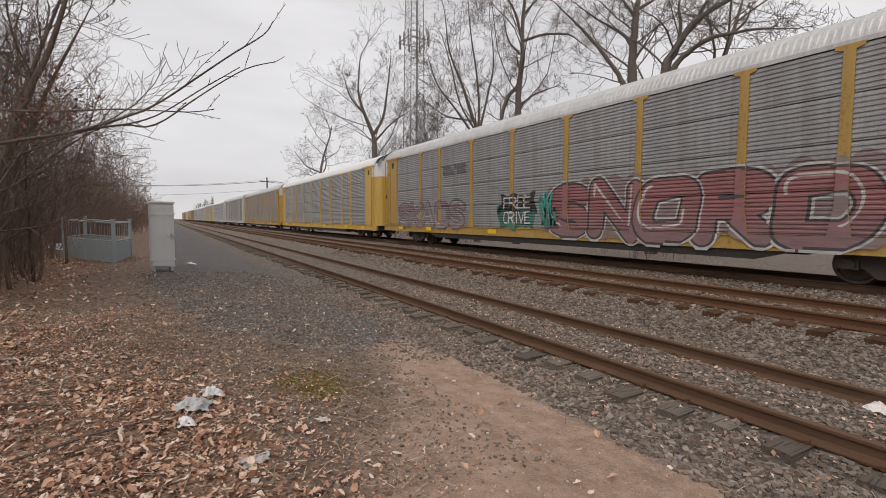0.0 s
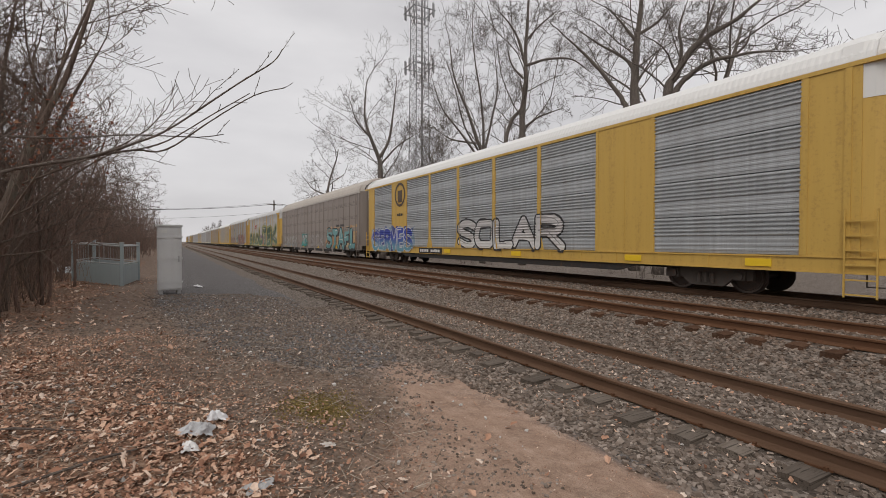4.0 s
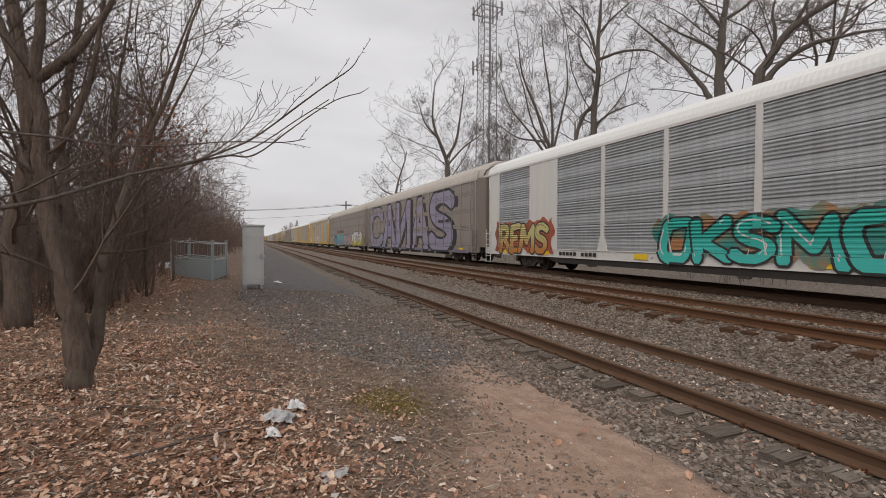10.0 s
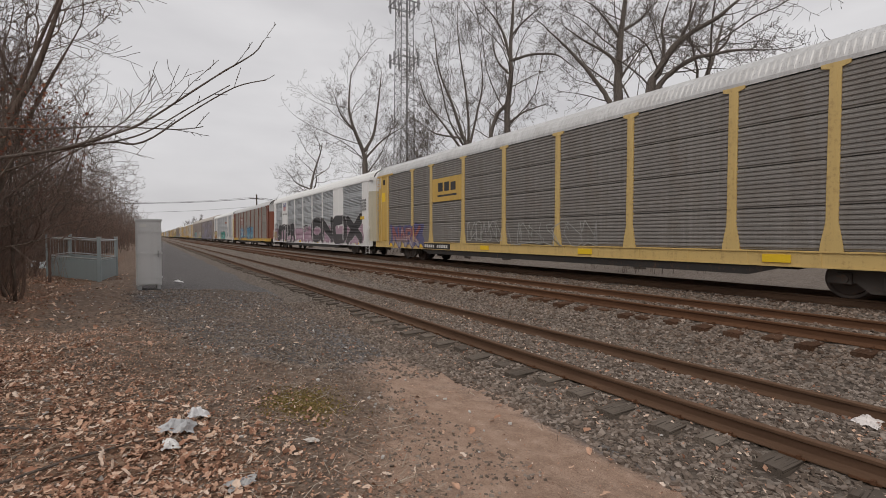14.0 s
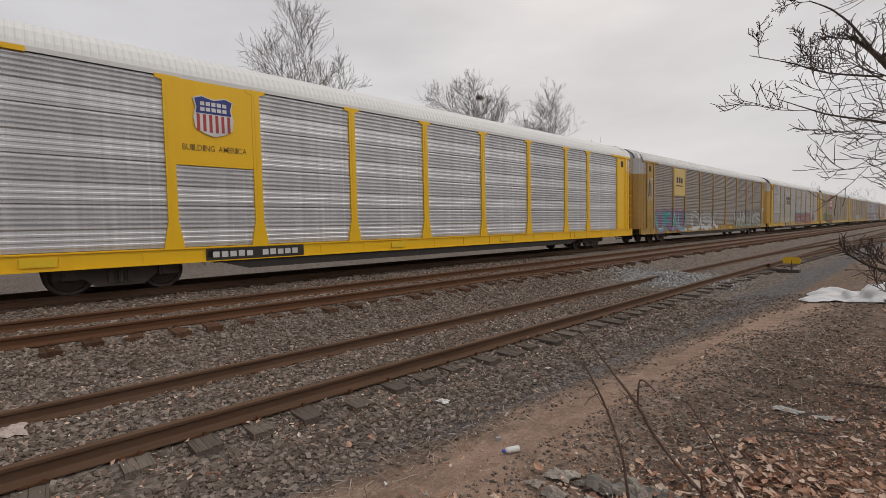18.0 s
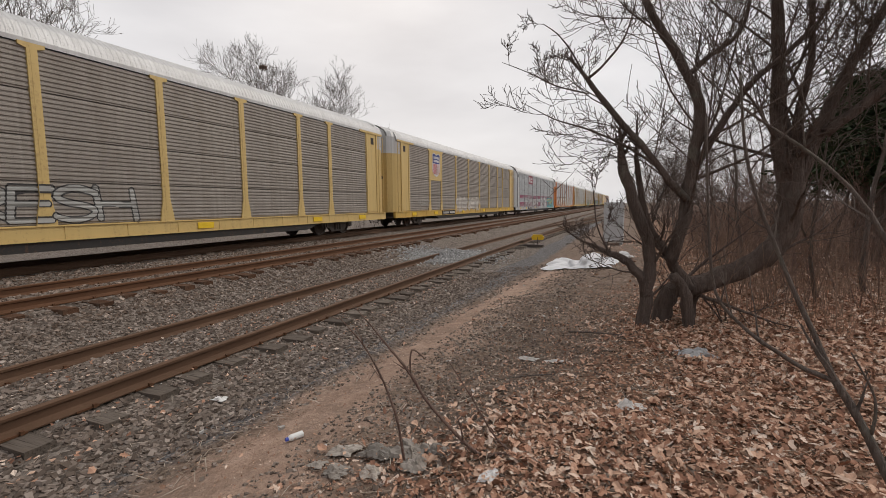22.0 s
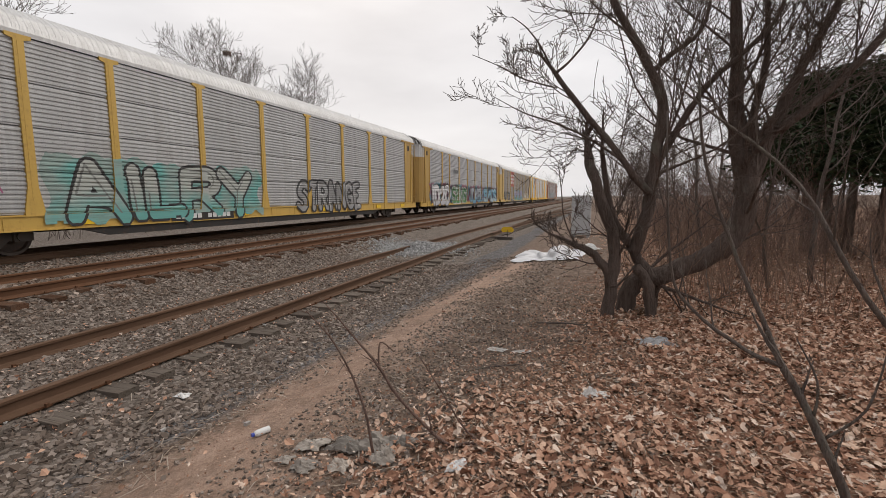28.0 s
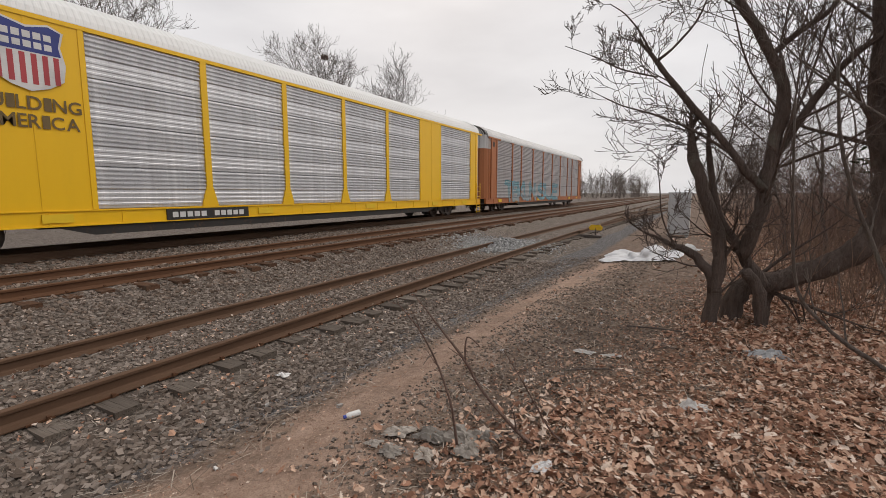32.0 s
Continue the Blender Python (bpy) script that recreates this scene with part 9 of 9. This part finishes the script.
poles = [(17.2, 92, 10.0), (-32, 105, 10.0), (60, 84, 10.0)]
for x, y, h in poles:
    utility_pole(x, y, h)
for a, b2 in ((0, 1), (0, 2)):
    for dx, dz in ((-1.0, 0), (0.5, 0), (1.0, 0), (0, -1.6)):
        (x0, y0, h0), (x1, y1, h1) = poles[a], poles[b2]
        pts = [(x0 + dx + (x1 - x0) * s / 14, y0 + (y1 - y0) * s / 14, h0 - 0.9 + dz + (h1 - h0) * s / 14 - 1.6 * 4 * (s / 14) * (1 - s / 14)) for s in range(15)]
        thing("power_line", "thin dark overhead wire between poles", "cable", "overhead wires", data=MB().tube(pts, [0.025] * 15, 4).mesh("power_line", BLACK))

WALLP = worn_paint("pale_siding_paint", (0.42, 0.42, 0.42), 0.05, 0.2)
ROOFP = worn_paint("dark_roof_shingle", (0.09, 0.085, 0.085), 0.05, 0.3)
GLASS = Nodes("window_glass", 0.08, 0.0, 0.6).color((0.05, 0.06, 0.07)).m


def house(x, y, w, d, h, turn, label):
    """A plain house far behind the railway."""
    o = thing("house", label, "house", at=Matrix.Translation((x, y, -0.4)) @ pose(0, 0, 0, 0, 0, turn))
    part("wall", MB().prism([(-w / 2, 0), (w / 2, 0), (w / 2, h), (0, h + w * 0.32), (-w / 2, h)], "y", -d / 2, d / 2), WALLP, o)
    for s in (-1, 1):
        part("roof", MB().prism([(0, h + w * 0.32), (s * (w / 2 + 0.4), h - 0.22), (s * (w / 2 + 0.4), h - 0.02), (0, h + w * 0.32 + 0.22)], "y", -d / 2 - 0.4, d / 2 + 0.4), ROOFP, o)
    for z in (1.0, 3.7):
        for yy in (-d * 0.3, 0, d * 0.3):
            wd = part("window", MB().box(-w / 2 - 0.04, -w / 2 + 0.02, yy - 0.5, yy + 0.5, z, z + 1.4), DULL_WHITE, o)
            part("pane", MB().box(-w / 2 - 0.05, -w / 2 - 0.03, yy - 0.42, yy + 0.42, z + 0.08, z + 1.32), GLASS, wd)


house(46, -8.5, 8, 11, 5.6, 4, "pale grey two-storey house behind the railway")
house(50, -16, 8, 9, 5.2, -8, "grey gabled house behind bare trees")
house(60, 44, 9, 12, 5.6, 20, "grey house behind the bare trees")


def motions():
    rows = (0, 8, 16, 24, 32)
    for k, car in CARS:
        walk(car, [(t, pose(MAIN_X, S0 + SPEED * t - PITCH * k + SLACK.get(k, 0.0), MAIN_Z + body_lift(k))) for t in rows])


motions()
